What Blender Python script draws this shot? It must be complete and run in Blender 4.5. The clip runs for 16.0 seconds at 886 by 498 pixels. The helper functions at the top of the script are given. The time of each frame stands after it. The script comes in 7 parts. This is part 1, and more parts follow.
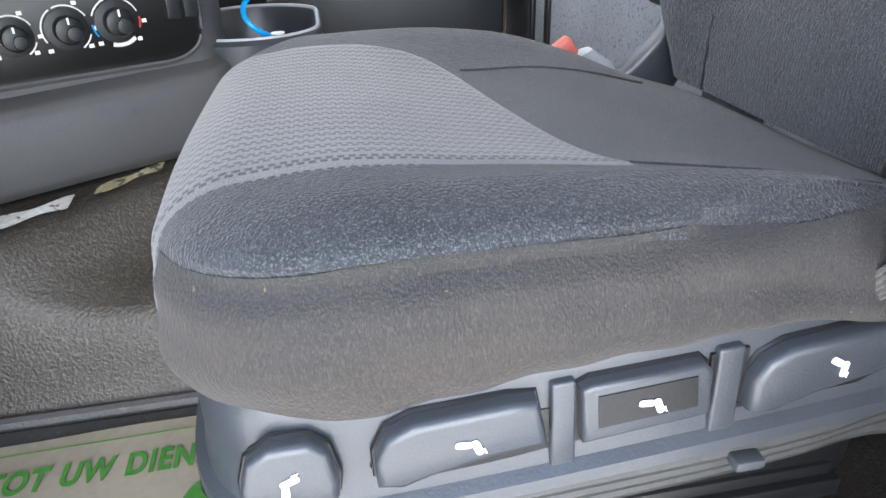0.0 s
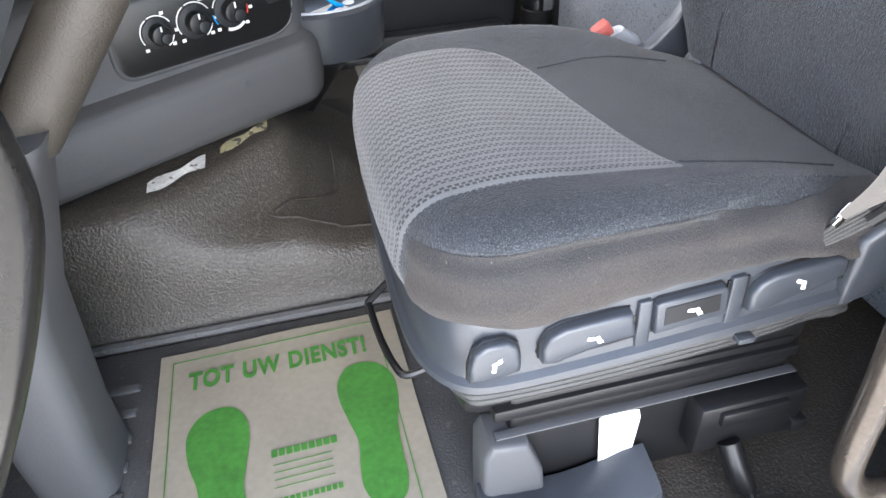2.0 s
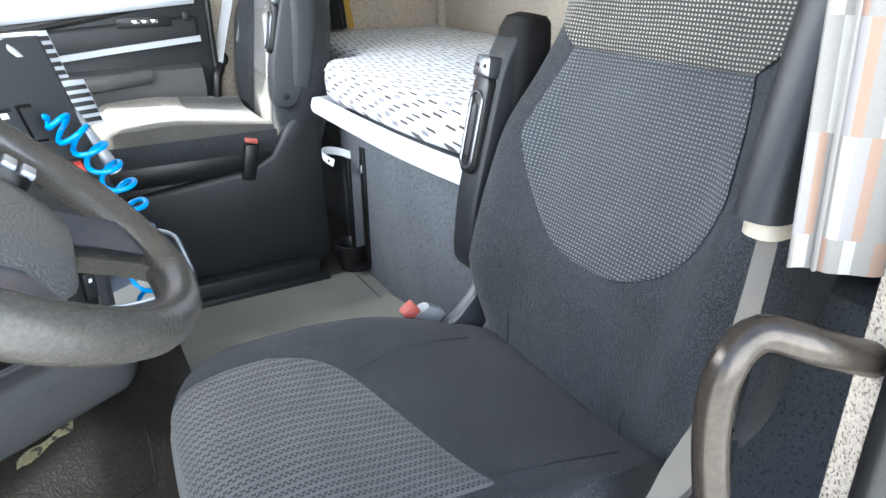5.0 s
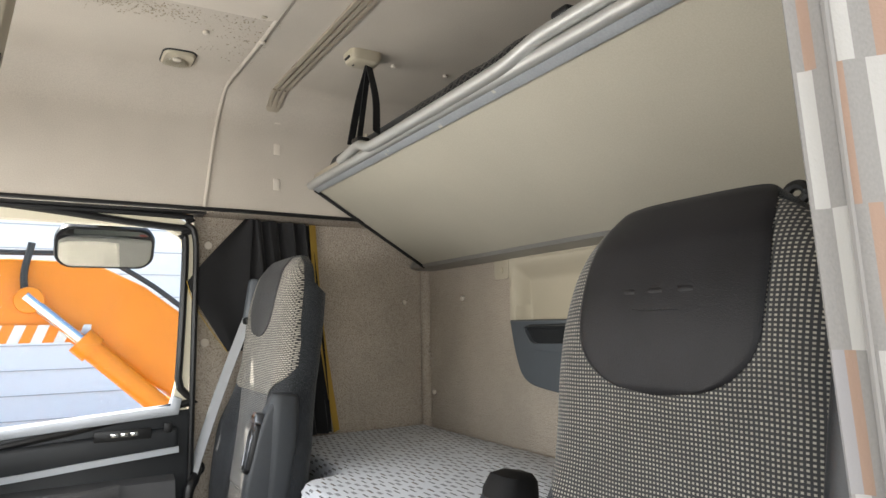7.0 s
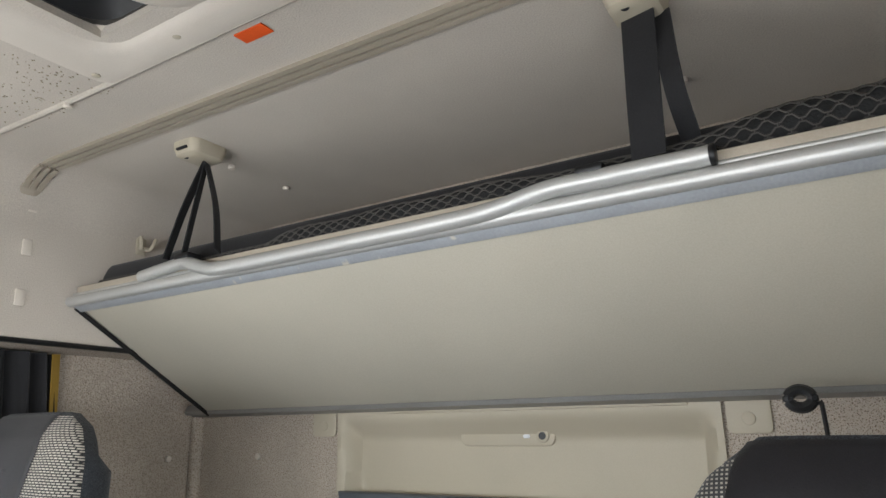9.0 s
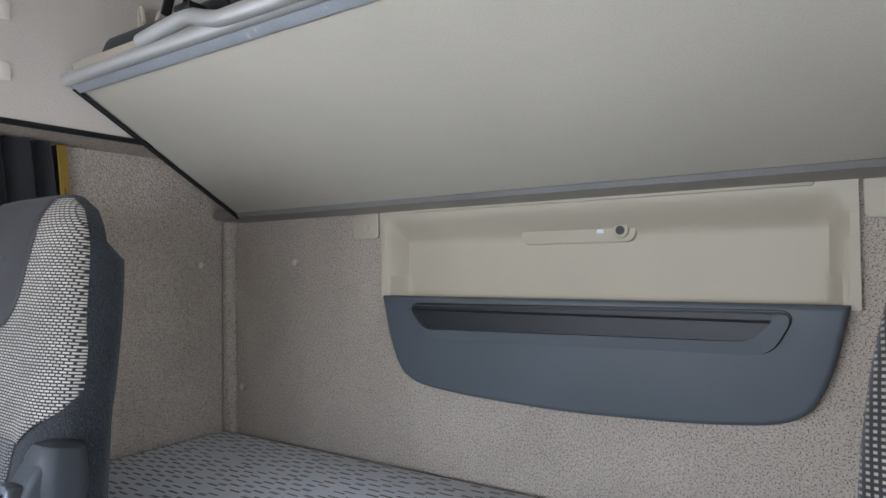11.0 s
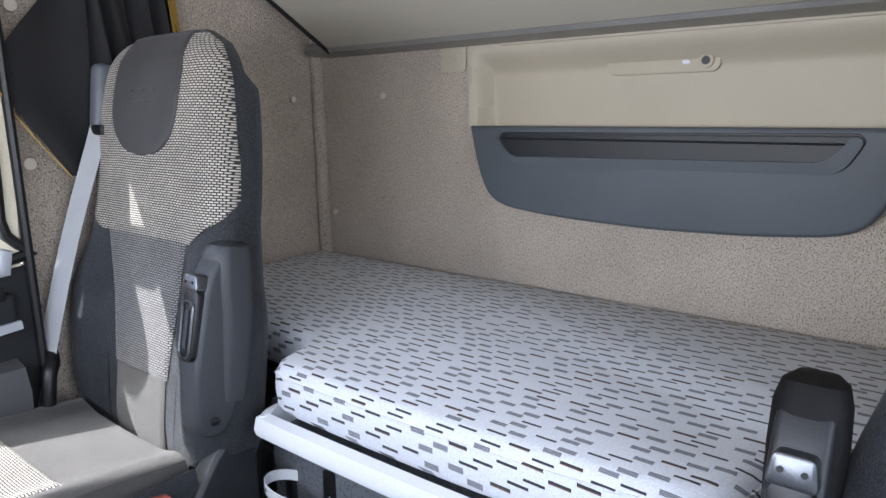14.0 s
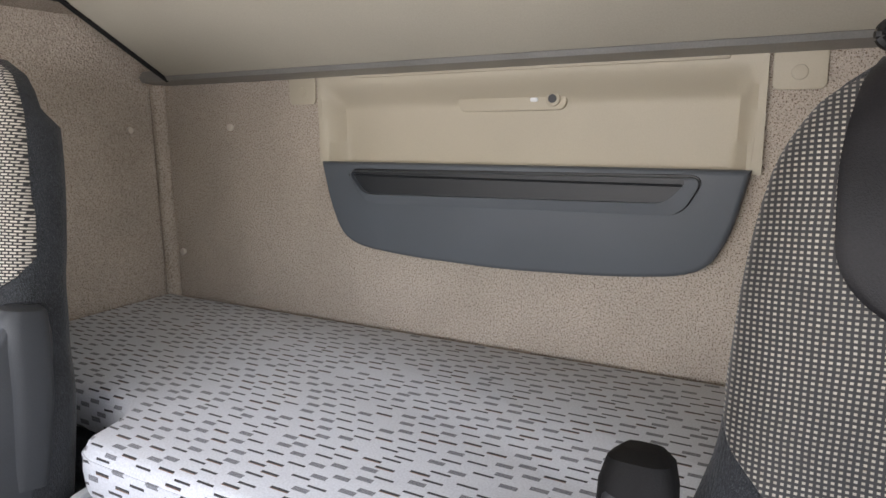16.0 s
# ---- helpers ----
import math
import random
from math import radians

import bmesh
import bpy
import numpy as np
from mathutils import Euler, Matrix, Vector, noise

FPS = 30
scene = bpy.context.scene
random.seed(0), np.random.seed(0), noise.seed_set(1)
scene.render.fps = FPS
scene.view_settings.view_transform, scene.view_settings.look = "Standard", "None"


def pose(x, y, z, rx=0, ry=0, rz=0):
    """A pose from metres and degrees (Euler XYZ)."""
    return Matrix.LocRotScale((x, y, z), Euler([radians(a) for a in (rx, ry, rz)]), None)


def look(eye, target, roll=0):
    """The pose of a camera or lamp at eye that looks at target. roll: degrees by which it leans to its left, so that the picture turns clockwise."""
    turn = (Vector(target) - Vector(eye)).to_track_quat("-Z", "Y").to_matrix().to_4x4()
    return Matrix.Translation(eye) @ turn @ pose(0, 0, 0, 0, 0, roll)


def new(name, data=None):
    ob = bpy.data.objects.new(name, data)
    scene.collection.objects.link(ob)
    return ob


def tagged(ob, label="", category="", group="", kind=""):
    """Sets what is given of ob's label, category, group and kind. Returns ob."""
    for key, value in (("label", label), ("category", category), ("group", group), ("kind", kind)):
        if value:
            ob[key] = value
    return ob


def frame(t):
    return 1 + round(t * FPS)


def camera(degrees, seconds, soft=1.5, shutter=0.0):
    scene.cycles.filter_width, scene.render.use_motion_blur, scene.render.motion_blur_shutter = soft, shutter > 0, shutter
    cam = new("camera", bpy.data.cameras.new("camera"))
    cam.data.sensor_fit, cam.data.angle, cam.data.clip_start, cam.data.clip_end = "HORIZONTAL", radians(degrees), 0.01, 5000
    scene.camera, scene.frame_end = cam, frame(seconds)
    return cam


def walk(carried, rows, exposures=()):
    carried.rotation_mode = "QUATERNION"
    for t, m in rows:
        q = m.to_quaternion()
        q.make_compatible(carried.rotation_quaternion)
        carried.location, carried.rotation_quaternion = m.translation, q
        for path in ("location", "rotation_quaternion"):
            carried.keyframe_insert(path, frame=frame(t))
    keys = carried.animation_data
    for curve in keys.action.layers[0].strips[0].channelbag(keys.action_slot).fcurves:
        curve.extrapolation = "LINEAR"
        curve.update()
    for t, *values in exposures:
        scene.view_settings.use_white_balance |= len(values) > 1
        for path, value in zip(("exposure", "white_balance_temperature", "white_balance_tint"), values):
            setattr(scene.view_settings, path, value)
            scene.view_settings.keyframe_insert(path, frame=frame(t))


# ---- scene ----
cam = camera(67.1, 16.0)
PATH = [
    (0, (0.767, -0.129, 0.59), (1.06, 1.614, -0.346), -2.0),
    (0.5, (0.762, -0.145, 0.592), (1.079, 1.592, -0.348), -2.0),
    (1, (0.74, -0.252, 0.659), (1.003, 1.359, -0.497), -3.6),
    (1.5, (0.699, -0.274, 0.733), (0.998, 1.253, -0.525), -3.6),
    (2, (0.596, -0.28, 0.794), (0.908, 1.274, -0.426), -3.5),
    (2.5, (0.546, -0.27, 0.869), (0.982, 1.358, -0.209), -3.2),
    (3, (0.519, -0.25, 0.887), (0.989, 1.321, -0.258), -3.3),
    (3.2, (0.513, -0.248, 0.887), (1.114, 1.272, -0.266), -2.7),
    (5.3, (0.642, -0.239, 0.998), (1.546, 1.405, 0.304), -1.1),
    (5.5, (0.644, -0.243, 1.013), (1.566, 1.427, 0.412), -1.0),
    (6, (0.658, -0.241, 1.053), (1.618, 1.473, 0.681), -1.0),
    (6.5, (0.669, -0.236, 1.081), (1.65, 1.503, 0.976), -1.0),
    (7, (0.685, -0.175, 1.11), (1.675, 1.548, 1.332), -1.0),
    (7.5, (0.641, 0.087, 1.245), (1.638, 1.784, 1.6), -1.4),
    (8, (0.573, 0.263, 1.25), (1.548, 1.934, 1.76), -1.8),
    (8.5, (0.538, 0.329, 1.273), (1.771, 1.818, 1.785), -1.2),
    (9, (0.524, 0.38, 1.284), (2.163, 1.406, 1.794), -1.0),
    (9.2, (0.534, 0.395, 1.286), (2.26, 1.27, 1.792), -0.9),
    (11.3, (0.785, 0.613, 1.17), (2.391, 1.804, 1.165), -1.0),
    (11.5, (0.812, 0.642, 1.155), (2.411, 1.843, 1.131), -1.0),
    (12, (0.806, 0.685, 1.112), (2.449, 1.822, 1.014), -0.6),
    (12.5, (0.819, 0.643, 1.142), (2.417, 1.782, 0.76), -1.0),
    (13, (0.732, 0.578, 1.141), (2.323, 1.72, 0.739), -1.0),
    (13.5, (0.619, 0.568, 1.146), (2.143, 1.796, 0.736), -1.0),
    (14, (0.532, 0.578, 1.167), (2.059, 1.801, 0.752), -0.9),
    (14.5, (0.511, 0.586, 1.187), (2.213, 1.552, 0.774), -0.6),
    (15, (0.512, 0.597, 1.192), (2.335, 1.307, 0.778), -0.2),
    (15.5, (0.564, 0.582, 1.195), (2.389, 1.281, 0.773), -0.3),
    (16, (0.663, 0.553, 1.204), (2.376, 1.518, 0.839), -0.6),
]
EXPOSURES = [(0.0, 2.85, 6400, 10), (1.0, 2.9, 6800, 13), (2.0, 3.05, 6450, 12), (3.2, 3.1, 6450, 12), (5.3, 2.34, 6050, 5), (6.0, 1.75, 6250, 5), (6.5, 1.6, 6500, 6), (7.0, 1.45, 6750, 8), (8.0, 1.26, 6250, 9), (8.5, 1.32, 6250, 8), (9.0, 1.5, 6200, 8), (11.3, 1.44, 5650, 12), (12.0, 1.52, 5600, 14), (12.5, 1.56, 5600, 11), (13.5, 1.58, 5750, 13), (15.0, 1.62, 6150, 13), (16.0, 1.6, 6550, 14)]
walk(cam, [(t, look(eye, target, roll)) for t, eye, target, roll in PATH], exposures=EXPOSURES)

# ---- light ----
world = bpy.data.worlds.new("sky")
scene.world = world
world.use_nodes = True
wn = world.node_tree.nodes
sky = wn.new("ShaderNodeTexSky")
sky.sky_type = "NISHITA"
sky.sun_disc = False
SUN_DIR = Vector((-0.50, 0.47, 0.80)).normalized()   # towards the sun
sky.sun_elevation = math.asin(SUN_DIR.z)
sky.sun_rotation = math.atan2(SUN_DIR.x, SUN_DIR.y)
world.node_tree.links.new(sky.outputs[0], wn["Background"].inputs[0])
wn["Background"].inputs[1].default_value = 0.15
sun = new("sun", bpy.data.lights.new("sun", "SUN"))
sun.data.energy, sun.data.angle, sun.data.color = 5.0, radians(0.5), (1.0, 0.95, 0.87)
sun.rotation_euler = SUN_DIR.to_track_quat("Z", "Y").to_euler()


def window_light(name, centre, towards, w, h, power):
    """Sky light that comes in through an opening."""
    ob = new(name, bpy.data.lights.new(name, "AREA"))
    ob.data.shape, ob.data.size, ob.data.size_y, ob.data.energy = "RECTANGLE", w, h, power
    ob.data.color = (1.0, 0.985, 0.985)
    ob.matrix_world = look(centre, towards)
    return ob


window_light("windscreen_sky", (0.02, 1.13, 1.11), (1.2, 1.13, 0.85), 1.8, 0.48, 9.5)
window_light("driver_doorway_sky", (0.3, -2.4, 1.5), (0.8, 0.8, 0.6), 3.2, 2.6, 46)


# ---- materials ----
def mat(name, colour, rough=0.6, metal=0.0, var=0.12, scale=6.0, fine=180.0, bump=0.15, dist=0.002, spec=0.4, sheen=0.0, speck=None, stretch=None):
    """Base colour with slow mottling and fine grain, and a fine relief. speck: (colour, scale, share) of small flecks."""
    m = bpy.data.materials.new(name)
    m.use_nodes = True
    nt = m.node_tree
    b = nt.nodes["Principled BSDF"]
    tc = nt.nodes.new("ShaderNodeTexCoord")
    n1, n2 = nt.nodes.new("ShaderNodeTexNoise"), nt.nodes.new("ShaderNodeTexNoise")
    n1.inputs["Scale"].default_value, n1.inputs["Detail"].default_value = scale, 5
    n2.inputs["Scale"].default_value, n2.inputs["Detail"].default_value = fine, 3
    nt.links.new(tc.outputs["Object"], n1.inputs["Vector"])
    if stretch:
        mp = nt.nodes.new("ShaderNodeMapping")
        mp.inputs["Rotation"].default_value, mp.inputs["Scale"].default_value = (0.0, radians(14), 0.0), stretch
        nt.links.new(tc.outputs["Object"], mp.inputs["Vector"])
        nt.links.new(mp.outputs[0], n2.inputs["Vector"])
    else:
        nt.links.new(tc.outputs["Object"], n2.inputs["Vector"])
    add = nt.nodes.new("ShaderNodeMath")
    add.operation = "ADD"
    nt.links.new(n1.outputs[0], add.inputs[0])
    nt.links.new(n2.outputs[0], add.inputs[1])
    rng = nt.nodes.new("ShaderNodeMapRange")
    rng.inputs[1].default_value, rng.inputs[2].default_value = 0.6, 1.4
    rng.inputs[3].default_value, rng.inputs[4].default_value = 1 - var, 1 + var
    nt.links.new(add.outputs[0], rng.inputs[0])
    mul = nt.nodes.new("ShaderNodeVectorMath")
    mul.operation = "SCALE"
    mul.inputs[0].default_value = colour
    nt.links.new(rng.outputs[0], mul.inputs["Scale"])
    out = mul.outputs[0]
    if speck:
        sc, ss, share = speck
        n3 = nt.nodes.new("ShaderNodeTexNoise")
        n3.inputs["Scale"].default_value, n3.inputs["Detail"].default_value = ss, 2
        nt.links.new(tc.outputs["Object"], n3.inputs["Vector"])
        r3 = nt.nodes.new("ShaderNodeMapRange")
        r3.inputs[1].default_value, r3.inputs[2].default_value = share, share + 0.05
        nt.links.new(n3.outputs[0], r3.inputs[0])
        mx = nt.nodes.new("ShaderNodeMix")
        mx.data_type = "RGBA"
        nt.links.new(r3.outputs[0], mx.inputs[0])
        nt.links.new(out, mx.inputs[6])
        mx.inputs[7].default_value = (*sc, 1)
        out = mx.outputs[2]
    nt.links.new(out, b.inputs["Base Color"])
    b.inputs["Roughness"].default_value, b.inputs["Metallic"].default_value = rough, metal
    b.inputs["Specular IOR Level"].default_value = spec
    if sheen:
        b.inputs["Sheen Weight"].default_value, b.inputs["Sheen Roughness"].default_value = sheen, 0.4
    if bump:
        bp = nt.nodes.new("ShaderNodeBump")
        bp.inputs["Strength"].default_value, bp.inputs["Distance"].default_value = bump, dist
        nt.links.new(n2.outputs[0], bp.inputs["Height"])
        nt.links.new(bp.outputs[0], b.inputs["Normal"])
    return m


def weave(name, thread, ground, w, h, gap, scale_bump=0.6, offset=0.5, slow=0.15):
    """Woven cloth: short light threads in rows on a dark ground, laid out by the UV map in metres."""
    m = bpy.data.materials.new(name)
    m.use_nodes = True
    nt = m.node_tree
    b = nt.nodes["Principled BSDF"]
    uv = nt.nodes.new("ShaderNodeUVMap")
    wob = nt.nodes.new("ShaderNodeTexNoise")
    wob.inputs["Scale"].default_value = 9
    nt.links.new(uv.outputs[0], wob.inputs["Vector"])
    ws = nt.nodes.new("ShaderNodeVectorMath")
    ws.operation = "MULTIPLY_ADD"
    ws.inputs[1].default_value = (0.006, 0.006, 0)
    nt.links.new(wob.outputs["Color"], ws.inputs[0])
    nt.links.new(uv.outputs[0], ws.inputs[2])
    br = nt.nodes.new("ShaderNodeTexBrick")
    br.offset, br.squash = offset, 1.0
    br.inputs["Scale"].default_value = 20.0
    br.inputs["Brick Width"].default_value, br.inputs["Row Height"].default_value = w * 20, h * 20
    br.inputs["Mortar Size"].default_value, br.inputs["Mortar Smooth"].default_value = gap * 20, 0.4
    br.inputs["Color1"].default_value = (*thread, 1)
    br.inputs["Color2"].default_value = (*[c * 0.72 for c in thread], 1)
    br.inputs["Mortar"].default_value = (*ground, 1)
    nt.links.new(ws.outputs[0], br.inputs["Vector"])
    n1 = nt.nodes.new("ShaderNodeTexNoise")
    n1.inputs["Scale"].default_value = 7
    nt.links.new(uv.outputs[0], n1.inputs["Vector"])
    rng = nt.nodes.new("ShaderNodeMapRange")
    rng.inputs[1].default_value, rng.inputs[2].default_value = 0.3, 0.7
    rng.inputs[3].default_value, rng.inputs[4].default_value = 1 - slow, 1 + slow
    nt.links.new(n1.outputs[0], rng.inputs[0])
    mul = nt.nodes.new("ShaderNodeVectorMath")
    mul.operation = "SCALE"
    nt.links.new(br.outputs["Color"], mul.inputs[0])
    nt.links.new(rng.outputs[0], mul.inputs["Scale"])
    nt.links.new(mul.outputs[0], b.inputs["Base Color"])
    b.inputs["Roughness"].default_value = 0.75
    b.inputs["Sheen Weight"].default_value = 0.15
    bp = nt.nodes.new("ShaderNodeBump")
    bp.invert = True
    bp.inputs["Strength"].default_value, bp.inputs["Distance"].default_value = scale_bump, 0.0015
    nt.links.new(br.outputs["Fac"], bp.inputs["Height"])
    nt.links.new(bp.outputs[0], b.inputs["Normal"])
    return m


class Nodes:
    """Short hand for wiring arithmetic nodes of one material."""
    def __init__(self, name):
        self.m = bpy.data.materials.new(name)
        self.m.use_nodes = True
        self.nt = self.m.node_tree
        self.bsdf = self.nt.nodes["Principled BSDF"]

    def math(self, op, *values):
        n = self.nt.nodes.new("ShaderNodeMath")
        n.operation = op
        for k, v in enumerate(values):
            if isinstance(v, (int, float)):
                n.inputs[k].default_value = v
            else:
                self.nt.links.new(v, n.inputs[k])
        return n.outputs[0]

    def between(self, x, lo, hi):
        return self.math("MULTIPLY", self.math("GREATER_THAN", x, lo), self.math("LESS_THAN", x, hi))

    def split(self, x):
        """Whole and broken part."""
        f = self.math("FLOOR", x)
        return f, self.math("SUBTRACT", x, f)

    def chance(self, a, b=0.0):
        c = self.nt.nodes.new("ShaderNodeCombineXYZ")
        for k, v in enumerate((a, b)):
            if isinstance(v, (int, float)):
                c.inputs[k].default_value = v
            else:
                self.nt.links.new(v, c.inputs[k])
        w = self.nt.nodes.new("ShaderNodeTexWhiteNoise")
        w.noise_dimensions = "2D"
        self.nt.links.new(c.outputs[0], w.inputs["Vector"])
        return w.outputs[0]

    def noise(self, coords, scale, detail=3):
        n = self.nt.nodes.new("ShaderNodeTexNoise")
        n.inputs["Scale"].default_value, n.inputs["Detail"].default_value = scale, detail
        self.nt.links.new(coords, n.inputs["Vector"])
        return n.outputs[0]

    def mix(self, fac, a, b):
        n = self.nt.nodes.new("ShaderNodeMix")
        n.data_type = "RGBA"
        self.nt.links.new(fac, n.inputs[0])
        for k, v in ((6, a), (7, b)):
            if isinstance(v, tuple):
                n.inputs[k].default_value = (*v, 1)
            else:
                self.nt.links.new(v, n.inputs[k])
        return n.outputs[2]

    def tint(self, colour, grain, amount):
        """Colour made lighter and darker by a grain of 0 to 1."""
        n = self.nt.nodes.new("ShaderNodeVectorMath")
        n.operation = "SCALE"
        if isinstance(colour, tuple):
            n.inputs[0].default_value = colour
        else:
            self.nt.links.new(colour, n.inputs[0])
        self.nt.links.new(self.math("MULTIPLY_ADD", grain, 2 * amount, 1 - amount), n.inputs["Scale"])
        return n.outputs[0]

    def finish(self, colour, height, rough=0.9, sheen=0.2, strength=0.35, dist=0.002):
        self.nt.links.new(colour, self.bsdf.inputs["Base Color"])
        self.bsdf.inputs["Roughness"].default_value, self.bsdf.inputs["Sheen Weight"].default_value = rough, sheen
        bp = self.nt.nodes.new("ShaderNodeBump")
        bp.inputs["Strength"].default_value, bp.inputs["Distance"].default_value = strength, dist
        self.nt.links.new(height, bp.inputs["Height"])
        self.nt.links.new(bp.outputs[0], self.bsdf.inputs["Normal"])
        return self.m


def rib_weave():
    """Cloth with smooth ribs from front to back, and between them two columns of small dark gaps, by the UV map in metres."""
    g = Nodes("cushion_rib_weave")
    uv = g.nt.nodes.new("ShaderNodeUVMap")
    sp = g.nt.nodes.new("ShaderNodeSeparateXYZ")
    g.nt.links.new(uv.outputs[0], sp.inputs[0])
    wander = g.noise(uv.outputs[0], 11, 2)
    col, fu = g.split(g.math("DIVIDE", g.math("MULTIPLY_ADD", wander, 0.006, sp.outputs[0]), 0.0125))
    v = g.math("DIVIDE", sp.outputs[1], 0.0066)
    row, fv = g.split(v)
    row2, fv2 = g.split(g.math("ADD", v, 0.5))
    gaps = g.math("ADD", g.math("MULTIPLY", g.between(fu, 0.42, 0.68), g.between(fv, 0.08, 0.72)), g.math("MULTIPLY", g.between(fu, 0.73, 0.99), g.between(fv2, 0.08, 0.72)))
    fine = g.noise(uv.outputs[0], 700, 3)
    slow = g.noise(uv.outputs[0], 14, 4)
    rib = g.tint(g.tint((0.084, 0.086, 0.088), fine, 0.6), slow, 0.35)
    colour = g.mix(gaps, rib, (0.0055, 0.006, 0.007))
    return g.finish(colour, g.math("SUBTRACT", fine, gaps), 0.7, 0.15, 0.6, 0.0014)


def mattress_print():
    """White ticking with staggered hatched grey blocks and dark bars that have a brown lower edge."""
    g = Nodes("mattress_print")
    tc = g.nt.nodes.new("ShaderNodeTexCoord")
    sp = g.nt.nodes.new("ShaderNodeSeparateXYZ")
    g.nt.links.new(tc.outputs["Object"], sp.inputs[0])
    X, Y, Z = sp.outputs
    row, fv = g.split(g.math("DIVIDE", g.math("ADD", X, Z), 0.0128))
    col, fu = g.split(g.math("ADD", g.math("MULTIPLY_ADD", g.chance(row, 3.0), 0.5, g.math("MULTIPLY", row, 0.764)), g.math("DIVIDE", Y, 0.041)))
    on = g.math("MULTIPLY", g.math("LESS_THAN", g.math("FLOORED_MODULO", col, 2.0), 0.5), g.math("LESS_THAN", g.chance(col, row), 0.95))
    sort, shift = g.chance(row, col), g.math("MULTIPLY", g.chance(g.math("ADD", col, 41.0), row), 0.20)
    bar = g.math("LESS_THAN", sort, 0.60)
    wide = g.between(fu, shift, g.math("ADD", shift, g.math("MULTIPLY_ADD", bar, 0.14, 0.66)))
    on = g.math("MULTIPLY", on, wide)
    hatch = g.math("GREATER_THAN", g.math("FRACT", g.math("ADD", g.math("MULTIPLY", fu, 13.0), g.math("MULTIPLY", fv, 4.0))), 0.45)
    block = g.math("MULTIPLY", on, g.math("MULTIPLY", g.math("SUBTRACT", 1.0, bar), g.between(fv, 0.06, 0.82)))
    dark = g.math("MULTIPLY", on, g.math("MULTIPLY", bar, g.between(fv, 0.28, 0.66)))
    brown = g.math("MULTIPLY", on, g.math("MULTIPLY", g.math("LESS_THAN", sort, 0.24), g.between(fv, 0.16, 0.28)))
    fine = g.noise(tc.outputs["Object"], 300)
    colour = g.tint((0.57, 0.592, 0.632), fine, 0.26)
    colour = g.mix(block, colour, g.mix(hatch, (0.30, 0.31, 0.34), (0.075, 0.078, 0.09)))
    colour = g.mix(dark, colour, (0.022, 0.021, 0.024))
    colour = g.mix(brown, colour, (0.20, 0.105, 0.06))
    return g.finish(colour, g.math("ADD", fine, g.math("MULTIPLY", g.math("ADD", block, dark), 0.4)))


def curtain_print():
    """Greige curtain with rows of upright ivory and apricot bars, shifted from row to row, by the UV map in metres."""
    g = Nodes("curtain_print")
    uv = g.nt.nodes.new("ShaderNodeUVMap")
    sp = g.nt.nodes.new("ShaderNodeSeparateXYZ")
    g.nt.links.new(uv.outputs[0], sp.inputs[0])
    row, fv = g.split(g.math("DIVIDE", sp.outputs[1], 0.078))
    u = g.math("ADD", g.math("DIVIDE", sp.outputs[0], 0.062), g.math("MULTIPLY", g.math("FLOORED_MODULO", row, 3.0), 0.37))
    col, fu = g.split(u)
    ivory = g.between(fu, 0.05, 0.29)
    apricot = g.between(fu, 0.55, 0.74)
    pale = g.math("MULTIPLY", g.math("GREATER_THAN", g.chance(col, row), 0.45), g.between(fu, 0.29, 0.55))
    fine = g.noise(uv.outputs[0], 420)
    colour = g.tint((0.155, 0.143, 0.130), fine, 0.14)
    colour = g.mix(pale, colour, (0.180, 0.168, 0.163))
    colour = g.mix(apricot, colour, (0.195, 0.125, 0.088))
    colour = g.mix(ivory, colour, (0.26, 0.245, 0.222))
    return g.finish(colour, fine, strength=0.2)


def worn_side(name, cloth, dirt):
    """Cloth that gets brown and rubbed towards its foot, in streaks; v of the UV map runs down the side."""
    g = Nodes(name)
    uv = g.nt.nodes.new("ShaderNodeUVMap")
    sp = g.nt.nodes.new("ShaderNodeSeparateXYZ")
    g.nt.links.new(uv.outputs[0], sp.inputs[0])
    tc = g.nt.nodes.new("ShaderNodeTexCoord")
    mp = g.nt.nodes.new("ShaderNodeMapping")
    mp.inputs["Scale"].default_value = (0.35, 1.0, 2.2)
    g.nt.links.new(tc.outputs["Object"], mp.inputs["Vector"])
    nap = g.nt.nodes.new("ShaderNodeMapping")
    nap.inputs["Rotation"].default_value, nap.inputs["Scale"].default_value = (0.0, radians(14), 0.0), (1.0, 1.0, 0.33)
    g.nt.links.new(tc.outputs["Object"], nap.inputs["Vector"])
    slow, fine = g.noise(mp.outputs[0], 13, 5), g.noise(nap.outputs[0], 640, 3)
    rub = g.math("ADD", sp.outputs[1], g.math("MULTIPLY_ADD", slow, 0.7, -0.35))
    rng = g.nt.nodes.new("ShaderNodeMapRange")
    rng.interpolation_type = "SMOOTHSTEP"
    rng.inputs[1].default_value, rng.inputs[2].default_value = 0.10, 0.55
    g.nt.links.new(rub, rng.inputs[0])
    colour = g.tint(g.tint(g.mix(rng.outputs[0], cloth, dirt), fine, 0.9), slow, 0.6)
    flecks = g.math("MULTIPLY", g.math("GREATER_THAN", g.noise(nap.outputs[0], 900, 2), 0.58), 0.7)
    colour = g.mix(flecks, colour, (0.032, 0.0255, 0.0215))
    crumbs = g.math("GREATER_THAN", g.noise(tc.outputs["Object"], 170, 2), 0.755)
    colour = g.mix(crumbs, colour, (0.085, 0.065, 0.045))
    return g.finish(colour, fine, 0.8, 0.06, 0.9, 0.002)


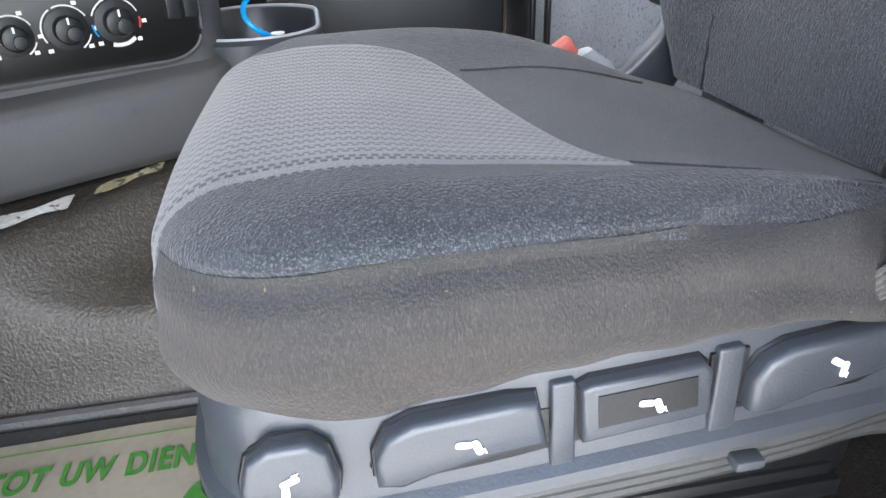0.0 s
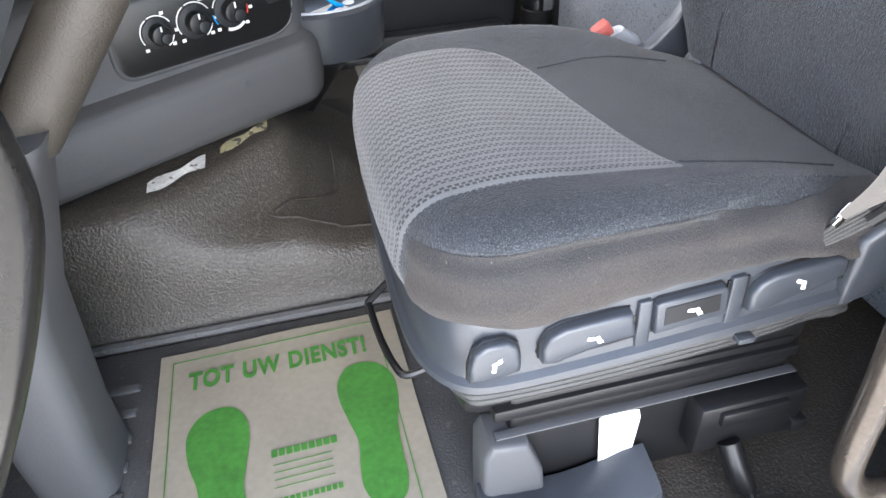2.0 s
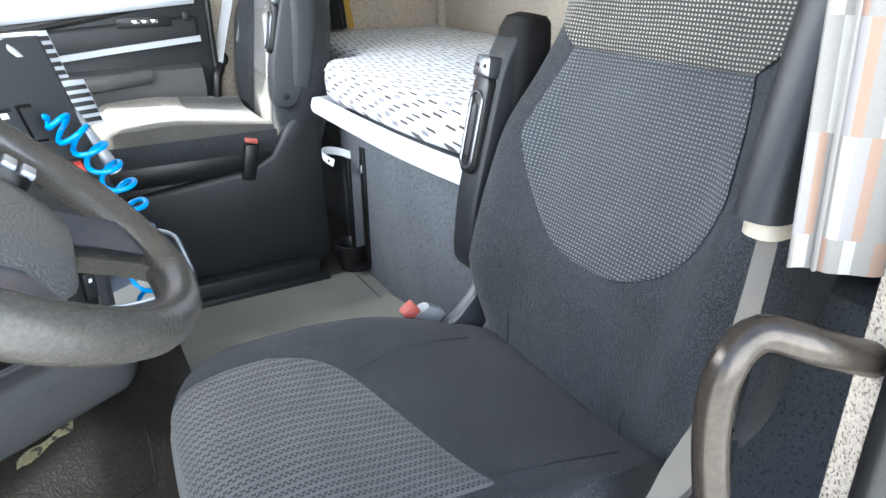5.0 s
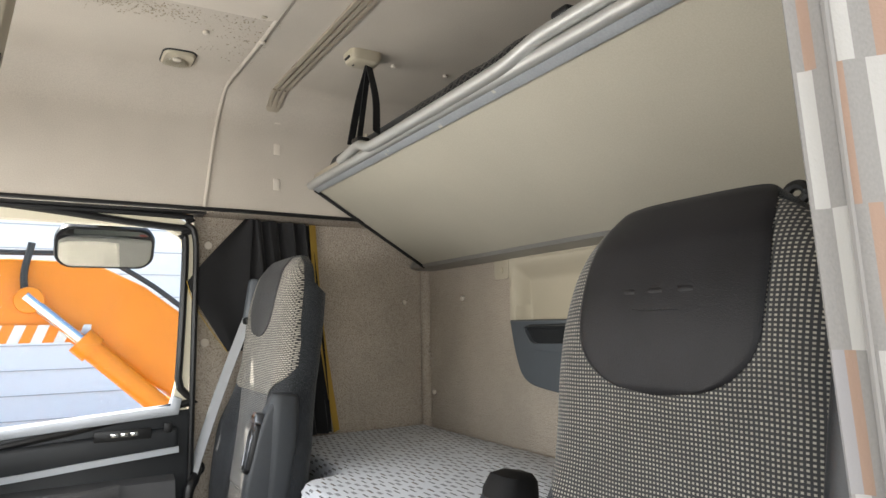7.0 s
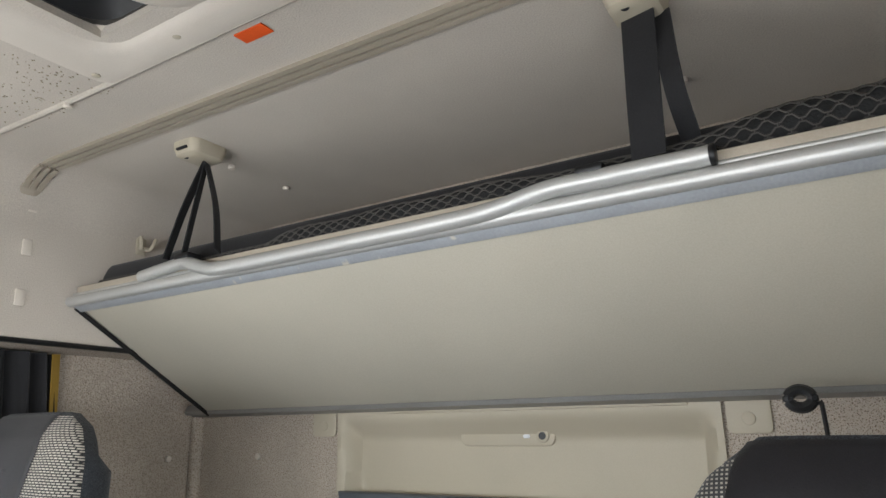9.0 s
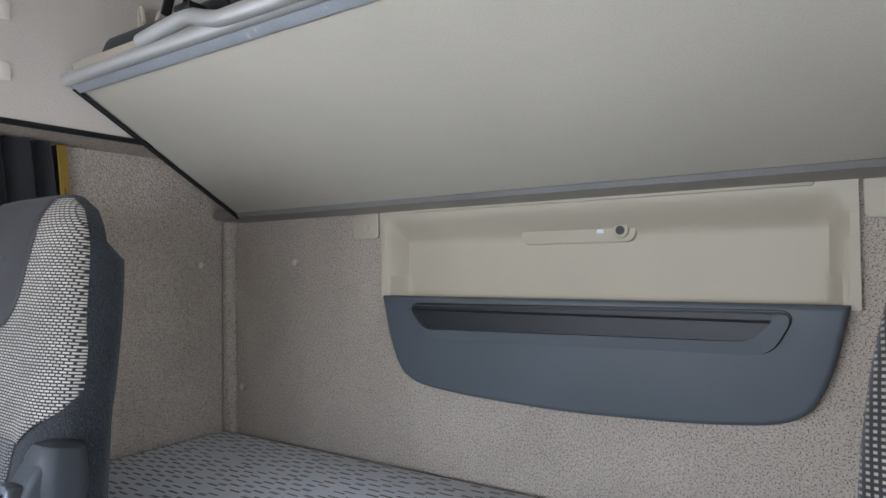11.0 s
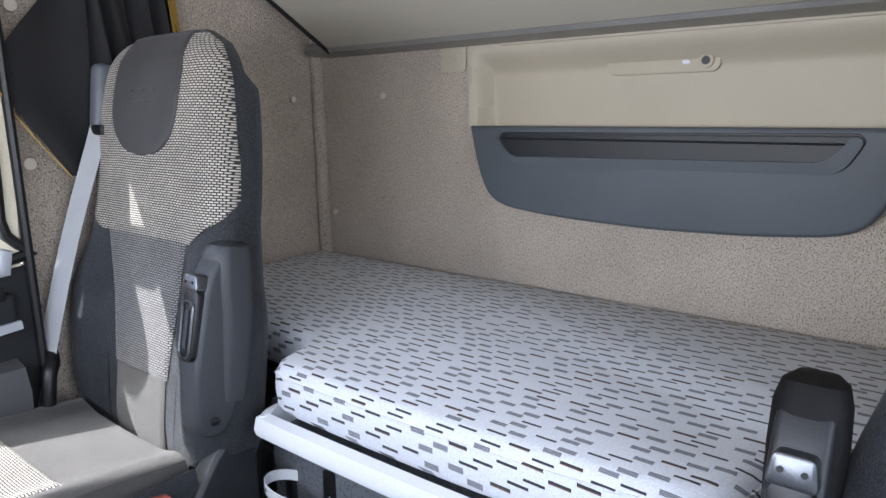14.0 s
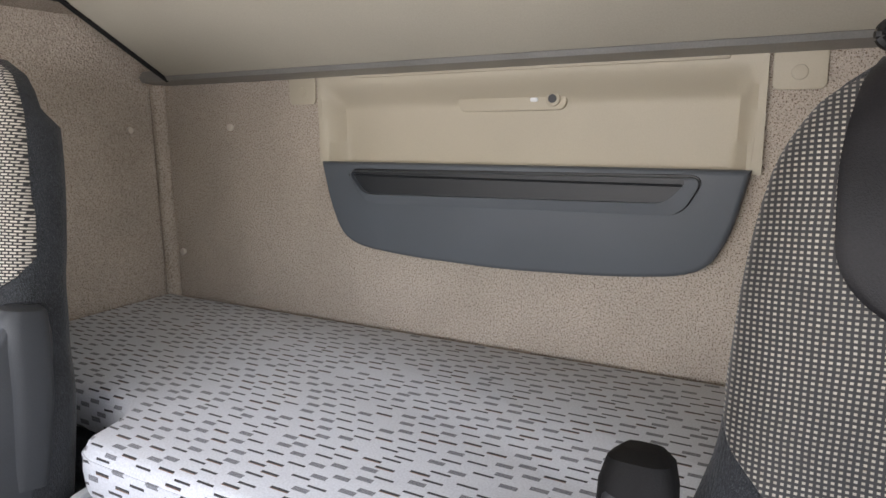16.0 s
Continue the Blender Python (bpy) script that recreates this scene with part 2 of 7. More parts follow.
M_CLOTH = mat("dark_seat_cloth", (0.0140, 0.0160, 0.0190), 0.74, var=0.95, scale=9, fine=520, bump=1.0, dist=0.0022, sheen=0.12, spec=0.3, stretch=(1.0, 1.0, 0.3), speck=((0.052, 0.056, 0.062), 760, 0.56))
M_SEATGREY = mat("grey_seat_cloth", (0.062, 0.060, 0.056), 0.85, var=0.3, scale=9, fine=500, bump=0.4, sheen=0.2, spec=0.2)
M_ARM = mat("grey_armrest_plastic", (0.036, 0.0395, 0.044), 0.5, var=0.12, fine=500, bump=0.15)
M_CLOTH_WORN = worn_side("worn_seat_side", (0.0085, 0.0083, 0.0088), (0.0190, 0.0138, 0.0108))
M_SUEDE = mat("head_pad_suede", (0.0105, 0.0098, 0.0108), 0.52, var=0.5, scale=10, fine=600, bump=0.25, sheen=0.05, spec=0.22)
M_SUEDE_GREY = mat("grey_head_pad", (0.034, 0.033, 0.034), 0.65, var=0.25, scale=12, fine=600, bump=0.2, sheen=0.1, spec=0.3)
M_WEAVE = weave("seat_weave", (0.36, 0.33, 0.275), (0.017, 0.0165, 0.0165), 0.0056, 0.0052, 0.0018, offset=0.0)
M_WEAVE_DARK = weave("seat_weave_dark", (0.15, 0.165, 0.18), (0.016, 0.0185, 0.023), 0.0060, 0.0054, 0.0020, offset=0.0)
M_WEAVE_RIB = rib_weave()
M_ARMPAD = mat("black_armrest_suede", (0.0055, 0.0052, 0.0052), 0.7, var=0.6, scale=14, fine=500, bump=0.2, spec=0.2)
M_GUN = mat("gunmetal_grip", (0.13, 0.135, 0.145), 0.28, metal=0.8, var=0.15, scale=14, fine=300, bump=0.05)
M_CONTROL = mat("control_plastic", (0.030, 0.0335, 0.039), 0.34, var=0.2, scale=12, fine=500, bump=0.12, spec=0.5)
M_BELLOWS = mat("bellows_rubber", (0.032, 0.032, 0.031), 0.6, var=0.35, scale=20, fine=300, bump=0.2)
M_TAPE = mat("silvery_tape", (0.5, 0.5, 0.48), 0.45, var=0.3, scale=30, fine=150, bump=0.5, speck=((0.12, 0.11, 0.09), 60, 0.6))
M_TAPE_OLD = mat("yellowed_tape", (0.32, 0.29, 0.17), 0.6, var=0.4, scale=30, fine=150, bump=0.5, speck=((0.08, 0.075, 0.06), 50, 0.52))
M_WEAVE_LINE_DARK = weave("passenger_lower_weave", (0.22, 0.215, 0.205), (0.013, 0.013, 0.014), 0.0105, 0.0050, 0.0015)
M_WEAVE_LINE = weave("passenger_rib_weave", (0.46, 0.42, 0.36), (0.010, 0.0098, 0.0098), 0.0105, 0.0050, 0.0015)
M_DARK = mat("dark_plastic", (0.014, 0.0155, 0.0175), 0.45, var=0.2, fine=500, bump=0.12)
M_BLACK = mat("black_plastic", (0.007, 0.007, 0.0075), 0.4, var=0.2, fine=400, bump=0.08)
M_GREY = mat("grey_dash_plastic", (0.057, 0.0575, 0.060), 0.55, var=0.12, fine=500, bump=0.2)
M_BLUEGREY = mat("blue_grey_plastic", (0.084, 0.094, 0.106), 0.5, var=0.1, fine=500, bump=0.15)
M_SILVER = mat("silver_plastic", (0.4, 0.42, 0.45), 0.4, metal=0.3, var=0.06, fine=400, bump=0.05)
M_RUBBER = mat("rubber_floor", (0.036, 0.0315, 0.026), 0.42, var=0.45, scale=7, fine=230, bump=0.6, dist=0.004, spec=0.4, speck=((0.062, 0.055, 0.045), 190, 0.58))
M_RUBBER_MAT = mat("rubber_mat", (0.055, 0.055, 0.055), 0.6, var=0.35, scale=10, fine=260, bump=0.5, dist=0.003, speck=((0.09, 0.085, 0.075), 60, 0.66))
M_FLOORCLOTH = mat("grey_vinyl_floor", (0.225, 0.23, 0.215), 0.36, var=0.25, scale=5, fine=350, bump=0.5, dist=0.003)
M_CARPET = mat("beige_wall_carpet", (0.47, 0.412, 0.345), 0.95, var=0.22, scale=4, fine=190, bump=1.0, dist=0.005, spec=0.1, speck=((0.19, 0.145, 0.108), 330, 0.56))
M_CEIL = mat("ceiling_felt", (0.50, 0.455, 0.395), 0.95, var=0.14, scale=3, fine=300, bump=0.35, dist=0.003, spec=0.1)
M_BEIGE = mat("beige_plastic", (0.43, 0.385, 0.295), 0.55, var=0.06, scale=5, fine=500, bump=0.08)
M_IVORY = mat("ivory_plastic", (0.58, 0.53, 0.46), 0.5, var=0.06, scale=5, fine=500, bump=0.08)
M_BOARD = mat("bunk_board", (0.43, 0.40, 0.325), 0.7, var=0.09, scale=3, fine=350, bump=0.1)
M_RAIL = mat("beige_rail", (0.36, 0.315, 0.25), 0.45, var=0.1, scale=5, fine=400, bump=0.05)
M_ALU = mat("brushed_aluminium", (0.50, 0.50, 0.48), 0.5, metal=0.6, var=0.08, fine=300, bump=0.05)
M_STEEL = mat("worn_steel_tube", (0.052, 0.043, 0.035), 0.27, metal=0.55, var=0.3, scale=14, fine=200, bump=0.06, spec=0.4)
M_RIM = mat("worn_rim_leather", (0.050, 0.046, 0.041), 0.27, var=0.35, scale=16, fine=320, bump=0.15, spec=0.45)
M_LIP = mat("blue_grey_lip", (0.30, 0.315, 0.33), 0.5, var=0.15, scale=12, fine=200, bump=0.05, speck=((0.52, 0.49, 0.42), 24, 0.70))
M_GRAB = mat("smooth_grab_plastic", (0.009, 0.0082, 0.0072), 0.24, var=0.3, scale=14, fine=260, bump=0.1, spec=0.22)
M_PROFILE = mat("dull_metal_profile", (0.26, 0.255, 0.24), 0.42, metal=0.4, var=0.15, scale=8, fine=300, bump=0.06)
M_CHROME = mat("chrome", (0.75, 0.75, 0.75), 0.15, metal=1.0, var=0.03, bump=0)
M_WHITE = mat("white_plastic", (0.7, 0.72, 0.74), 0.45, var=0.05, bump=0.05)
M_PAPER = mat("white_paper", (0.75, 0.75, 0.72), 0.8, var=0.05, bump=0.05)
M_KRAFT = mat("kraft_paper", (0.215, 0.190, 0.145), 0.8, var=0.12, scale=9, fine=90, bump=0.15)
M_GREEN = mat("green_print", (0.036, 0.145, 0.020), 0.75, var=0.3, scale=16, fine=120, bump=0.05)
M_RED = mat("red_plastic", (0.55, 0.06, 0.04), 0.4, var=0.1, bump=0.03)
M_BUCKLE = mat("faded_red_plastic", (0.36, 0.085, 0.07), 0.45, var=0.15, bump=0.05)
M_ORANGE = mat("orange_sticker", (0.75, 0.1, 0.015), 0.5, var=0.06, bump=0.02)
M_BLUE = mat("blue_cable", (0.0, 0.25, 0.62), 0.3, var=0.06, bump=0)
M_DASHSIDE = mat("dash_side_plastic", (0.050, 0.053, 0.058), 0.5, var=0.14, scale=7, fine=480, bump=0.2)
M_HUB = mat("grained_hub_pad", (0.125, 0.123, 0.116), 0.48, var=0.2, scale=9, fine=320, bump=0.9, dist=0.003)
M_INSERT = mat("glossy_spoke_plastic", (0.050, 0.055, 0.070), 0.25, var=0.15, scale=9, fine=400, bump=0.08, spec=0.5)
M_COLUMN = mat("dusty_column_plastic", (0.035, 0.030, 0.024), 0.5, var=0.22, scale=9, fine=420, bump=0.35, dist=0.002)
M_BELT = mat("belt_webbing", (0.098, 0.087, 0.075), 0.6, var=0.12, scale=20, fine=700, bump=0.4)
M_BLACKCLOTH = mat("black_curtain", (0.010, 0.010, 0.011), 0.85, var=0.3, scale=8, fine=300, bump=0.3, sheen=0.1)
M_YELLOW = mat("yellow_hem", (0.42, 0.27, 0.05), 0.8, var=0.1, bump=0.2)
M_NET = mat("black_net_cord", (0.052, 0.048, 0.043), 0.7, var=0.2, bump=0.1)
M_NET_SHADE = mat("net_core_shade", (0.007, 0.007, 0.007), 0.85, var=0.5, scale=40, fine=260, bump=0.6)
M_CREAM = mat("cream_door_frame", (0.62, 0.57, 0.44), 0.4, var=0.05, bump=0.03)
M_STAIN = mat("mould_stain", (0.38, 0.33, 0.25), 0.95, var=0.4, scale=40, fine=300, bump=0.1)
M_MATTRESS = mattress_print()
M_CURTAIN = curtain_print()


def glass(name, colour, rough=0.0, ior=1.45):
    m = bpy.data.materials.new(name)
    m.use_nodes = True
    b = m.node_tree.nodes["Principled BSDF"]
    b.inputs["Base Color"].default_value = (*colour, 1)
    b.inputs["Roughness"].default_value, b.inputs["Transmission Weight"].default_value, b.inputs["IOR"].default_value = rough, 1.0, ior
    return m


M_GLASS = glass("window_glass", (0.97, 0.99, 0.98), ior=1.06)
M_TINT = glass("tinted_hatch_glass", (0.004, 0.013, 0.008), 0.05)
M_LENS = glass("lamp_lens", (0.9, 0.9, 0.88), 0.25)
M_MIRROR = mat("mirror", (0.9, 0.9, 0.9), 0.02, metal=1.0, var=0, bump=0)


# ---- builders ----
PLACE = [Matrix.Identity(4)]     # where the group of parts in hand is set up in the cab


def part(name, bm, material, parent=None, label="", smooth=True):
    """Links a bmesh, given in the world's coordinates, as one mesh under a thing or part."""
    bmesh.ops.transform(bm, matrix=PLACE[0], verts=bm.verts)
    base = parent.matrix_world.translation.copy() if parent else Vector()
    if parent and parent.parent:
        base = parent.parent.matrix_world.translation + parent.location
    if base.length:
        bmesh.ops.translate(bm, verts=bm.verts, vec=-base)
    me = bpy.data.meshes.new(name)
    for f in bm.faces:
        f.smooth = smooth
    bmesh.ops.recalc_face_normals(bm, faces=bm.faces)
    bm.to_mesh(me)
    bm.free()
    me.materials.append(material)
    ob = new(name, me)
    if smooth:
        me.set_sharp_from_angle(angle=radians(40))
    if parent:
        ob.parent = parent
    if label:
        ob["label"] = label
    return ob


def thing(name, loc, label, category, group="", kind=""):
    ob = new(name)
    ob.empty_display_size = 0.1
    ob.location = loc
    ob.matrix_world = Matrix.Translation(loc)
    return tagged(ob, label, category, group, kind)


def solo(name, bm, material, label, category, loc=(0, 0, 0), group="", kind="", smooth=True):
    """A thing that is one mesh, with its origin at loc."""
    bmesh.ops.translate(bm, verts=bm.verts, vec=-Vector(loc))
    ob = part(name, bm, material, None, "", smooth)
    ob.location = loc
    ob.matrix_world = Matrix.Translation(loc)
    return tagged(ob, label, category, group, kind)


def box(x0, x1, y0, y1, z0, z1, bevel=0.0, seg=2):
    bm = bmesh.new()
    bmesh.ops.create_cube(bm, size=1)
    bmesh.ops.scale(bm, vec=(x1 - x0, y1 - y0, z1 - z0), verts=bm.verts)
    bmesh.ops.translate(bm, vec=((x0 + x1) / 2, (y0 + y1) / 2, (z0 + z1) / 2), verts=bm.verts)
    if bevel:
        bmesh.ops.bevel(bm, geom=bm.edges[:], offset=bevel, segments=seg, profile=0.5, affect="EDGES", clamp_overlap=True)
    return bm


def turned(bm, m):
    bmesh.ops.transform(bm, matrix=m, verts=bm.verts)
    return bm


def join(*some):
    out = bmesh.new()
    for b in some:
        me = bpy.data.meshes.new("tmp")
        b.to_mesh(me)
        b.free()
        out.from_mesh(me)
        bpy.data.meshes.remove(me)
    return out


def prism(points, a, b, axis="y", bevel=0.0, seg=2):
    """A flat outline (two coordinates, in the order of the other axes) drawn out from a to b along axis."""
    def at(p, c):
        return {"x": (c, p[0], p[1]), "y": (p[0], c, p[1]), "z": (p[0], p[1], c)}[axis]
    bm = bmesh.new()
    lo = [bm.verts.new(at(p, a)) for p in points]
    hi = [bm.verts.new(at(p, b)) for p in points]
    n = len(points)
    bm.faces.new(lo)
    bm.faces.new(hi[::-1])
    for k in range(n):
        bm.faces.new((lo[k], hi[k], hi[(k + 1) % n], lo[(k + 1) % n]))
    bmesh.ops.recalc_face_normals(bm, faces=bm.faces)
    if bevel:
        caps = [f for f in bm.faces if len(f.verts) == n]
        edges = {e for f in caps for e in f.edges}
        bmesh.ops.bevel(bm, geom=list(edges), offset=bevel, segments=seg, profile=0.5, affect="EDGES", clamp_overlap=True)
    return bm


def spline(points, per=6, closed=False):
    """A smooth line through points."""
    P = [Vector(p) for p in points]
    n = len(P)
    out = []
    for k in range(n if closed else n - 1):
        p0 = P[(k - 1) % n] if closed or k else P[0] * 2 - P[1]
        p1, p2 = P[k], P[(k + 1) % n]
        p3 = P[(k + 2) % n] if closed or k + 2 < n else P[-1] * 2 - P[-2]
        for s in range(per):
            t = s / per
            out.append(0.5 * (2 * p1 + (p2 - p0) * t + (2 * p0 - 5 * p1 + 4 * p2 - p3) * t * t + (3 * p1 - p0 - 3 * p2 + p3) * t ** 3))
    if not closed:
        out.append(P[-1])
    return out


def loft(rings, caps=True, closed=False):
    """Skin over rings of equally many points."""
    bm = bmesh.new()
    R = [[bm.verts.new(p) for p in ring] for ring in rings]
    n = len(R[0])
    for a, b in (list(zip(R, R[1:])) + ([(R[-1], R[0])] if closed else [])):
        for k in range(n):
            bm.faces.new((a[k], a[(k + 1) % n], b[(k + 1) % n], b[k]))
    if caps and not closed:
        bm.faces.new(R[0][::-1])
        bm.faces.new(R[-1])
    bmesh.ops.recalc_face_normals(bm, faces=bm.faces)
    return bm


def sweep(points, section, up=(0, 0, 1), closed=False, carry=False):
    """A section (list of (side, up) offsets) carried along a line."""
    P = [Vector(p) for p in points]
    n = len(P)
    rings = []
    for k, p in enumerate(P):
        d = (P[(k + 1) % n] - P[k - 1]) if closed else (P[min(k + 1, n - 1)] - P[max(k - 1, 0)])
        d.normalize()
        u = Vector(up)
        if abs(d.dot(u)) > 0.97:
            u = Vector((1, 0, 0)) if abs(d.x) < 0.9 else Vector((0, 1, 0))
        if carry and k:
            u = v
        s = d.cross(u).normalized()
        v = s.cross(d).normalized()
        rings.append([p + s * a + v * b for a, b in section])
    return loft(rings, caps=not closed, closed=closed)


def circle(r, n=10):
    return [(r * math.cos(2 * math.pi * k / n), r * math.sin(2 * math.pi * k / n)) for k in range(n)]


def tube(points, r, n=10, smooth=True, per=6, closed=False):
    return sweep(spline(points, per, closed) if smooth else points, circle(r, n), closed=closed, carry=not closed)


def strap(points, w, t=0.0025, up=(0, 0, 1), per=6):
    """A flat band: w is its width across the direction up."""
    return sweep(spline(points, per), [(-t / 2, -w / 2), (t / 2, -w / 2), (t / 2, w / 2), (-t / 2, w / 2)], up=up)


def rounded(w, h, r, n=4):
    """Outline of a rounded rectangle round 0, 0."""
    out = []
    for cx, cy, a0 in ((w / 2 - r, h / 2 - r, 0), (-w / 2 + r, h / 2 - r, 90), (-w / 2 + r, -h / 2 + r, 180), (w / 2 - r, -h / 2 + r, 270)):
        for k in range(n + 1):
            a = radians(a0 + 90 * k / n)
            out.append((cx + r * math.cos(a), cy + r * math.sin(a)))
    return out


def disc(centre, direction, r, t, n=20, bevel=0.0):
    """A round knob or plug: centre of its foot, the way it points, radius, height."""
    bm = prism(circle(r, n), 0, t, "z", bevel)
    m = Vector(direction).to_track_quat("Z", "Y").to_matrix().to_4x4()
    return turned(bm, Matrix.Translation(centre) @ m)


def plate(points, t):
    """A thin plate from an outline in space, with thickness t along its normal."""
    bm = bmesh.new()
    vs = [bm.verts.new(p) for p in points]
    f = bm.faces.new(vs)
    f.normal_update()
    n = f.normal.copy()
    r = bmesh.ops.extrude_face_region(bm, geom=[f])
    bmesh.ops.translate(bm, verts=[v for v in r["geom"] if isinstance(v, bmesh.types.BMVert)], vec=n * t)
    bmesh.ops.recalc_face_normals(bm, faces=bm.faces)
    return bm


def grid(nu, nv, func, uvs=None):
    """A surface patch func(s, t), s and t from 0 to 1, with a UV map in metres where uvs(s, t) is given."""
    bm = bmesh.new()
    V = [[bm.verts.new(func(i / nu, j / nv)) for j in range(nv + 1)] for i in range(nu + 1)]
    lay = bm.loops.layers.uv.new("UVMap") if uvs else None
    for i in range(nu):
        for j in range(nv):
            q = ((i, j), (i + 1, j), (i + 1, j + 1), (i, j + 1))
            f = bm.faces.new([V[a][b] for a, b in q])
            if lay:
                for lp, (a, b) in zip(f.loops, q):
                    lp[lay].uv = uvs(a / nu, b / nv)
    return bm


def solid(bm, t):
    """Gives a sheet thickness t against its normals."""
    bmesh.ops.recalc_face_normals(bm, faces=bm.faces)
    bmesh.ops.solidify(bm, geom=bm.faces[:], thickness=t)
    return bm


def fillet(points, r, n=5):
    """A flat outline with its corners rounded off; r is how far each rounding reaches along the sides."""
    out = []
    m = len(points)
    for k in range(m):
        a, b, c = (Vector(points[(k + j) % m]) for j in (-1, 0, 1))
        p = b + (a - b).normalized() * min(r, (a - b).length * 0.48)
        q = b + (c - b).normalized() * min(r, (c - b).length * 0.48)
        for j in range(n + 1):
            t = j / n
            out.append(tuple(p * (1 - t) ** 2 + b * (2 * t * (1 - t)) + q * t * t))
    return out


def lerp(a, b, t):
    return a + (b - a) * t


def table(x, rows):
    """Smooth look-up in rows of (x, value), with no overshoot."""
    if x <= rows[0][0]:
        return rows[0][1]
    if x >= rows[-1][0]:
        return rows[-1][1]
    n = len(rows)
    slope = [(rows[k + 1][1] - rows[k][1]) / (rows[k + 1][0] - rows[k][0]) for k in range(n - 1)]

    def tangent(k):
        if k == 0 or k == n - 1:
            return slope[min(k, n - 2)]
        a, b = slope[k - 1], slope[k]
        return 0.0 if a * b <= 0 else 2 * a * b / (a + b)
    for k in range(n - 1):
        if x <= rows[k + 1][0]:
            h = rows[k + 1][0] - rows[k][0]
            t = (x - rows[k][0]) / h
            m0, m1 = tangent(k) * h, tangent(k + 1) * h
            return rows[k][1] * (1 + 2 * t) * (1 - t) ** 2 + m0 * t * (1 - t) ** 2 + rows[k + 1][1] * t * t * (3 - 2 * t) + m1 * t * t * (t - 1)
    return rows[-1][1]


def tongue(v, v0, r, w):
    """Half width of a panel that ends in a round tongue at v0."""
    t = min(1.0, max(0.0, (v0 + r - v) / r))
    return w * (1 - t ** 2.3) ** (1 / 2.3) + 0.003


# ---- structure: shell of the cab ----
MID = 1.13          # the cab's middle line
CEIL = 1.92
YU, YW = 2.09, 2.255   # upper trim and bunk wall on the passenger's side
XR = 2.0            # rear wall


def structure(name, bm, material, label, category, smooth=True):
    return solo(name, bm, material, label, category, kind="structure", smooth=smooth)


structure("ground", grid(40, 40, lambda s, t: (lerp(-400, 400, s), lerp(-400, 400, t), -1.45)),
          mat("yard_concrete", (0.58, 0.57, 0.54), 0.9, var=0.15, scale=0.6, fine=30, bump=0.2), "pale concrete yard around the parked truck", "ground")


def flank(x):
    """Plan line of the console's side, which is turned towards the driver."""
    return table(x, ((0.05, 0.60), (0.26, 0.70), (0.40, 0.80), (0.50, 0.872), (0.56, 0.912), (0.64, 0.985)))


def floor_height(x, y):
    """The cab floor: a sunken footwell, a step up beside it and the engine tunnel rising towards the console."""
    far = flank(min(x, 0.62)) - y
    tun = table(far, ((-0.05, 0.238), (0.03, 0.226), (0.10, 0.165), (0.155, 0.137), (0.26, 0.112)))
    ridge = 0.012 * table(x, ((0.42, 0.0), (0.55, 1.0), (0.60, 1.0), (0.615, 0.0)))
    high = lerp(tun + ridge, 0.095, table(x, ((0.54, 0.0), (0.60, 0.45), (0.70, 1.0))))
    high -= (high - 0.065) * table(y, ((1.15, 0.0), (1.35, 1.0)))
    return high * table(y, ((0.622, 0.0), (0.634, 0.10), (0.655, 0.72), (0.672, 0.95), (0.70, 1.0)))


floor = structure("floor", grid(140, 270, lambda s, t: (lerp(0.0, 2.0, s), lerp(-0.02, 2.2, t), floor_height(lerp(0.0, 2.0, s), lerp(-0.02, 2.2, t)) - 0.004)),
                  M_RUBBER, "worn grained grey rubber cab floor with a raised tunnel", "floor")
# sunken mat round the footwell
fm = thing("footwell_mat", (0.5, 0.3, 0.0), "dark ribbed rubber mat in the driver's footwell", "floor mat", kind="structure")
part("sheet", box(0.04, 0.95, 0.02, 0.605, -0.003, 0.004, 0.002), M_RUBBER_MAT, fm)
for k in range(8):
    part("rib", box(0.14, 0.26, 0.16 + 0.05 * k, 0.178 + 0.05 * k, 0.002, 0.009, 0.003), M_RUBBER_MAT, fm)
part("edge_bead", tube([(0.02, 0.622, 0.005), (0.35, 0.618, 0.006), (0.6, 0.618, 0.006), (0.95, 0.61, 0.005)], 0.010, 8), M_RUBBER_MAT, fm)

# rear wall, with a soft carpeted face
structure("wall_rear", join(box(XR, XR + 0.05, -0.02, 0.645, -0.05, CEIL + 0.05), box(XR, XR + 0.05, 1.649, YW + 0.05, -0.05, CEIL + 0.05), box(XR, XR + 0.05, 0.645, 1.649, -0.05, 1.115), box(XR + 0.09, XR + 0.10, 0.6, 1.7, 1.05, 1.4), box(XR, XR + 0.05, 0.645, 1.649, 1.33, CEIL + 0.05)), M_CARPET, "speckled beige carpeted rear wall of the sleeper cab", "wall")
structure("wall_passenger_bunk", box(1.30, XR + 0.05, YW, YW + 0.05, -0.05, 1.52), M_CARPET, "speckled beige carpeted side wall beside the bunk", "wall")
structure("trim_corner", tube([(XR - 0.012, YW - 0.014, 0.55), (XR - 0.012, YW - 0.014, 1.0), (XR - 0.012, YW - 0.014, 1.49)], 0.022, 12), M_CARPET, "rounded beige carpeted corner bead", "trim")
# pillar between the door and the bunk wall
structure("pillar_passenger", prism([(1.075, 2.20), (1.14, 2.205), (1.30, 2.25), (1.30, 2.32), (1.075, 2.32)], -0.05, 1.50, "z"), M_CARPET, "speckled beige pillar trim behind the passenger door", "wall")


HATCH = (0.70, 1.155, 0.75, 1.512)
HOLE = (0.71, 1.06, 0.88, 1.383)


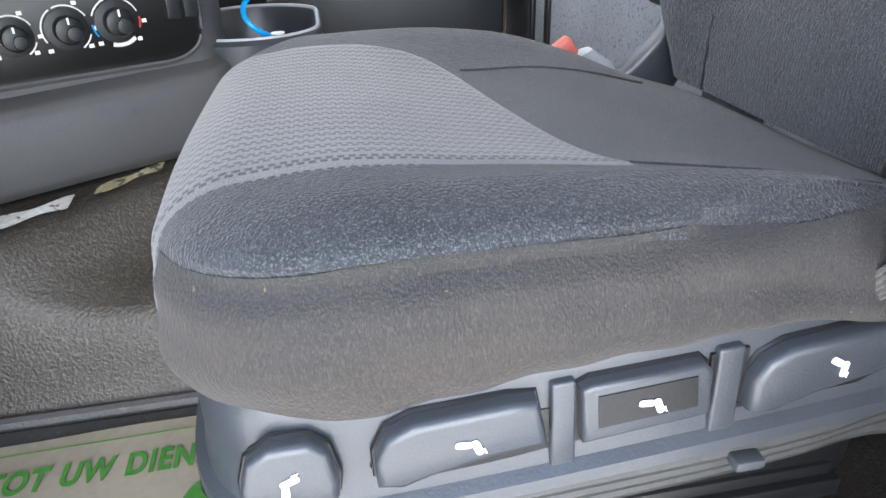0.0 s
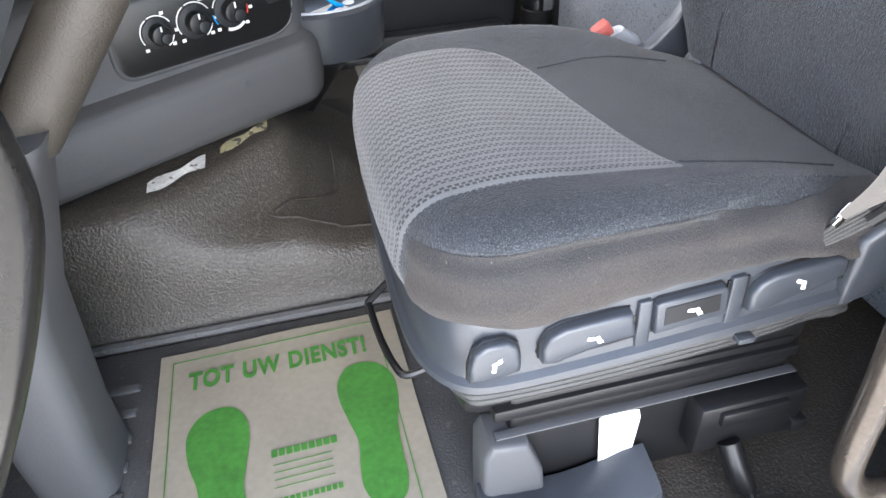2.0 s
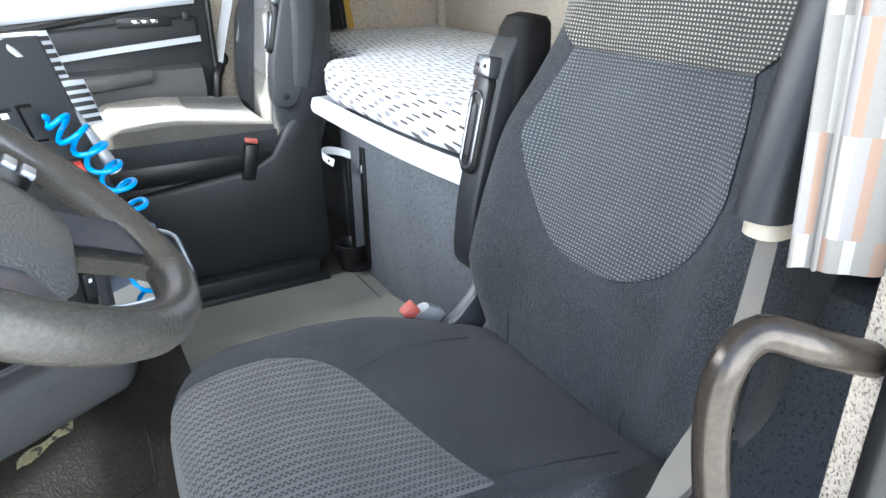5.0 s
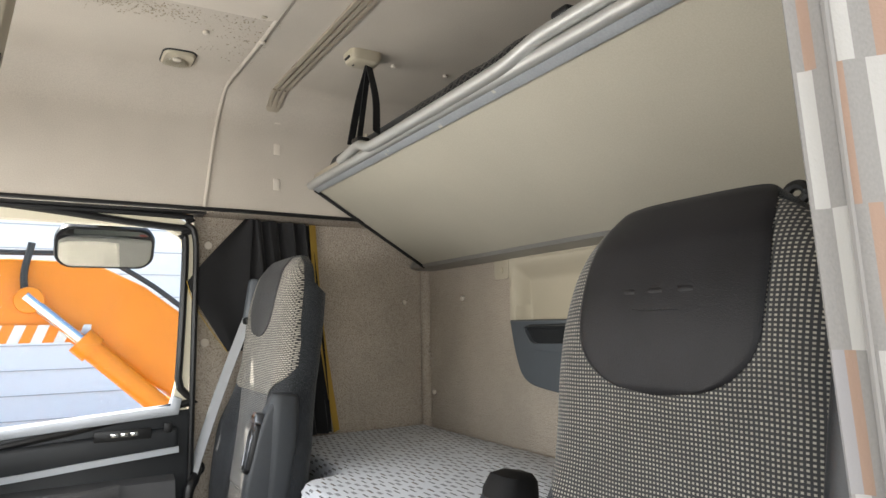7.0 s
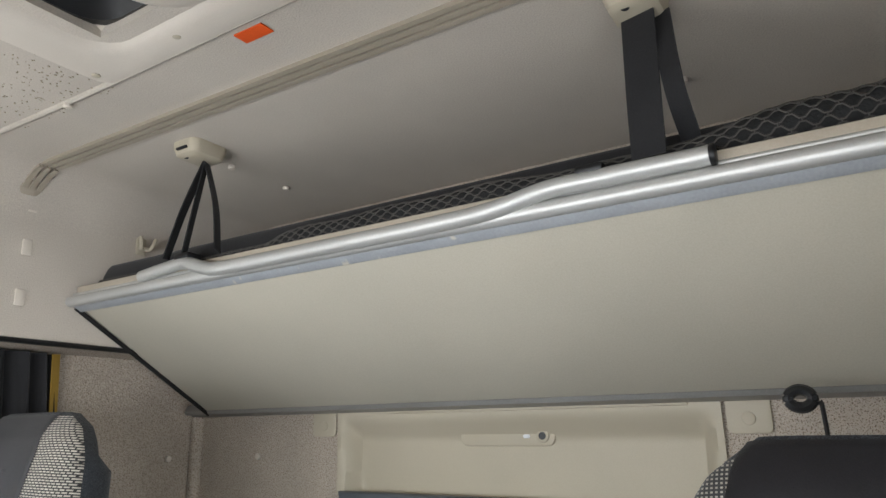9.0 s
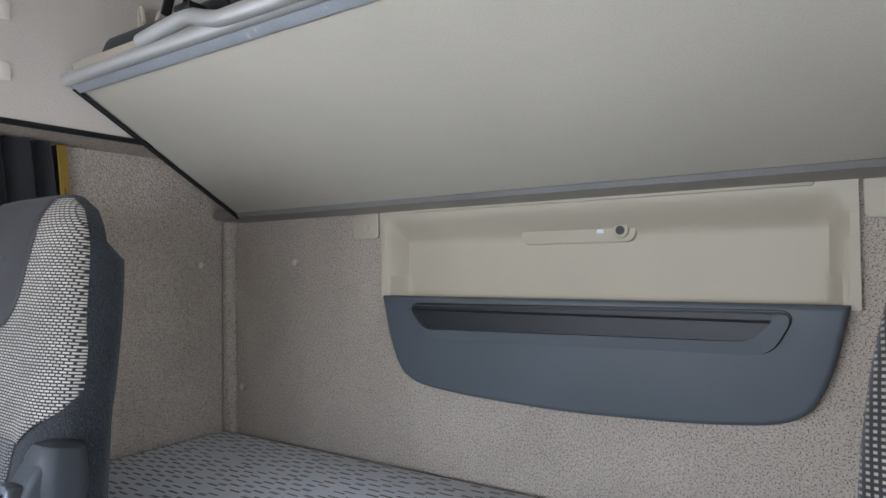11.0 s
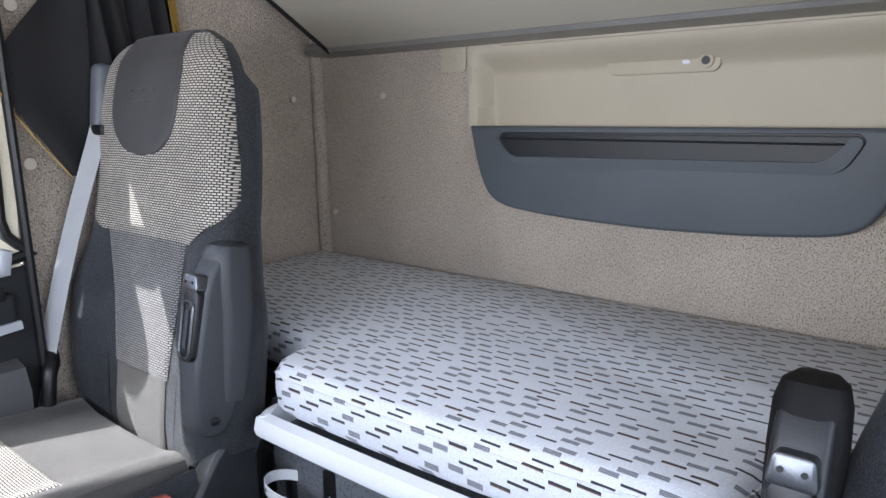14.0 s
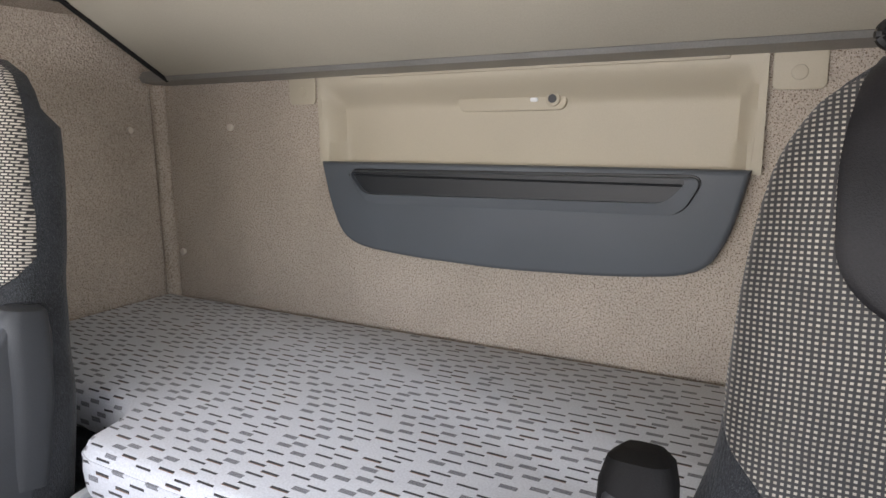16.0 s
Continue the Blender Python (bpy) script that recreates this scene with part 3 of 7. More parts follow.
def ceiling_mesh():
    """Flat felt ceiling with the hatch hole, and rounded bends down to both side linings."""
    bms = []
    for y_in, side in ((YU, 1), (2 * MID - YU, -1)):
        r = 0.13
        prof = [(y_in, 1.495)]
        for k in range(0, 9):
            a = radians(90 * k / 8)
            prof.append((y_in - side * (r - r * math.cos(a)), CEIL - r + r * math.sin(a)))
        prof.append((HOLE[3] if side > 0 else HOLE[2], CEIL))
        outer = [(prof[-1][0], CEIL + 0.03), (y_in + side * 0.03, CEIL + 0.03), (y_in + side * 0.03, 1.495)]
        bms.append(prism(prof + outer, 0.0, XR + 0.02, "x"))
    bms.append(box(0.0, HOLE[0], HOLE[2], HOLE[3], CEIL, CEIL + 0.03))
    bms.append(box(HOLE[1], XR + 0.02, HOLE[2], HOLE[3], CEIL, CEIL + 0.03))
    return join(*bms)


structure("ceiling", ceiling_mesh(), M_CEIL, "pale felt-lined cab ceiling with rounded edges", "ceiling")
structure("wall_front_lower", box(-0.05, -0.002, -0.05, 2.25, -0.05, 0.86), M_DARK, "dark lower front wall of the cab", "wall")
# unseen wall above the windscreen, brought down to 1.36 to block sun
structure("wall_front_upper", box(-0.05, -0.002, -0.05, 2.25, 1.36, CEIL + 0.05), M_CEIL, "pale upper front wall above the windscreen", "wall")
# raised seam across the ceiling and down the side
seam_pts = [(1.158, 0.3, CEIL - 0.001), (1.158, 1.2, CEIL - 0.001), (1.156, 1.6, CEIL - 0.001), (1.148, 1.9, CEIL - 0.001), (1.141, 1.985, CEIL - 0.006), (1.134, 2.045, CEIL - 0.03), (1.126, 2.083, CEIL - 0.09), (1.112, YU - 0.001, 1.74), (1.085, YU - 0.001, 1.495)]
structure("trim_ceiling_seam", tube(seam_pts, 0.0065, 8), M_CEIL, "raised felt seam over the ceiling and side lining", "trim")
structure("trim_lining_edge", tube([(0.0, YU - 0.003, 1.50), (1.2, YU - 0.003, 1.498), (1.75, YU - 0.003, 1.493)], 0.007, 8, smooth=False), M_BLACK, "dark rubber edge under the upper side lining", "trim")
# ledge between upper lining and set-back lower wall
structure("trim_lining_ledge", box(1.1, XR, YU + 0.002, YW + 0.02, 1.49, 1.515), M_CARPET, "beige underside ledge of the upper lining", "trim")

structure("trim_door_header", box(-0.04, 1.098, YU + 0.032, YW - 0.015, 1.487, 1.53), M_BLACK, "dark header above the passenger door", "trim")

# driver's side: rear pillar, seals and the far wall behind the seat
structure("wall_driver_rear", box(1.20, XR + 0.05, -0.03, 0.02, -0.05, CEIL), M_CARPET, "speckled beige side wall behind the driver's seat", "wall")
structure("pillar_driver", prism([(1.115, -0.035), (1.13, -0.005), (1.17, 0.012), (1.22, 0.022), (1.22, -0.05), (1.115, -0.05)], -0.05, 1.51, "z", 0.0), M_CARPET, "speckled beige pillar trim behind the driver's door opening", "wall")
structure("seal_driver", tube([(1.112, -0.05, 0.0), (1.112, -0.05, 0.5), (1.108, -0.05, 1.0), (1.10, -0.05, 1.5)], 0.015, 10), M_BLACK, "black rubber door seal on the pillar", "seal")
structure("pillar_driver_outer", box(1.11, 1.25, -0.11, -0.065, -0.3, 1.55, 0.01), M_CREAM, "cream painted outer door frame", "wall")
structure("sill_driver", box(0.1, 1.3, -0.08, 0.02, -0.06, 0.008, 0.012), M_DARK, "dark plastic door sill", "sill")
structure("wall_driver_front", box(-0.05, 0.16, -0.03, 0.02, -0.05, CEIL), M_DARK, "dark front door pillar", "wall")
structure("wall_driver_upper", box(-0.05, 1.2, -0.03, 0.02, 1.52, CEIL), M_CEIL, "pale lining above the driver's door", "wall")

# ---- passenger door ----
DY = 2.15


def door():
    d = thing("door_passenger", (0.55, DY, 0.06), "closed dark grey passenger door with bright trim strip and window", "door", kind="structure")
    win = [(0.10, 0.79), (1.01, 0.86), (1.028, 0.95), (1.04, 1.36), (1.025, 1.415), (0.975, 1.442), (0.10, 1.445)]
    # panel below the window
    part("door_panel", join(prism([(0.05, 0.0), (1.06, 0.0), (1.065, 0.85), (0.05, 0.79)], DY, DY + 0.09, "y", 0.006),
                            prism([(0.05, 0.66), (1.03, 0.72), (1.03, 0.80), (0.05, 0.745)], DY - 0.022, DY + 0.02, "y", 0.012, 3)), M_DARK, d)
    part("armrest", loft([[(x, DY - 0.005, 0.50 + 0.01 * x), (x, DY - 0.05, 0.53), (x, DY - 0.06, 0.59), (x, DY - 0.04, 0.64), (x, DY + 0.01, 0.655)] for x in (0.1, 0.3, 0.6, 0.9, 1.02)]), M_GREY, d, "grey moulded armrest")
    part("pull_handle", join(loft([[(lerp(0.62, 0.86, k / 8), DY - 0.062 - 0.012 * math.sin(math.pi * k / 8) + 0.012 * math.cos(a), 0.61 + 0.02 * k / 8 + 0.022 * math.sin(a)) for a in [2 * math.pi * j / 8 for j in range(8)]] for k in range(9)])), M_GREY, d)
    part("trim_strip", sweep(spline([(0.05, DY - 0.026, 0.668), (0.5, DY - 0.03, 0.688), (0.8, DY - 0.03, 0.713), (1.03, DY - 0.026, 0.731)]), [(-0.006, -0.009), (0.006, -0.009), (0.006, 0.009), (-0.006, 0.009)]), M_SILVER, d, "bright silver trim strip")
    part("pocket", join(box(0.30, 0.97, DY - 0.035, DY, 0.08, 0.45, 0.02), box(0.94, 0.965, DY - 0.05, DY, 0.22, 0.49, 0.012)), M_DARK, d, "dark storage pocket")
    part("badge_plate", box(0.79, 0.95, DY - 0.027, DY - 0.021, 0.772, 0.805, 0.004), M_BLACK, d)
    for k in range(3):
        part("badge_bar", box(0.835 + 0.027 * k, 0.857 + 0.027 * k, DY - 0.031, DY - 0.026, 0.784, 0.796, 0.002), M_CHROME, d, "small chrome badge shape")
    part("lock_pin", box(0.985, 1.01, DY - 0.026, DY - 0.018, 0.785, 0.815, 0.004), M_BLACK, d)
    # window: frame, seal, glass
    outer = [(0.03, 0.76), (1.055, 0.83), (1.065, 1.0), (1.07, 1.40), (1.05, 1.455), (1.0, 1.48), (0.03, 1.485)]

    def ring(inner, outer_pts, y0, y1):
        return loft([[(x, y0, z) for x, z in outer_pts], [(x, y0, z) for x, z in inner], [(x, y1, z) for x, z in inner], [(x, y1, z) for x, z in outer_pts]], caps=False, closed=True)
    part("window_frame", ring(win, outer, DY + 0.005, DY + 0.06), M_CREAM, d, "cream painted window frame")
    line = spline([(x, DY + 0.004, z) for x, z in win], 6, closed=True)
    part("window_seal", sweep(line, circle(0.012, 8), closed=True), M_BLACK, d, "black rubber window seal")
    line2 = [(0.03, 1.485), (0.97, 1.48), (1.04, 1.455), (1.07, 1.40), (1.072, 1.2), (1.07, 0.75), (1.065, 0.0)]
    part("door_seal", sweep(spline([(x, DY - 0.003, z) for x, z in line2]), circle(0.01, 8)), M_BLACK, d, "black door seal")
    part("sill_ledge", prism([(0.05, 0.765), (1.03, 0.835), (1.04, 0.885), (1.015, 0.895), (1.005, 0.865), (0.05, 0.795)], DY - 0.012, DY + 0.05, "y", 0.006), M_SILVER, d, "pale ledge below the glass")
    g = part("pane", prism(win, DY + 0.03, DY + 0.034, "y"), M_GLASS, d, smooth=False)
    g.visible_shadow = False
    return d


door()

# ---- rear wall fittings ----
def plug(name, at, way, r=0.0095):
    return solo(name, disc(at, way, r, 0.011, 16, 0.003), M_IVORY, "small beige plastic trim plug", "trim plug", at, "trim plugs")


for at, way in (((2.0, 1.965, 1.203), (-1, 0, 0)), ((2.0, 2.195, 0.84), (-1, 0, 0)), ((1.893, YW, 1.198), (0, -1, 0))):
    plug("trim_plug", at, way)
for x, y in ((1.158, 1.655), (1.004, 1.663), (1.566, 1.65), (1.752, 1.65), (1.752, 0.60), (1.566, 0.60), (1.158, 0.605)):
    plug("trim_plug", (x, y, CEIL), (0, 0, -1), 0.009)
for x, z in ((1.12, 1.39), (1.115, 1.06)):
    plug("trim_plug", (x, 2.202, z), (0, -1, 0), 0.014)


def recess_panel():
    """The moulded locker panel in the middle of the rear wall: beige shell above, dark pocket below."""
    p = thing("rear_locker_panel", (XR, 1.147, 1.12), "beige moulded panel with dark pocket in the rear wall", "panel")
    c = 1.147
    # beige recessed shell
    def shell(s, t):
        y = lerp(-0.503, 0.503, s)
        z = lerp(1.11, 1.332, t)
        side = max(0.0, min(1.0, (0.5 * lerp(0.968, 0.992, t) - abs(y)) / 0.035))
        up = max(0.0, min(1.0, (0.93 - t) / 0.33))
        dip = 0.052 * (side * side * (3 - 2 * side)) * (up * up * (3 - 2 * up))
        return (XR - 0.007 + dip, c + y, z)
    part("shell", solid(grid(90, 30, shell), 0.006), M_BEIGE, p)
    part("shell_rim", sweep([(XR - 0.006, c - 0.497, 1.325), (XR - 0.006, c - 0.484, 1.122)], circle(0.006, 8)), M_BEIGE, p)
    part("shell_rim", sweep([(XR - 0.006, c + 0.497, 1.325), (XR - 0.006, c + 0.484, 1.122)], circle(0.006, 8)), M_BEIGE, p)
    # dark pocket with rounded foot
    low = [(c + 0.488, 1.118)] + fillet([(c + 0.488, 1.118), (c + 0.462, 1.0), (c + 0.418, 0.917), (c + 0.25, 0.898), (c, 0.89), (c - 0.25, 0.898), (c - 0.418, 0.917), (c - 0.462, 1.0), (c - 0.488, 1.118)], 0.075, 6)[6:-6] + [(c - 0.488, 1.118)]
    part("pocket_front", prism(low, XR - 0.030, XR + 0.004, "x", 0.010, 3), M_BLUEGREY, p, "dark blue-grey pocket front")
    slot_o = fillet([(c + 0.402, 1.100), (c - 0.412, 1.106), (c - 0.372, 1.034), (c + 0.346, 1.024)], 0.03, 7)
    slot_i = fillet([(c + 0.392, 1.097), (c - 0.388, 1.102), (c - 0.345, 1.054), (c + 0.350, 1.044)], 0.024, 7)
    lip = loft([[(XR - 0.029, y, z) for y, z in slot_o], [(XR - 0.042, y, z - 0.002) for y, z in slot_o], [(XR - 0.046, y, z) for y, z in slot_i], [(XR - 0.029, y, z) for y, z in slot_i]], caps=False)
    part("shadow_gap", sweep([(XR - 0.030, y, z) for y, z in slot_o], circle(0.003, 6), up=(1, 0, 0), closed=True), M_BLACK, p)
    part("slot_rim", lip, M_BLUEGREY, p, "raised lip of the pocket")
    # no opening is cut: the slot's inner shade is a flat dark plate
    part("slot", prism(slot_i, XR - 0.0325, XR - 0.0285, "x"), M_DARK, p, "dark plate for the shaded inside of the pocket's slot")
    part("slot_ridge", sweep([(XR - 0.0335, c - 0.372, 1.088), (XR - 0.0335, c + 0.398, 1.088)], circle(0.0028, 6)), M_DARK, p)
    # lock cover with handle
    part("latch_gap", prism([(y + 1.152, z + 1.255) for y, z in rounded(0.262, 0.052, 0.022)], XR + 0.040, XR + 0.0455, "x"), M_RAIL, p)
    part("latch_cover", prism([(y + 1.152, z + 1.255) for y, z in rounded(0.256, 0.046, 0.02)], XR + 0.030, XR + 0.048, "x", 0.004), M_BEIGE, p)
    part("latch_ring", disc((XR + 0.032, 1.053, 1.256), (-1, 0, 0), 0.016, 0.008, 20, 0.003), M_BEIGE, p)
    part("latch_hole", disc((XR + 0.0235, 1.053, 1.256), (-1, 0, 0), 0.009, 0.002, 16), M_DARK, p)
    part("latch_tab", prism([(y + 1.096, z + 1.255) for y, z in rounded(0.018, 0.009, 0.004)], XR + 0.0265, XR + 0.031, "x", 0.002), M_WHITE, p, "white latch tab")
    part("top_lip", box(XR - 0.018, XR + 0.002, c - 0.44, c + 0.40, 1.315, 1.33, 0.004), M_BEIGE, p)
    return p


recess_panel()
for yc in (1.705, 0.596):
    b = thing("screw_cover", (XR, yc, 1.29), "beige plastic cover cap below the bunk rail", "cover cap", "rear wall caps")
    part("plate", prism([(yc + y, 1.295 + z) for y, z in rounded(0.085, 0.075, 0.012)], XR - 0.007, XR, "x", 0.003), M_BEIGE, b)
    part("cap", disc((XR - 0.007, yc, 1.287), (-1, 0, 0), 0.013, 0.003, 18, 0.001), M_BEIGE, b)

# ---- upper bunk ----
BF, BR = Vector((1.440, 0, 1.607)), Vector((1.898, 0, 1.333))     # front and rear lower edges
BY0, BY1 = 0.17, 2.083


def upper_bunk():
    u = thing("upper_bunk", (1.65, MID, 1.42), "cream upper bunk board tilted on straps, with aluminium edge", "bunk bed")
    n = Vector((BR.z - BF.z, 0, BF.x - BR.x)).normalized() * -1
    if n.z < 0:
        n = -n
    a, b = BF, BR
    pts = [(a.x + 0.012, a.z - 0.004), (b.x - 0.012, b.z + 0.004), (b.x + n.x * 0.03, b.z + n.z * 0.03), (a.x + n.x * 0.04, a.z + n.z * 0.04)]
    part("board", prism(pts, BY0 + 0.005, BY1 - 0.005, "y", 0.003), M_BOARD, u)
    # front aluminium profile: two rounded ridges with a groove
    def edge(y0, y1, cx, cz, r):
        return sweep([(cx, y0, cz), (cx, y1, cz)], circle(r, 12))
    part("front_profile", join(edge(BY0, BY1, a.x + 0.004, a.z - 0.002, 0.014), edge(BY0, BY1, a.x + 0.012, a.z + 0.017, 0.0045)), M_ALU, u, "brushed aluminium front profile")
    part("under_lip", prism([(a.x + 0.006, a.z - 0.010), (a.x + 0.031, a.z - 0.026), (a.x + 0.035, a.z - 0.018), (a.x + 0.015, a.z)], BY0, BY1, "y", 0.001), M_LIP, u, "blue-grey lip with glue remains under the profile")
    part("edge_lip", prism([(a.x + 0.014, a.z + 0.014), (a.x + 0.06, a.z + 0.040), (a.x + 0.06, a.z + 0.048), (a.x + 0.010, a.z + 0.036)], BY0 + 0.01, BY1 - 0.01, "y", 0.002), M_RAIL, u, "beige upper lip")
    part("rear_profile", prism([(b.x - 0.012, b.z + 0.004), (b.x - 0.006, b.z - 0.006), (b.x + 0.03, b.z - 0.012), (b.x + 0.095, b.z - 0.012), (b.x + 0.098, b.z + 0.012), (b.x, b.z + 0.022)], BY0 + 0.01, BY1 + 0.10, "y", 0.002), M_PROFILE, u, "grey metal rear profile")
    # black tube added to draw the dark gap between board and wall
    part("side_gap_line", sweep([(a.x + 0.02, BY1, a.z - 0.016), (b.x, BY1, b.z - 0.006)], circle(0.006, 8)), M_BLACK, u, "black line drawn for the dark gap beside the wall")
    part("mattress_edge", prism([(a.x + 0.05, a.z + 0.05), (b.x, b.z + 0.06), (b.x + 0.01, b.z + 0.14), (a.x + 0.075, a.z + 0.11)], BY0 + 0.03, BY1 - 0.03, "y", 0.02, 3), M_BLACKCLOTH, u, "dark mattress in a net cover")
    return u


upper_bunk()


def ladder_tube():
    """The bent aluminium guard tube that lies along the bunk's front edge."""
    x, z = BF.x - 0.008, BF.z + 0.037
    pts = [(x + 0.012, 1.79, z - 0.012), (x + 0.008, 1.68, z - 0.004), (x + 0.004, 1.62, z - 0.004), (x - 0.004, 1.55, z - 0.026), (x - 0.008, 1.48, z - 0.036), (x - 0.008, 1.2, z - 0.036), (x - 0.008, 0.95, z - 0.035), (x - 0.006, 0.85, z - 0.03), (x - 0.002, 0.76, z - 0.014), (x, 0.68, z - 0.012), (x + 0.002, 0.52, z - 0.012)]
    g = thing("guard_tube", (x, 1.1, z), "bent brushed aluminium guard tube along the bunk edge", "guard rail")
    part("bent_tube", tube(pts, 0.0145, 14, per=5), M_ALU, g)
    part("end_cap", disc((x + 0.002, 0.52, z - 0.012), (0, -1, 0), 0.0155, 0.008, 14, 0.002), M_BLACK, g, "black plastic end cap")
    part("tape", box(x - 0.01, x + 0.03, 1.60, 1.65, z + 0.004, z + 0.018, 0.005), M_BLACK, g, "black tape wrap")
    part("tape", box(x - 0.012, x + 0.03, 0.665, 0.71, z - 0.004, z + 0.012, 0.006), M_BLACK, g, "black tape wrap")
    return g


ladder_tube()


def net():
    """Safety net rolled up along the bunk's front edge: hexagonal meshes of soft cord round a dark core."""
    n, rows = 252, 9

    def at(k, j, lift=0.0):
        y = lerp(2.03, 0.19, k / n)
        fat = table(y, ((0.1, 0.062), (0.4, 0.052), (0.6, 0.030), (0.70, 0.028), (0.9, 0.036), (1.25, 0.034), (1.36, 0.030), (1.43, 0.016), (1.7, 0.013), (2.0, 0.012)))
        fat *= 1 + 0.06 * math.sin(k * 0.21)
        a = radians(lerp(-40, 200, j / rows))
        return Vector((BF.x + 0.046 - (fat * 0.46 + lift) * math.sin(a), y, BF.z + 0.040 + fat * 0.5 + (fat * 0.5 + lift) * math.cos(a) * (1 if a > 0 else -1)))

    def side(k, j):
        return 0.30 if (k + 2 * (j % 2)) % 4 < 2 else -0.30
    cords = []
    for j in range(rows + 1):
        cords.append(sweep([at(k, j + side(k, j), 0.0012) for k in range(n + 1)], circle(0.0016, 4)))
    for j in range(rows):
        for k in range(n):
            if side(k, j) > 0 and side(k + 1, j) > 0:
                m = k + 0.5
                cords.append(sweep([at(m, j + 0.30, 0.0012), at(m, j + 0.70, 0.0012)], circle(0.0016, 4)))
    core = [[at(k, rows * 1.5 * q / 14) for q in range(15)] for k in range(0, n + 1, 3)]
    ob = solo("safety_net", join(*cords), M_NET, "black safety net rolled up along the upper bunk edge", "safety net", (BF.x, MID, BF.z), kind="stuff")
    # solid core, coloured near black for the shade between the cords
    part("shade_core", loft(core), M_NET_SHADE, ob, "solid near-black core for the shade inside the net")


net()


def bunk_strap(yb, kind):
    x0 = 1.455
    s = thing("bunk_strap", (x0, yb, CEIL), "black webbing strap with beige ceiling bracket holding the bunk", "strap", "bunk straps")
    cx = 1.448
    br = part("bracket", loft([[(cx + x * f, yb + y * f, CEIL - h) for x, y in rounded(0.10, 0.085, 0.02)] for f, h in ((1, 0), (1, 0.012), (0.86, 0.03), (0.7, 0.034))]), M_BEIGE, s, "beige ceiling bracket")
    part("screw_hole", disc((cx - 0.028, yb + 0.01, CEIL - 0.028), (-0.3, 0, -1), 0.007, 0.006, 12), M_DARK, br)
    part("buckle_slot", box(cx - 0.052, cx - 0.03, yb - 0.018, yb + 0.018, CEIL - 0.022, CEIL - 0.016, 0.002), M_DARK, br)
    top = CEIL - 0.03
    if kind:
        for dy, dx, w in ((0.085, -0.03, 0.028), (0.03, -0.01, 0.022), (-0.07, 0.03, 0.03)):
            part("webbing", strap([(cx + 0.02, yb, top), (cx + 0.015 + dx * 0.4, yb + dy * 0.5, lerp(top, BF.z + 0.06, 0.5)), (BF.x + 0.012 + dx * 0.3, yb + dy, BF.z + 0.055)], w, 0.003, up=(0.9, 0.45, 0)), M_BLACKCLOTH, s, "black webbing")
    else:
        part("webbing", strap([(cx, yb, top), (cx - 0.004, yb + 0.002, lerp(top, BF.z, 0.5)), (BF.x + 0.012, yb + 0.005, BF.z + 0.05)], 0.055, 0.003, up=(0.25, 1, 0)), M_BLACKCLOTH, s, "broad black webbing")
        part("webbing", strap([(cx + 0.02, yb - 0.03, top), (cx - 0.02, yb - 0.045, lerp(top, BF.z, 0.5)), (BF.x + 0.06, yb - 0.05, BF.z + 0.07)], 0.03, 0.003, up=(0.25, 1, 0)), M_BLACKCLOTH, s, "black webbing")
    return s


bunk_strap(1.62, True)
bunk_strap(0.60, False)

# ceiling rail, hook, small clips, red sticker, lamp
structure("trim_ceiling_rail", join(*[sweep(spline([(1.302 + d, 2.065, CEIL - 0.052), (1.303 + d, 2.04, CEIL - 0.030), (1.305 + d, 2.0, CEIL - 0.011), (1.310 + d, 1.94, CEIL - 0.004), (1.322 + d, 1.0, CEIL - 0.004), (1.324 + d, 0.3, CEIL - 0.004)]), [(-0.006, -0.006), (0.006, -0.006), (0.004, 0.004), (-0.004, 0.004)]) for d in (-0.018, 0.0, 0.018)],
                                    disc((1.302, 2.068, CEIL - 0.05), (0, -0.75, -0.6), 0.025, 0.007, 18, 0.002)), M_RAIL, "beige grooved curtain rail across the ceiling", "curtain rail")
hook = thing("coat_hook", (1.625, YU, 1.78), "small beige plastic coat hook on the side lining", "coat hook")
part("plate", box(1.61, 1.64, YU - 0.008, YU, 1.765, 1.815, 0.004), M_BEIGE, hook)
for s in (-1, 1):
    part("prong", tube([(1.625, YU - 0.006, 1.785), (1.625 + s * 0.014, YU - 0.03, 1.782), (1.625 + s * 0.024, YU - 0.036, 1.812)], 0.006, 8), M_BEIGE, hook)
for z in (1.835, 1.725, 1.60):
    solo("lining_clip", box(1.312, 1.336, YU - 0.004, YU + 0.002, z - 0.02, z + 0.02, 0.003), M_IVORY, "small pale rectangular clip on the lining", "clip", (1.324, YU, z), "lining clips")
solo("sticker", turned(box(-0.014, 0.014, -0.032, 0.032, -0.001, 0.001), pose(1.19, 1.16, CEIL - 0.0025)), M_ORANGE, "orange-red rectangular sticker on the ceiling", "sticker", (1.19, 1.16, CEIL))
lamp = thing("ceiling_lamp", (0.965, 1.89, CEIL), "small oval beige ceiling lamp with clear lens, off", "lamp")
part("housing", loft([[(0.965 + x * f, 1.89 + y * f, CEIL - h) for x, y in rounded(0.09, 0.12, 0.025)] for f, h in ((1.0, 0.0), (1.0, 0.006), (0.9, 0.012))]), M_BEIGE, lamp)
part("shadow_gap", sweep([(0.965 + x * 1.02, 1.89 + y * 1.02, CEIL - 0.002) for x, y in rounded(0.09, 0.12, 0.025)], circle(0.0028, 6), closed=True), M_DARK, lamp)
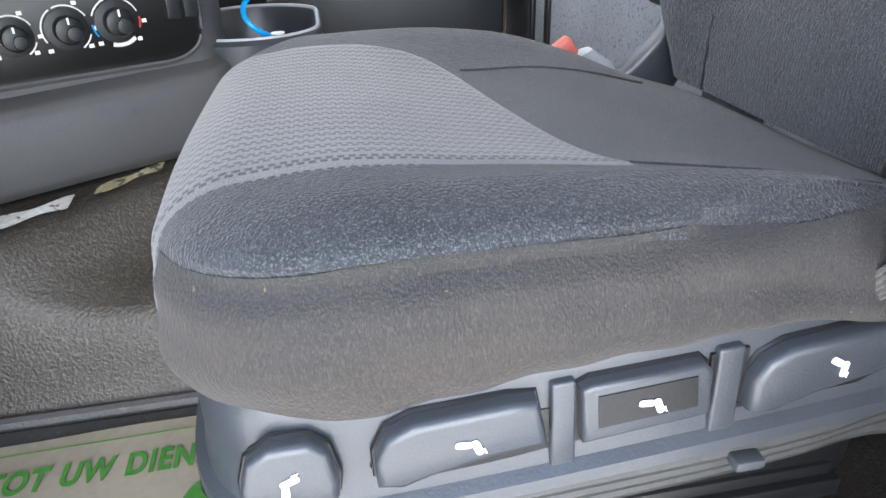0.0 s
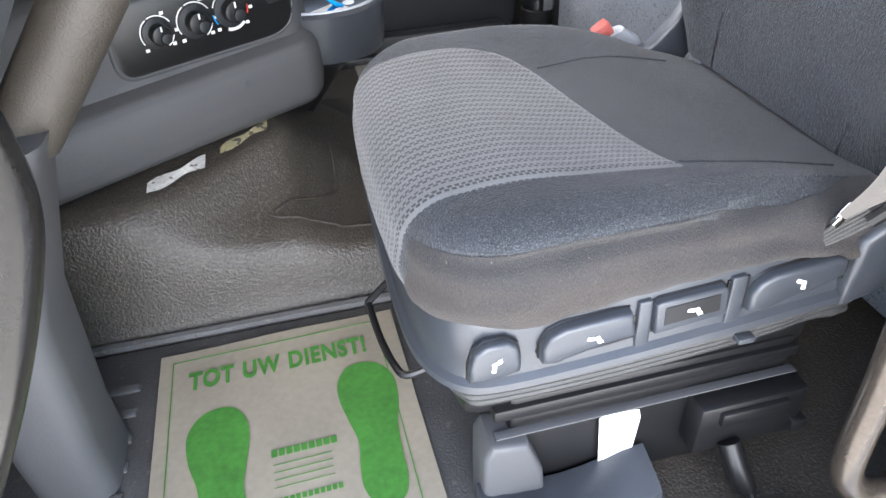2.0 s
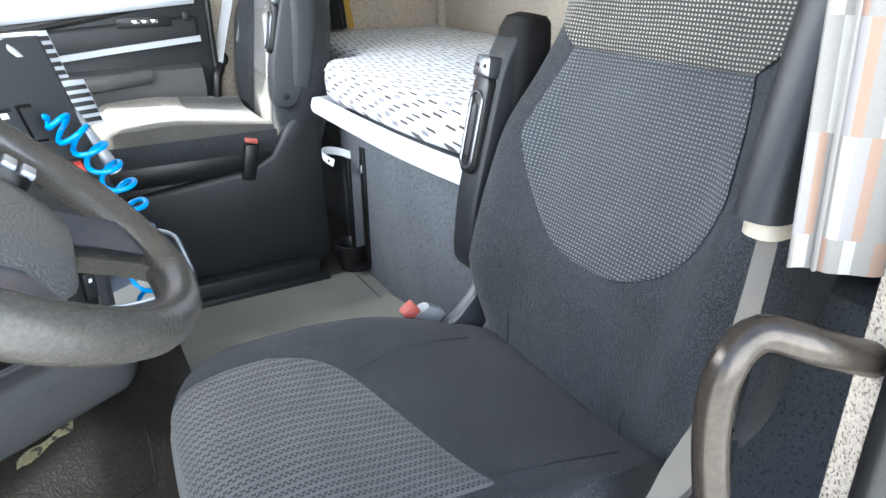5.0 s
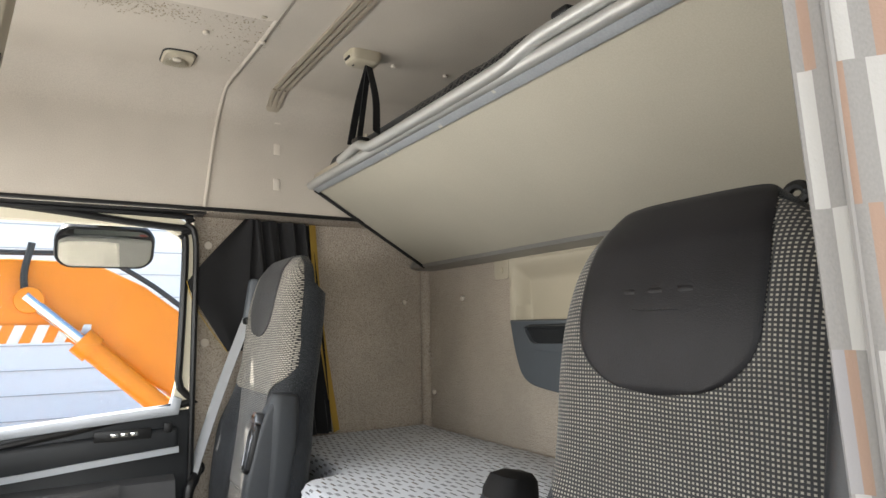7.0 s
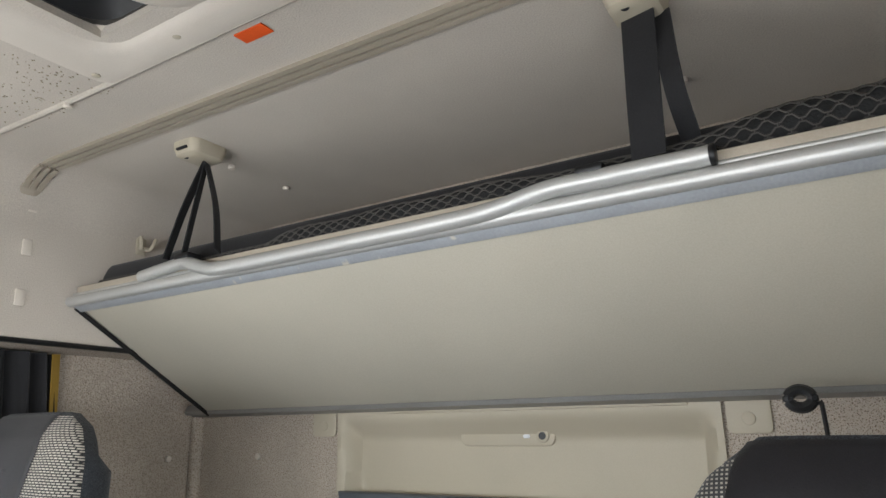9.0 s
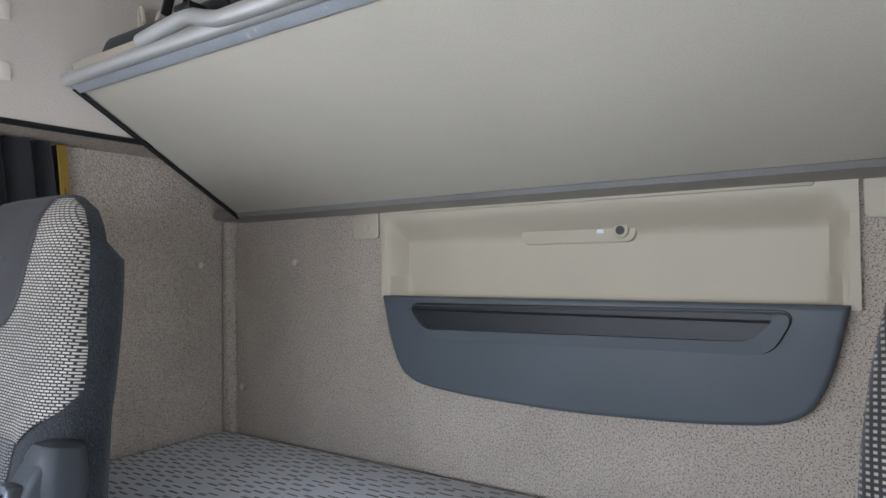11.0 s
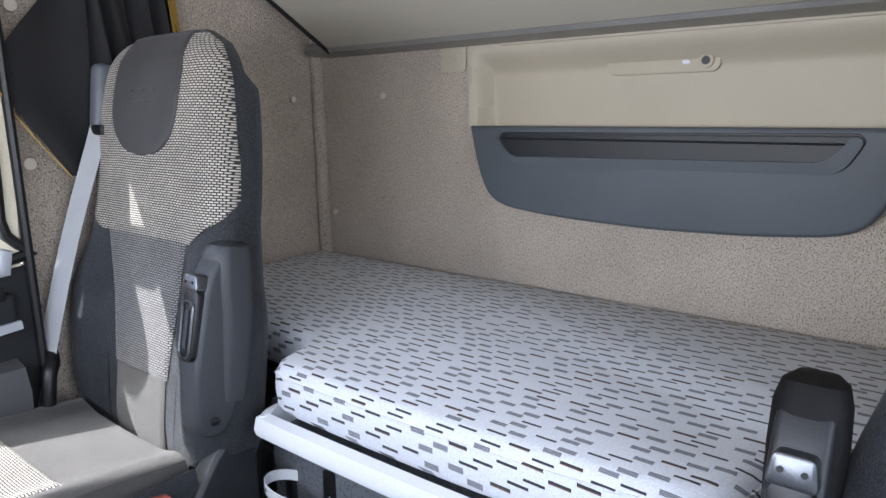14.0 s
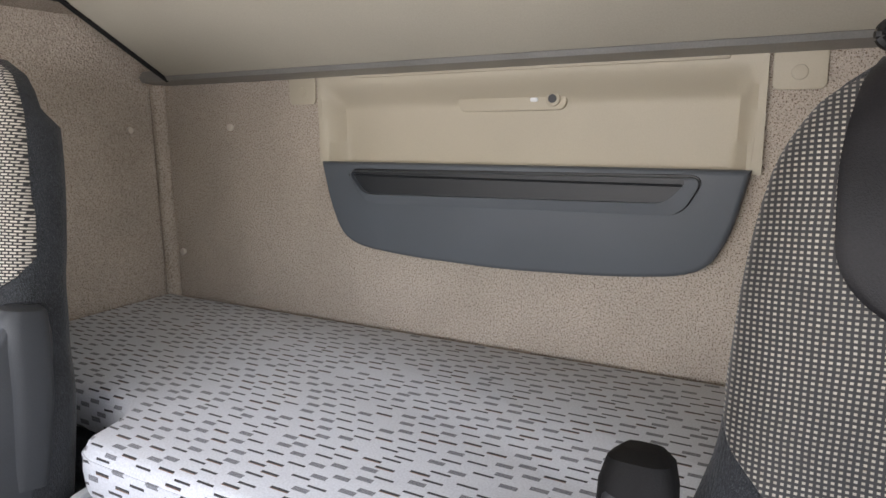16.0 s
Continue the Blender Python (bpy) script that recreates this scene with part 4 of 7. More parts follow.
part("lens", loft([[(0.965 + x * f, 1.905 + y * f, CEIL - 0.010 - h) for x, y in rounded(0.07, 0.06, 0.02)] for f, h in ((1.0, 0.0), (0.9, 0.006), (0.6, 0.009))]), M_LENS, lamp)
part("switch", disc((0.96, 1.87, CEIL - 0.011), (0, 0, -1), 0.013, 0.01, 14, 0.004), M_IVORY, lamp)


def roof_hatch():
    h = thing("roof_hatch", ((HATCH[0] + HATCH[1]) / 2, (HATCH[2] + HATCH[3]) / 2, CEIL), "roof hatch with beige surround and dark tinted glass", "roof hatch", kind="structure")
    cx, cy = (HATCH[0] + HATCH[1]) / 2 - 0.02, (HATCH[2] + HATCH[3]) / 2
    o = rounded(HATCH[1] - HATCH[0] + 0.04, HATCH[3] - HATCH[2], 0.03, 5)
    i = rounded(HOLE[1] - HOLE[0], HOLE[3] - HOLE[2], 0.06, 5)
    ix, iy = (HOLE[0] + HOLE[1]) / 2, (HOLE[2] + HOLE[3]) / 2
    rings = [[(cx + x, cy + y, CEIL + 0.001) for x, y in o], [(cx + x, cy + y, CEIL - 0.008) for x, y in o],
             [(ix + x * 1.28, iy + y * 1.2, CEIL - 0.012) for x, y in i], [(ix + x * 1.2, iy + y * 1.14, CEIL - 0.004) for x, y in i],
             [(ix + x * 1.06, iy + y * 1.05, CEIL + 0.02) for x, y in i], [(ix + x, iy + y, CEIL + 0.03) for x, y in i], [(ix + x, iy + y, CEIL + 0.06) for x, y in i]]
    part("surround", loft(rings, caps=False), M_IVORY, h, "ivory plastic surround")
    part("seal", loft([[(ix + x * f, iy + y * f, CEIL + z) for x, y in i] for f, z in ((1.055, 0.017), (0.97, 0.012), (0.86, 0.03), (0.85, 0.05), (1.02, 0.06))], caps=False), M_BLACK, h, "black rubber seal")
    part("pane", prism([(ix + x * 0.95, iy + y * 0.95) for x, y in i], CEIL + 0.045, CEIL + 0.05, "z"), M_TINT, h, "dark green tinted glass")
    part("latch", join(turned(box(-0.022, 0.022, -0.075, 0.075, -0.018, 0.0, 0.012, 3), pose(0.715, 1.285, CEIL - 0.012, 0, 0, -14))), M_IVORY, h, "ivory latch handle")
    part("cover", loft([[(0.865 + x * f, 0.925 + y * f, CEIL - hh) for x, y in rounded(0.17, 0.22, 0.075, 6)] for f, hh in ((0.94, 0.0), (1.0, 0.06), (1.0, 0.13), (0.93, 0.165), (0.7, 0.175))]), M_IVORY, h, "rounded ivory mechanism cover")
    for y in (1.262, 1.49, 0.80):
        for x in (0.735, 1.118):
            part("cap", disc((x, y, CEIL - 0.008), (0, 0, -1), 0.008, 0.004, 14, 0.002), M_BEIGE, h)
    return h


roof_hatch()
# mould on the felt near the hatch
random.seed(11)
spots = []
for k in range(620):
    x, y = random.gauss(0.80, 0.12), random.gauss(1.585, 0.032)
    if random.random() < 0.25:
        x, y = random.gauss(1.11, 0.05), random.gauss(1.66, 0.11)
    if 0.62 < x < 1.18 and 1.52 < y < 1.95:
        spots.append(turned(prism([(math.cos(a) * random.uniform(0.5, 1), math.sin(a) * random.uniform(0.4, 1)) for a in [j * 1.047 for j in range(6)]], 0, 0.6, "z"), Matrix.Translation((x, y, CEIL - 0.0016)) @ Matrix.Diagonal((random.uniform(0.001, 0.0032), random.uniform(0.001, 0.0026), 0.002, 1))))
structure("trim_mould_specks", join(*spots), M_STAIN, "brown mould specks on the ceiling felt", "stain", smooth=False)["kind"] = "stuff"


def overhead_cabinet():
    c = thing("overhead_cabinet", (0.4, MID, 1.45), "beige overhead locker above the windscreen", "overhead locker", kind="structure")
    pr = [(0.0, 1.46), (0.40, 1.40), (0.50, 1.385), (0.54, 1.39), (0.562, 1.42), (0.59, 1.52), (0.61, 1.67), (0.63, CEIL - 0.004), (0.0, CEIL - 0.004)]
    part("body", prism(pr, 0.952, 1.05, "y", 0.006, 3), M_BEIGE, c)
    lobe = fillet([(0.0, 1.375), (0.555, 1.37), (0.563, 1.60), (0.572, CEIL - 0.004), (0.0, CEIL - 0.004)], 0.045, 6)
    part("end_lobe", prism(lobe, 0.85, 0.948, "y", 0.018, 4), M_IVORY, c, "rounded ivory end of the locker")
    part("handle_recess", prism([(0.604, 1.625), (0.615, 1.68), (0.627, 1.78), (0.60, 1.78), (0.60, 1.625)], 0.965, 1.02, "y", 0.003), M_BLUEGREY, c, "dark blue-grey handle recess")
    part("lock_slot", prism([(0.581, 1.485), (0.593, 1.53), (0.58, 1.54), (0.575, 1.49)], 1.0, 1.02, "y", 0.001), M_BLACK, c, "dark lock slot")
    return c


overhead_cabinet()


# ---- lower bunk ----
def lower_bunk():
    b = thing("lower_bunk", (1.6, MID, 0.0), "lower bunk base with grey carpeted front and white rail", "bunk bed")
    y0, y1 = 0.735, 1.585
    part("base_front", prism([(1.40, y0 + 0.03), (1.325, y0 + 0.05), (1.325, y1 + 0.10), (1.40, y1 + 0.13), (1.98, y1 + 0.13), (1.98, y0 + 0.03)], 0.03, 0.575, "z", 0.01), M_FRONT, b, "grey carpeted front panel")
    line = [(1.62, y1 + 0.06, 0.592), (1.40, y1 + 0.0, 0.592), (1.27, y1 - 0.004, 0.592), (1.225, y1 - 0.02, 0.592), (1.216, y1 - 0.06, 0.592), (1.22, 1.1, 0.592), (1.24, y0 + 0.1, 0.592), (1.26, y0 + 0.03, 0.592), (1.32, y0, 0.592), (1.6, y0 - 0.03, 0.592)]
    part("front_rail", sweep(spline(line, 5), [(-0.012, -0.021), (0.010, -0.018), (0.014, -0.004), (0.008, 0.018), (-0.012, 0.022)]), M_WHITE, b, "white plastic front rail")
    part("base_wing", box(1.42, 1.98, 0.04, y0 + 0.025, 0.03, 0.575), M_FRONT, b)
    part("base_wing", box(1.42, 1.98, y1 + 0.135, YW - 0.006, 0.03, 0.575), M_FRONT, b)
    return b


M_FRONT = mat("grey_carpet_panel", (0.13, 0.14, 0.155), 0.9, var=0.15, scale=8, fine=300, bump=0.5, dist=0.003, spec=0.15, speck=((0.07, 0.075, 0.08), 220, 0.58))
lower_bunk()


def mattress():
    """Mattress with a middle part that reaches forward between the seats; soft rounded edges and a seam."""
    top, bot = 0.712, 0.612
    y0, y1 = 0.75, 1.578
    out = [(1.985, 0.035), (1.985, YW - 0.015), (1.42, YW - 0.015), (1.395, YW - 0.05), (1.388, y1 + 0.12), (1.375, y1 + 0.05), (1.345, y1 + 0.018), (1.31, y1 + 0.005), (1.265, y1 - 0.008), (1.242, y1 - 0.04),
           (1.236, y1 - 0.12), (1.24, 1.1), (1.262, y0 + 0.12), (1.28, y0 + 0.05), (1.32, y0 + 0.01), (1.40, y0 - 0.01), (1.455, y0 - 0.03), (1.47, y0 - 0.10), (1.475, 0.07), (1.50, 0.04)]
    line = [Vector((x, y, 0)) for x, y in out]
    dense = spline(line[4:18], 4)
    pts = line[:4] + dense + line[18:]
    n = len(pts)
    rings = []
    for inset, z in ((0.012, bot), (0.0, bot + 0.014), (-0.003, bot + 0.05), (0.0, top - 0.024), (0.009, top - 0.007), (0.022, top)):
        ring = []
        for k, p in enumerate(pts):
            d = (pts[(k + 1) % n] - pts[k - 1]).normalized()
            ring.append(p + Vector((-d.y, d.x, 0)) * inset + Vector((0, 0, z)))
        rings.append(ring)
    # outline runs so that the inset points inwards
    cen = Vector((1.65, MID, 0))
    if (rings[0][n // 2] - cen).length > (rings[1][n // 2] - cen).length:
        rings = []
        for inset, z in ((0.012, bot), (0.0, bot + 0.014), (-0.003, bot + 0.05), (0.0, top - 0.024), (0.009, top - 0.007), (0.022, top)):
            rings.append([p - Vector((-(pts[(k + 1) % n] - pts[k - 1]).normalized().y, (pts[(k + 1) % n] - pts[k - 1]).normalized().x, 0)) * inset + Vector((0, 0, z)) for k, p in enumerate(pts)])
    m = thing("mattress", (1.6, MID, bot), "white mattress printed with grey and brown dashes on the lower bunk", "mattress")
    part("cover", loft(rings), M_MATTRESS, m)
    part("piping", sweep([r * 1.0 for r in [p + Vector((0, 0, 0)) for p in rings[3]][4:-2]], circle(0.0022, 6)), M_MATTRESS, m, "stitched edge piping")
    return m


mattress()


# ---- seats ----
def back_shape(u, v, W, D, B):
    """Front depth of a seat back at lateral u and height v: rounded sides with raised bolsters."""
    w = W(v)
    q = min(0.999, abs(u) / w)
    n = 3.2
    d = D(v) * (1 - q ** n) ** (1 / n)
    return d + B(v) * math.exp(-((q - 0.80) / 0.2) ** 2)


def seat_back(s, hinge, lean, mesh_up, mesh_low, pad_mat, side_mat, tall=0.885, bow=0.0, wide=1.0, straight=False):
    """Backrest with side bolsters, woven middle panels and a suede head pad, leaning back by lean degrees."""
    shoulder = lambda v: table(v, ((0.40, 1.0), (0.56, 1.11))) if straight else 1.0
    W = lambda v: table(v, ((0.0, 0.22), (0.12, 0.262), (0.30, 0.265), (0.44, 0.235), (0.53, 0.212), (0.66, 0.205), (0.78, 0.188), (0.85, 0.155), (tall, 0.10))) * wide * shoulder(v)
    curve = lambda v: bow * table(v, ((0.12, 0.0), (0.46, 1.0), (0.78, 0.1), (0.9, 0.0)))
    D = lambda v: table(v, ((0.0, 0.05), (0.1, 0.06), (0.45, 0.05), (0.55, 0.055), (0.7, 0.062), (0.82, 0.05), (tall, 0.015)))
    B = lambda v: table(v, ((0.0, 0.01), (0.12, 0.045), (0.32, 0.055), (0.46, 0.025), (0.55, 0.006), (tall, 0.0)))
    tilt = Matrix.Translation(hinge) @ Matrix.Rotation(radians(lean), 4, "Y")

    def front(u, v, lift=0.0):
        return tilt @ Vector((curve(v) - (back_shape(u, v, W, D, B) + lift), u, v))

    rings = []
    n = 22
    for k in range(33):
        v = tall * k / 32
        w = W(v)
        ring = []
        for j in range(n + 1):
            a = math.pi * j / n
            u = w * math.copysign(abs(math.cos(a)) ** 0.62, math.cos(a))
            ring.append(front(u, v))
        for j in range(1, n):
            a = math.pi * j / n
            u = -w * math.copysign(abs(math.cos(a)) ** 0.62, math.cos(a))
            ring.append(tilt @ Vector((curve(v) + (0.078 if straight else 0.065) * math.sin(a) ** 0.6 * (1 if v < tall * 0.9 else 0.4), u, v)))
        rings.append(ring)
    shell = part("back_shell", loft(rings), side_mat, s)

    def patch(name, v0, v1, uL, uR, material, lift, nu=26, nv=40, label="", base=0.0025, round_side=False):
        def place(p, q):
            v = lerp(v0, v1, q)
            return lerp(uL(v), uR(v), 0.5 + 0.5 * math.sin(math.pi * (p - 0.5)) if round_side else p), v

        def f(p, q):
            u, v = place(p, q)
            e = min(1.0, min(p, 1 - p) / 0.035, min(q, 1 - q) / 0.025)
            return front(u, v, lerp(base, lift, math.sqrt(max(0, e))))
        return part(name, grid(nu, nv, f, place), material, s, label)

    low_w = lambda v: wide * min(tongue(v, 0.182, 0.25, 0.188), table(v, ((0.30, 0.19), (0.40, 0.166), (0.468, 0.146))))
    if straight:
        low_w = lambda v: table(v, ((0.16, 0.102), (0.30, 0.122), (0.468, 0.155)))
        patch("lumbar_panel", 0.03, 0.185, lambda v: -0.10, lambda v: 0.10, M_SEATGREY, 0.006, label="plain grey lower panel")
    patch("lower_panel", 0.183, 0.468, lambda v: -low_w(v), low_w, mesh_low, 0.0075, label="woven lower back panel")
    up = lambda v: wide * shoulder(v) * table(v, ((0.468, 0.146), (0.50, 0.178), (0.53, 0.203), (0.56, 0.209), (0.66, 0.203), (0.78, 0.186), (0.85, 0.153), (0.878, 0.11))) * 1.006
    patch("upper_panel", 0.468, 0.876, lambda v: -up(v), up, mesh_up, 0.006, 56, 50, "woven upper back panel", round_side=True)
    padw = lambda v: wide * tongue(v, 0.640, 0.085, 0.132) * table(v, ((0.66, 0.96), (0.78, 1.0), (0.86, 0.92), (0.9, 0.78)))
    if straight:
        padw = lambda v: tongue(v, 0.632, 0.11, 0.126) * table(v, ((0.80, 1.0), (0.885, 0.85)))
    pad = patch("head_pad", 0.640 if not straight else 0.632, tall - 0.006, lambda v: -padw(v), padw, pad_mat, 0.0105, 44, 44, "suede head pad", base=0.0074)
    # embossed badge as plain raised bars
    mid = 0.752
    for u0, u1, dv in ((-0.06, -0.025, 0.012), (-0.015, 0.02, 0.012), (0.03, 0.06, 0.012), (-0.06, 0.06, -0.012)):
        h = 0.011 if dv > 0 else 0.004
        part("badge_bar", grid(3, 3, lambda p, q: front(lerp(u0, u1, p), mid + dv + h * (q - 0.5), 0.0118 - 0.003 * (abs(p - 0.5) > 0.49 or abs(q - 0.5) > 0.49))), pad_mat, pad)
    # seam lines
    for sg in (-1, 1):
        part("seam", sweep([front(sg * table(v, ((0.0, 0.13), (0.18, 0.142), (0.3, 0.154))), v, -0.001) for v in [0.3 * k / 16 for k in range(17)]], circle(0.0022, 5)), M_BLACK, shell)
    return shell, front


def cushion(s, x0, x1, yc, half, ztop, rib, side_mat, drop=0.09, tilt=0.03):
    """Seat cushion: rounded front, flat middle, raised side edges, with a ribbed woven front panel."""
    def top(x, y):
        q = (x - x0) / (x1 - x0)
        e = abs(y - yc) / half
        z = ztop - 0.035 * max(0, 1 - q / 0.13) ** 2 - tilt * max(0.0, q - 0.45) + 0.012 * math.exp(-((e - 0.82) / 0.16) ** 2) * min(1, q * 3) - 0.01 * (1 - e ** 2) * q
        z -= 0.05 * max(0.0, (e - 0.86) / 0.14) ** 2.2
        return z

    def width(q):
        return half * (1 - 0.10 * max(0, 1 - q / 0.22) ** 2)
    rings = []
    nq = 30
    for k in range(nq + 1):
        q = k / nq
        x = lerp(x0, x1, q)
        w = width(q)
        ring = [Vector((x, yc + w * (2 * j / 24 - 1), top(x, yc + half * 0.999 * (2 * j / 24 - 1)))) for j in range(25)]
        zb = ztop - drop - 0.018
        bulge = 0.012
        ring += [Vector((x, yc + w + bulge, ztop - 0.055)), Vector((x, yc + w + bulge * 1.2, ztop - 0.08)), Vector((x, yc + w, zb)), Vector((x, yc - w, zb)), Vector((x, yc - w - bulge * 1.2, ztop - 0.08)), Vector((x, yc - w - bulge, ztop - 0.055))]
        rings.append(ring)
    first = rings[0]
    nose = []
    for f, dx in ((0.86, -0.028), (0.95, -0.02), (0.99, -0.008)):
        c = Vector((x0, yc, ztop - drop * 0.62))
        nose.append([c + (p - c) * f + Vector((dx, 0, -0.004)) for p in first])
    body = part("cushion_cover", loft(nose + rings), side_mat, s)

    def f(p, q):
        # the panel wraps from the top over the front edge
        y = yc + lerp(-0.80, 0.80, p) * half * (1 - 0.05 * (1 - q))
        L = q * 0.345
        e = min(1.0, min(p, 1 - p) / 0.03, (1 - q) / 0.02)
        lift = lerp(-0.004, 0.004, math.sqrt(max(0, e)))
        if L < 0.09:
            z = ztop - 0.035 - 0.075 * (1 - L / 0.09)
            return Vector((x0 - 0.024 - 0.012 * math.sin(math.pi * L / 0.09 / 2 + 0.4) - lift, y, z))
        x = x0 - 0.03 + (L - 0.09)
        return Vector((x, y, top(max(x, x0), y) + lift - (0.012 * max(0, (x0 - x) / 0.03) ** 2)))
    return body, top


def driver_cushion(s):
    """Cushion: a soft top that folds over rounded edges into a worn skirt, and a woven panel over the front."""
    x0, x1, y0, y1, rim, rc = 0.716, 1.165, 0.198, 0.612, 0.05, 0.045
    zb = lambda x: table(x, ((0.66, 0.322), (0.75, 0.328), (0.88, 0.343), (1.03, 0.366), (1.2, 0.383)))

    def top(x, y):
        """Height of the cloth: dished towards the back, with raised edges that fall off at the rear."""
        mid = table(x, ((0.69, 0.450), (0.76, 0.452), (0.86, 0.437), (0.95, 0.420), (1.05, 0.402), (1.17, 0.386)))
        if y > 0.405:
            side = table(x, ((0.69, 0.449), (0.75, 0.463), (0.85, 0.465), (0.95, 0.456), (1.03, 0.434), (1.12, 0.396), (1.2, 0.37)))
        else:
            side = table(x, ((0.69, 0.448), (0.77, 0.457), (0.90, 0.453), (1.03, 0.441), (1.13, 0.417), (1.2, 0.40)))
        return lerp(mid, side, min(1.0, abs(y - 0.405) / 0.207) ** 2.6)

    def fold(X, Y, lift=0.0):
        """Point of the cover for a place on the cloth laid flat."""
        kx, ky = max(x0 + rc, min(x1 - rc, X)), max(y0 + rc, min(y1 - rc, Y))
        v = Vector((X - kx, Y - ky))
        d = v.length - rc
        if d <= 0:
            return Vector((X, Y, top(X, Y) + lift))
        n = v.normalized()
        c = Vector((kx, ky)) + n * rc
        arc = rim * math.pi / 2
        t0 = top(c.x, c.y)
        low = max(t0 - zb(c.x), rim + 0.03)
        if d < arc:
            a = d / rim
            o, z = rim * math.sin(a), t0 - rim * (1 - math.cos(a))
            nz, no = math.cos(a), math.sin(a)
        else:
            t = min(1.0, (d - arc) / (low - rim))
            o, z = rim + 0.007 * math.sin(math.pi * t) - 0.016 * t ** 3, t0 - rim - (low - rim) * t
            nz, no = 0.0, 1.0
        front = max(0.0, -n.x)
        o += 0.012 * min(1.0, d / 0.06) * front * (1 - min(1.0, abs(c.y - 0.405) / 0.22) ** 2)
        o += 0.0025 * math.sin(9 * X + 31 * d) * min(1, d / 0.05)
        if n.y < 0:
            line = table(c.x, ((0.70, 0.050), (0.90, 0.048), (0.97, 0.036), (1.04, 0.014), (1.10, 0.004)))
            o += n.y * (0.0095 * math.exp(-((d - line - 0.012) / 0.009) ** 2) - 0.0045 * math.exp(-((d - line + 0.008) / 0.012) ** 2))
        return Vector((c.x + n.x * (o + lift * no), c.y + n.y * (o + lift * no), z + lift * nz))

    def edge(k, n=120):
        """Walk round the inner contour: place and way out."""
        pts = []
        for cx, cy, a0 in ((x0 + rc, y0 + rc, 180), (x1 - rc, y0 + rc, 270), (x1 - rc, y1 - rc, 0), (x0 + rc, y1 - rc, 90)):
            for j in range(9):
                a = radians(a0 + 90 * j / 8)
                pts.append((Vector((cx, cy)) + rc * Vector((math.cos(a), math.sin(a))), Vector((math.cos(a), math.sin(a)))))
        return pts
    ring = []
    for c, n in edge(0):
        ring.append((c, n))
    full = []
    for k, (c, n) in enumerate(ring):
        full.append((c, n))
        c2, n2 = ring[(k + 1) % len(ring)]
        m = int((c2 - c).length / 0.03)
        for j in range(1, m):
            full.append((c.lerp(c2, j / m), n.lerp(n2, j / m).normalized()))
    mid = Vector((0.935, 0.405))
    rings = []
    for f in (0.1, 0.22, 0.34, 0.46, 0.58, 0.7, 0.8, 0.9, 1.0):
        rings.append([fold(*(mid + (c - mid) * f)) for c, n in full])
    for d in (0.008, 0.016, 0.024, 0.032, 0.04, 0.048, 0.056, 0.064, 0.072, 0.0785, 0.09, 0.105, 0.12, 0.135, 0.15, 0.165):
        rings.append([fold(*(c + n * d)) for c, n in full])
    rings.append([p + Vector((-(p.x - mid.x) * 0.15, -(p.y - mid.y) * 0.15, -0.004)) for p in rings[-1]])
    body = part("cushion_cover", loft(rings), M_CLOTH, s)

    # woven panel, from the front edge's foot to the middle of the seat
    def flat(p, q):
        Y = lerp(0.232, 0.578, p)
        xr = table(Y, ((0.24, 0.955), (0.39, 0.925), (0.50, 0.895), (0.55, 0.86), (0.578, 0.79)))
        return lerp(0.565, xr, q), Y
    part("front_panel", grid(44, 60, lambda p, q: fold(*flat(p, q), lerp(-0.0006, 0.0036, math.sqrt(max(0.0, min(1.0, min(p, 1 - p) / 0.05, (1 - q) / 0.04))))), lambda p, q: flat(p, q)[::-1]), M_WEAVE_RIB, s, "ribbed woven front panel")

    # worn side of the cushion towards the door, from the front corner to the hinge
    def skirt(p, q):
        L = p * 0.50
        if L < 0.06:
            a = radians(lerp(192, 270, L / 0.06))
            c, n = Vector((x0 + rc, y0 + rc)) + rc * Vector((math.cos(a), math.sin(a))), Vector((math.cos(a), math.sin(a)))
        else:
            c, n = Vector((x0 + rc + (L - 0.06), y0)), Vector((0, -1))
        ds = table(p, ((0.0, 0.058), (0.15, 0.050), (0.35, 0.047), (0.6, 0.046), (0.72, 0.034), (0.82, 0.014), (0.9, 0.002), (1.0, -0.006)))
        d = lerp(ds, 0.172, q)
        e = min(1.0, q / 0.16, (1 - p) / 0.03, p / 0.02)
        return fold(*(c + n * d), lerp(0.0004, 0.0042, math.sqrt(max(0.0, e))) + 0.0014 * math.sin(23 * p + 14 * q) * min(1, q * 4) + 0.001 * math.sin(51 * p - 8 * q) * min(1, q * 4))
    part("side_skirt", grid(90, 28, skirt, lambda p, q: (p * 0.5, q)), M_CLOTH_WORN, s, "worn brownish cushion side")
    # stitched welts between the dished middle and both bolsters
    for ys in (((0.955, 0.252), (1.03, 0.243), (1.13, 0.232)), ((0.90, 0.52), (1.0, 0.555), (1.12, 0.575))):
        part("welt", tube([fold(x, y, 0.0006) for x, y in [(p.x, p.y) for p in spline([(a, b, 0) for a, b in ys], 8)]], 0.0016, 6, smooth=False), M_CLOTH, s, "stitched welt")
    return body


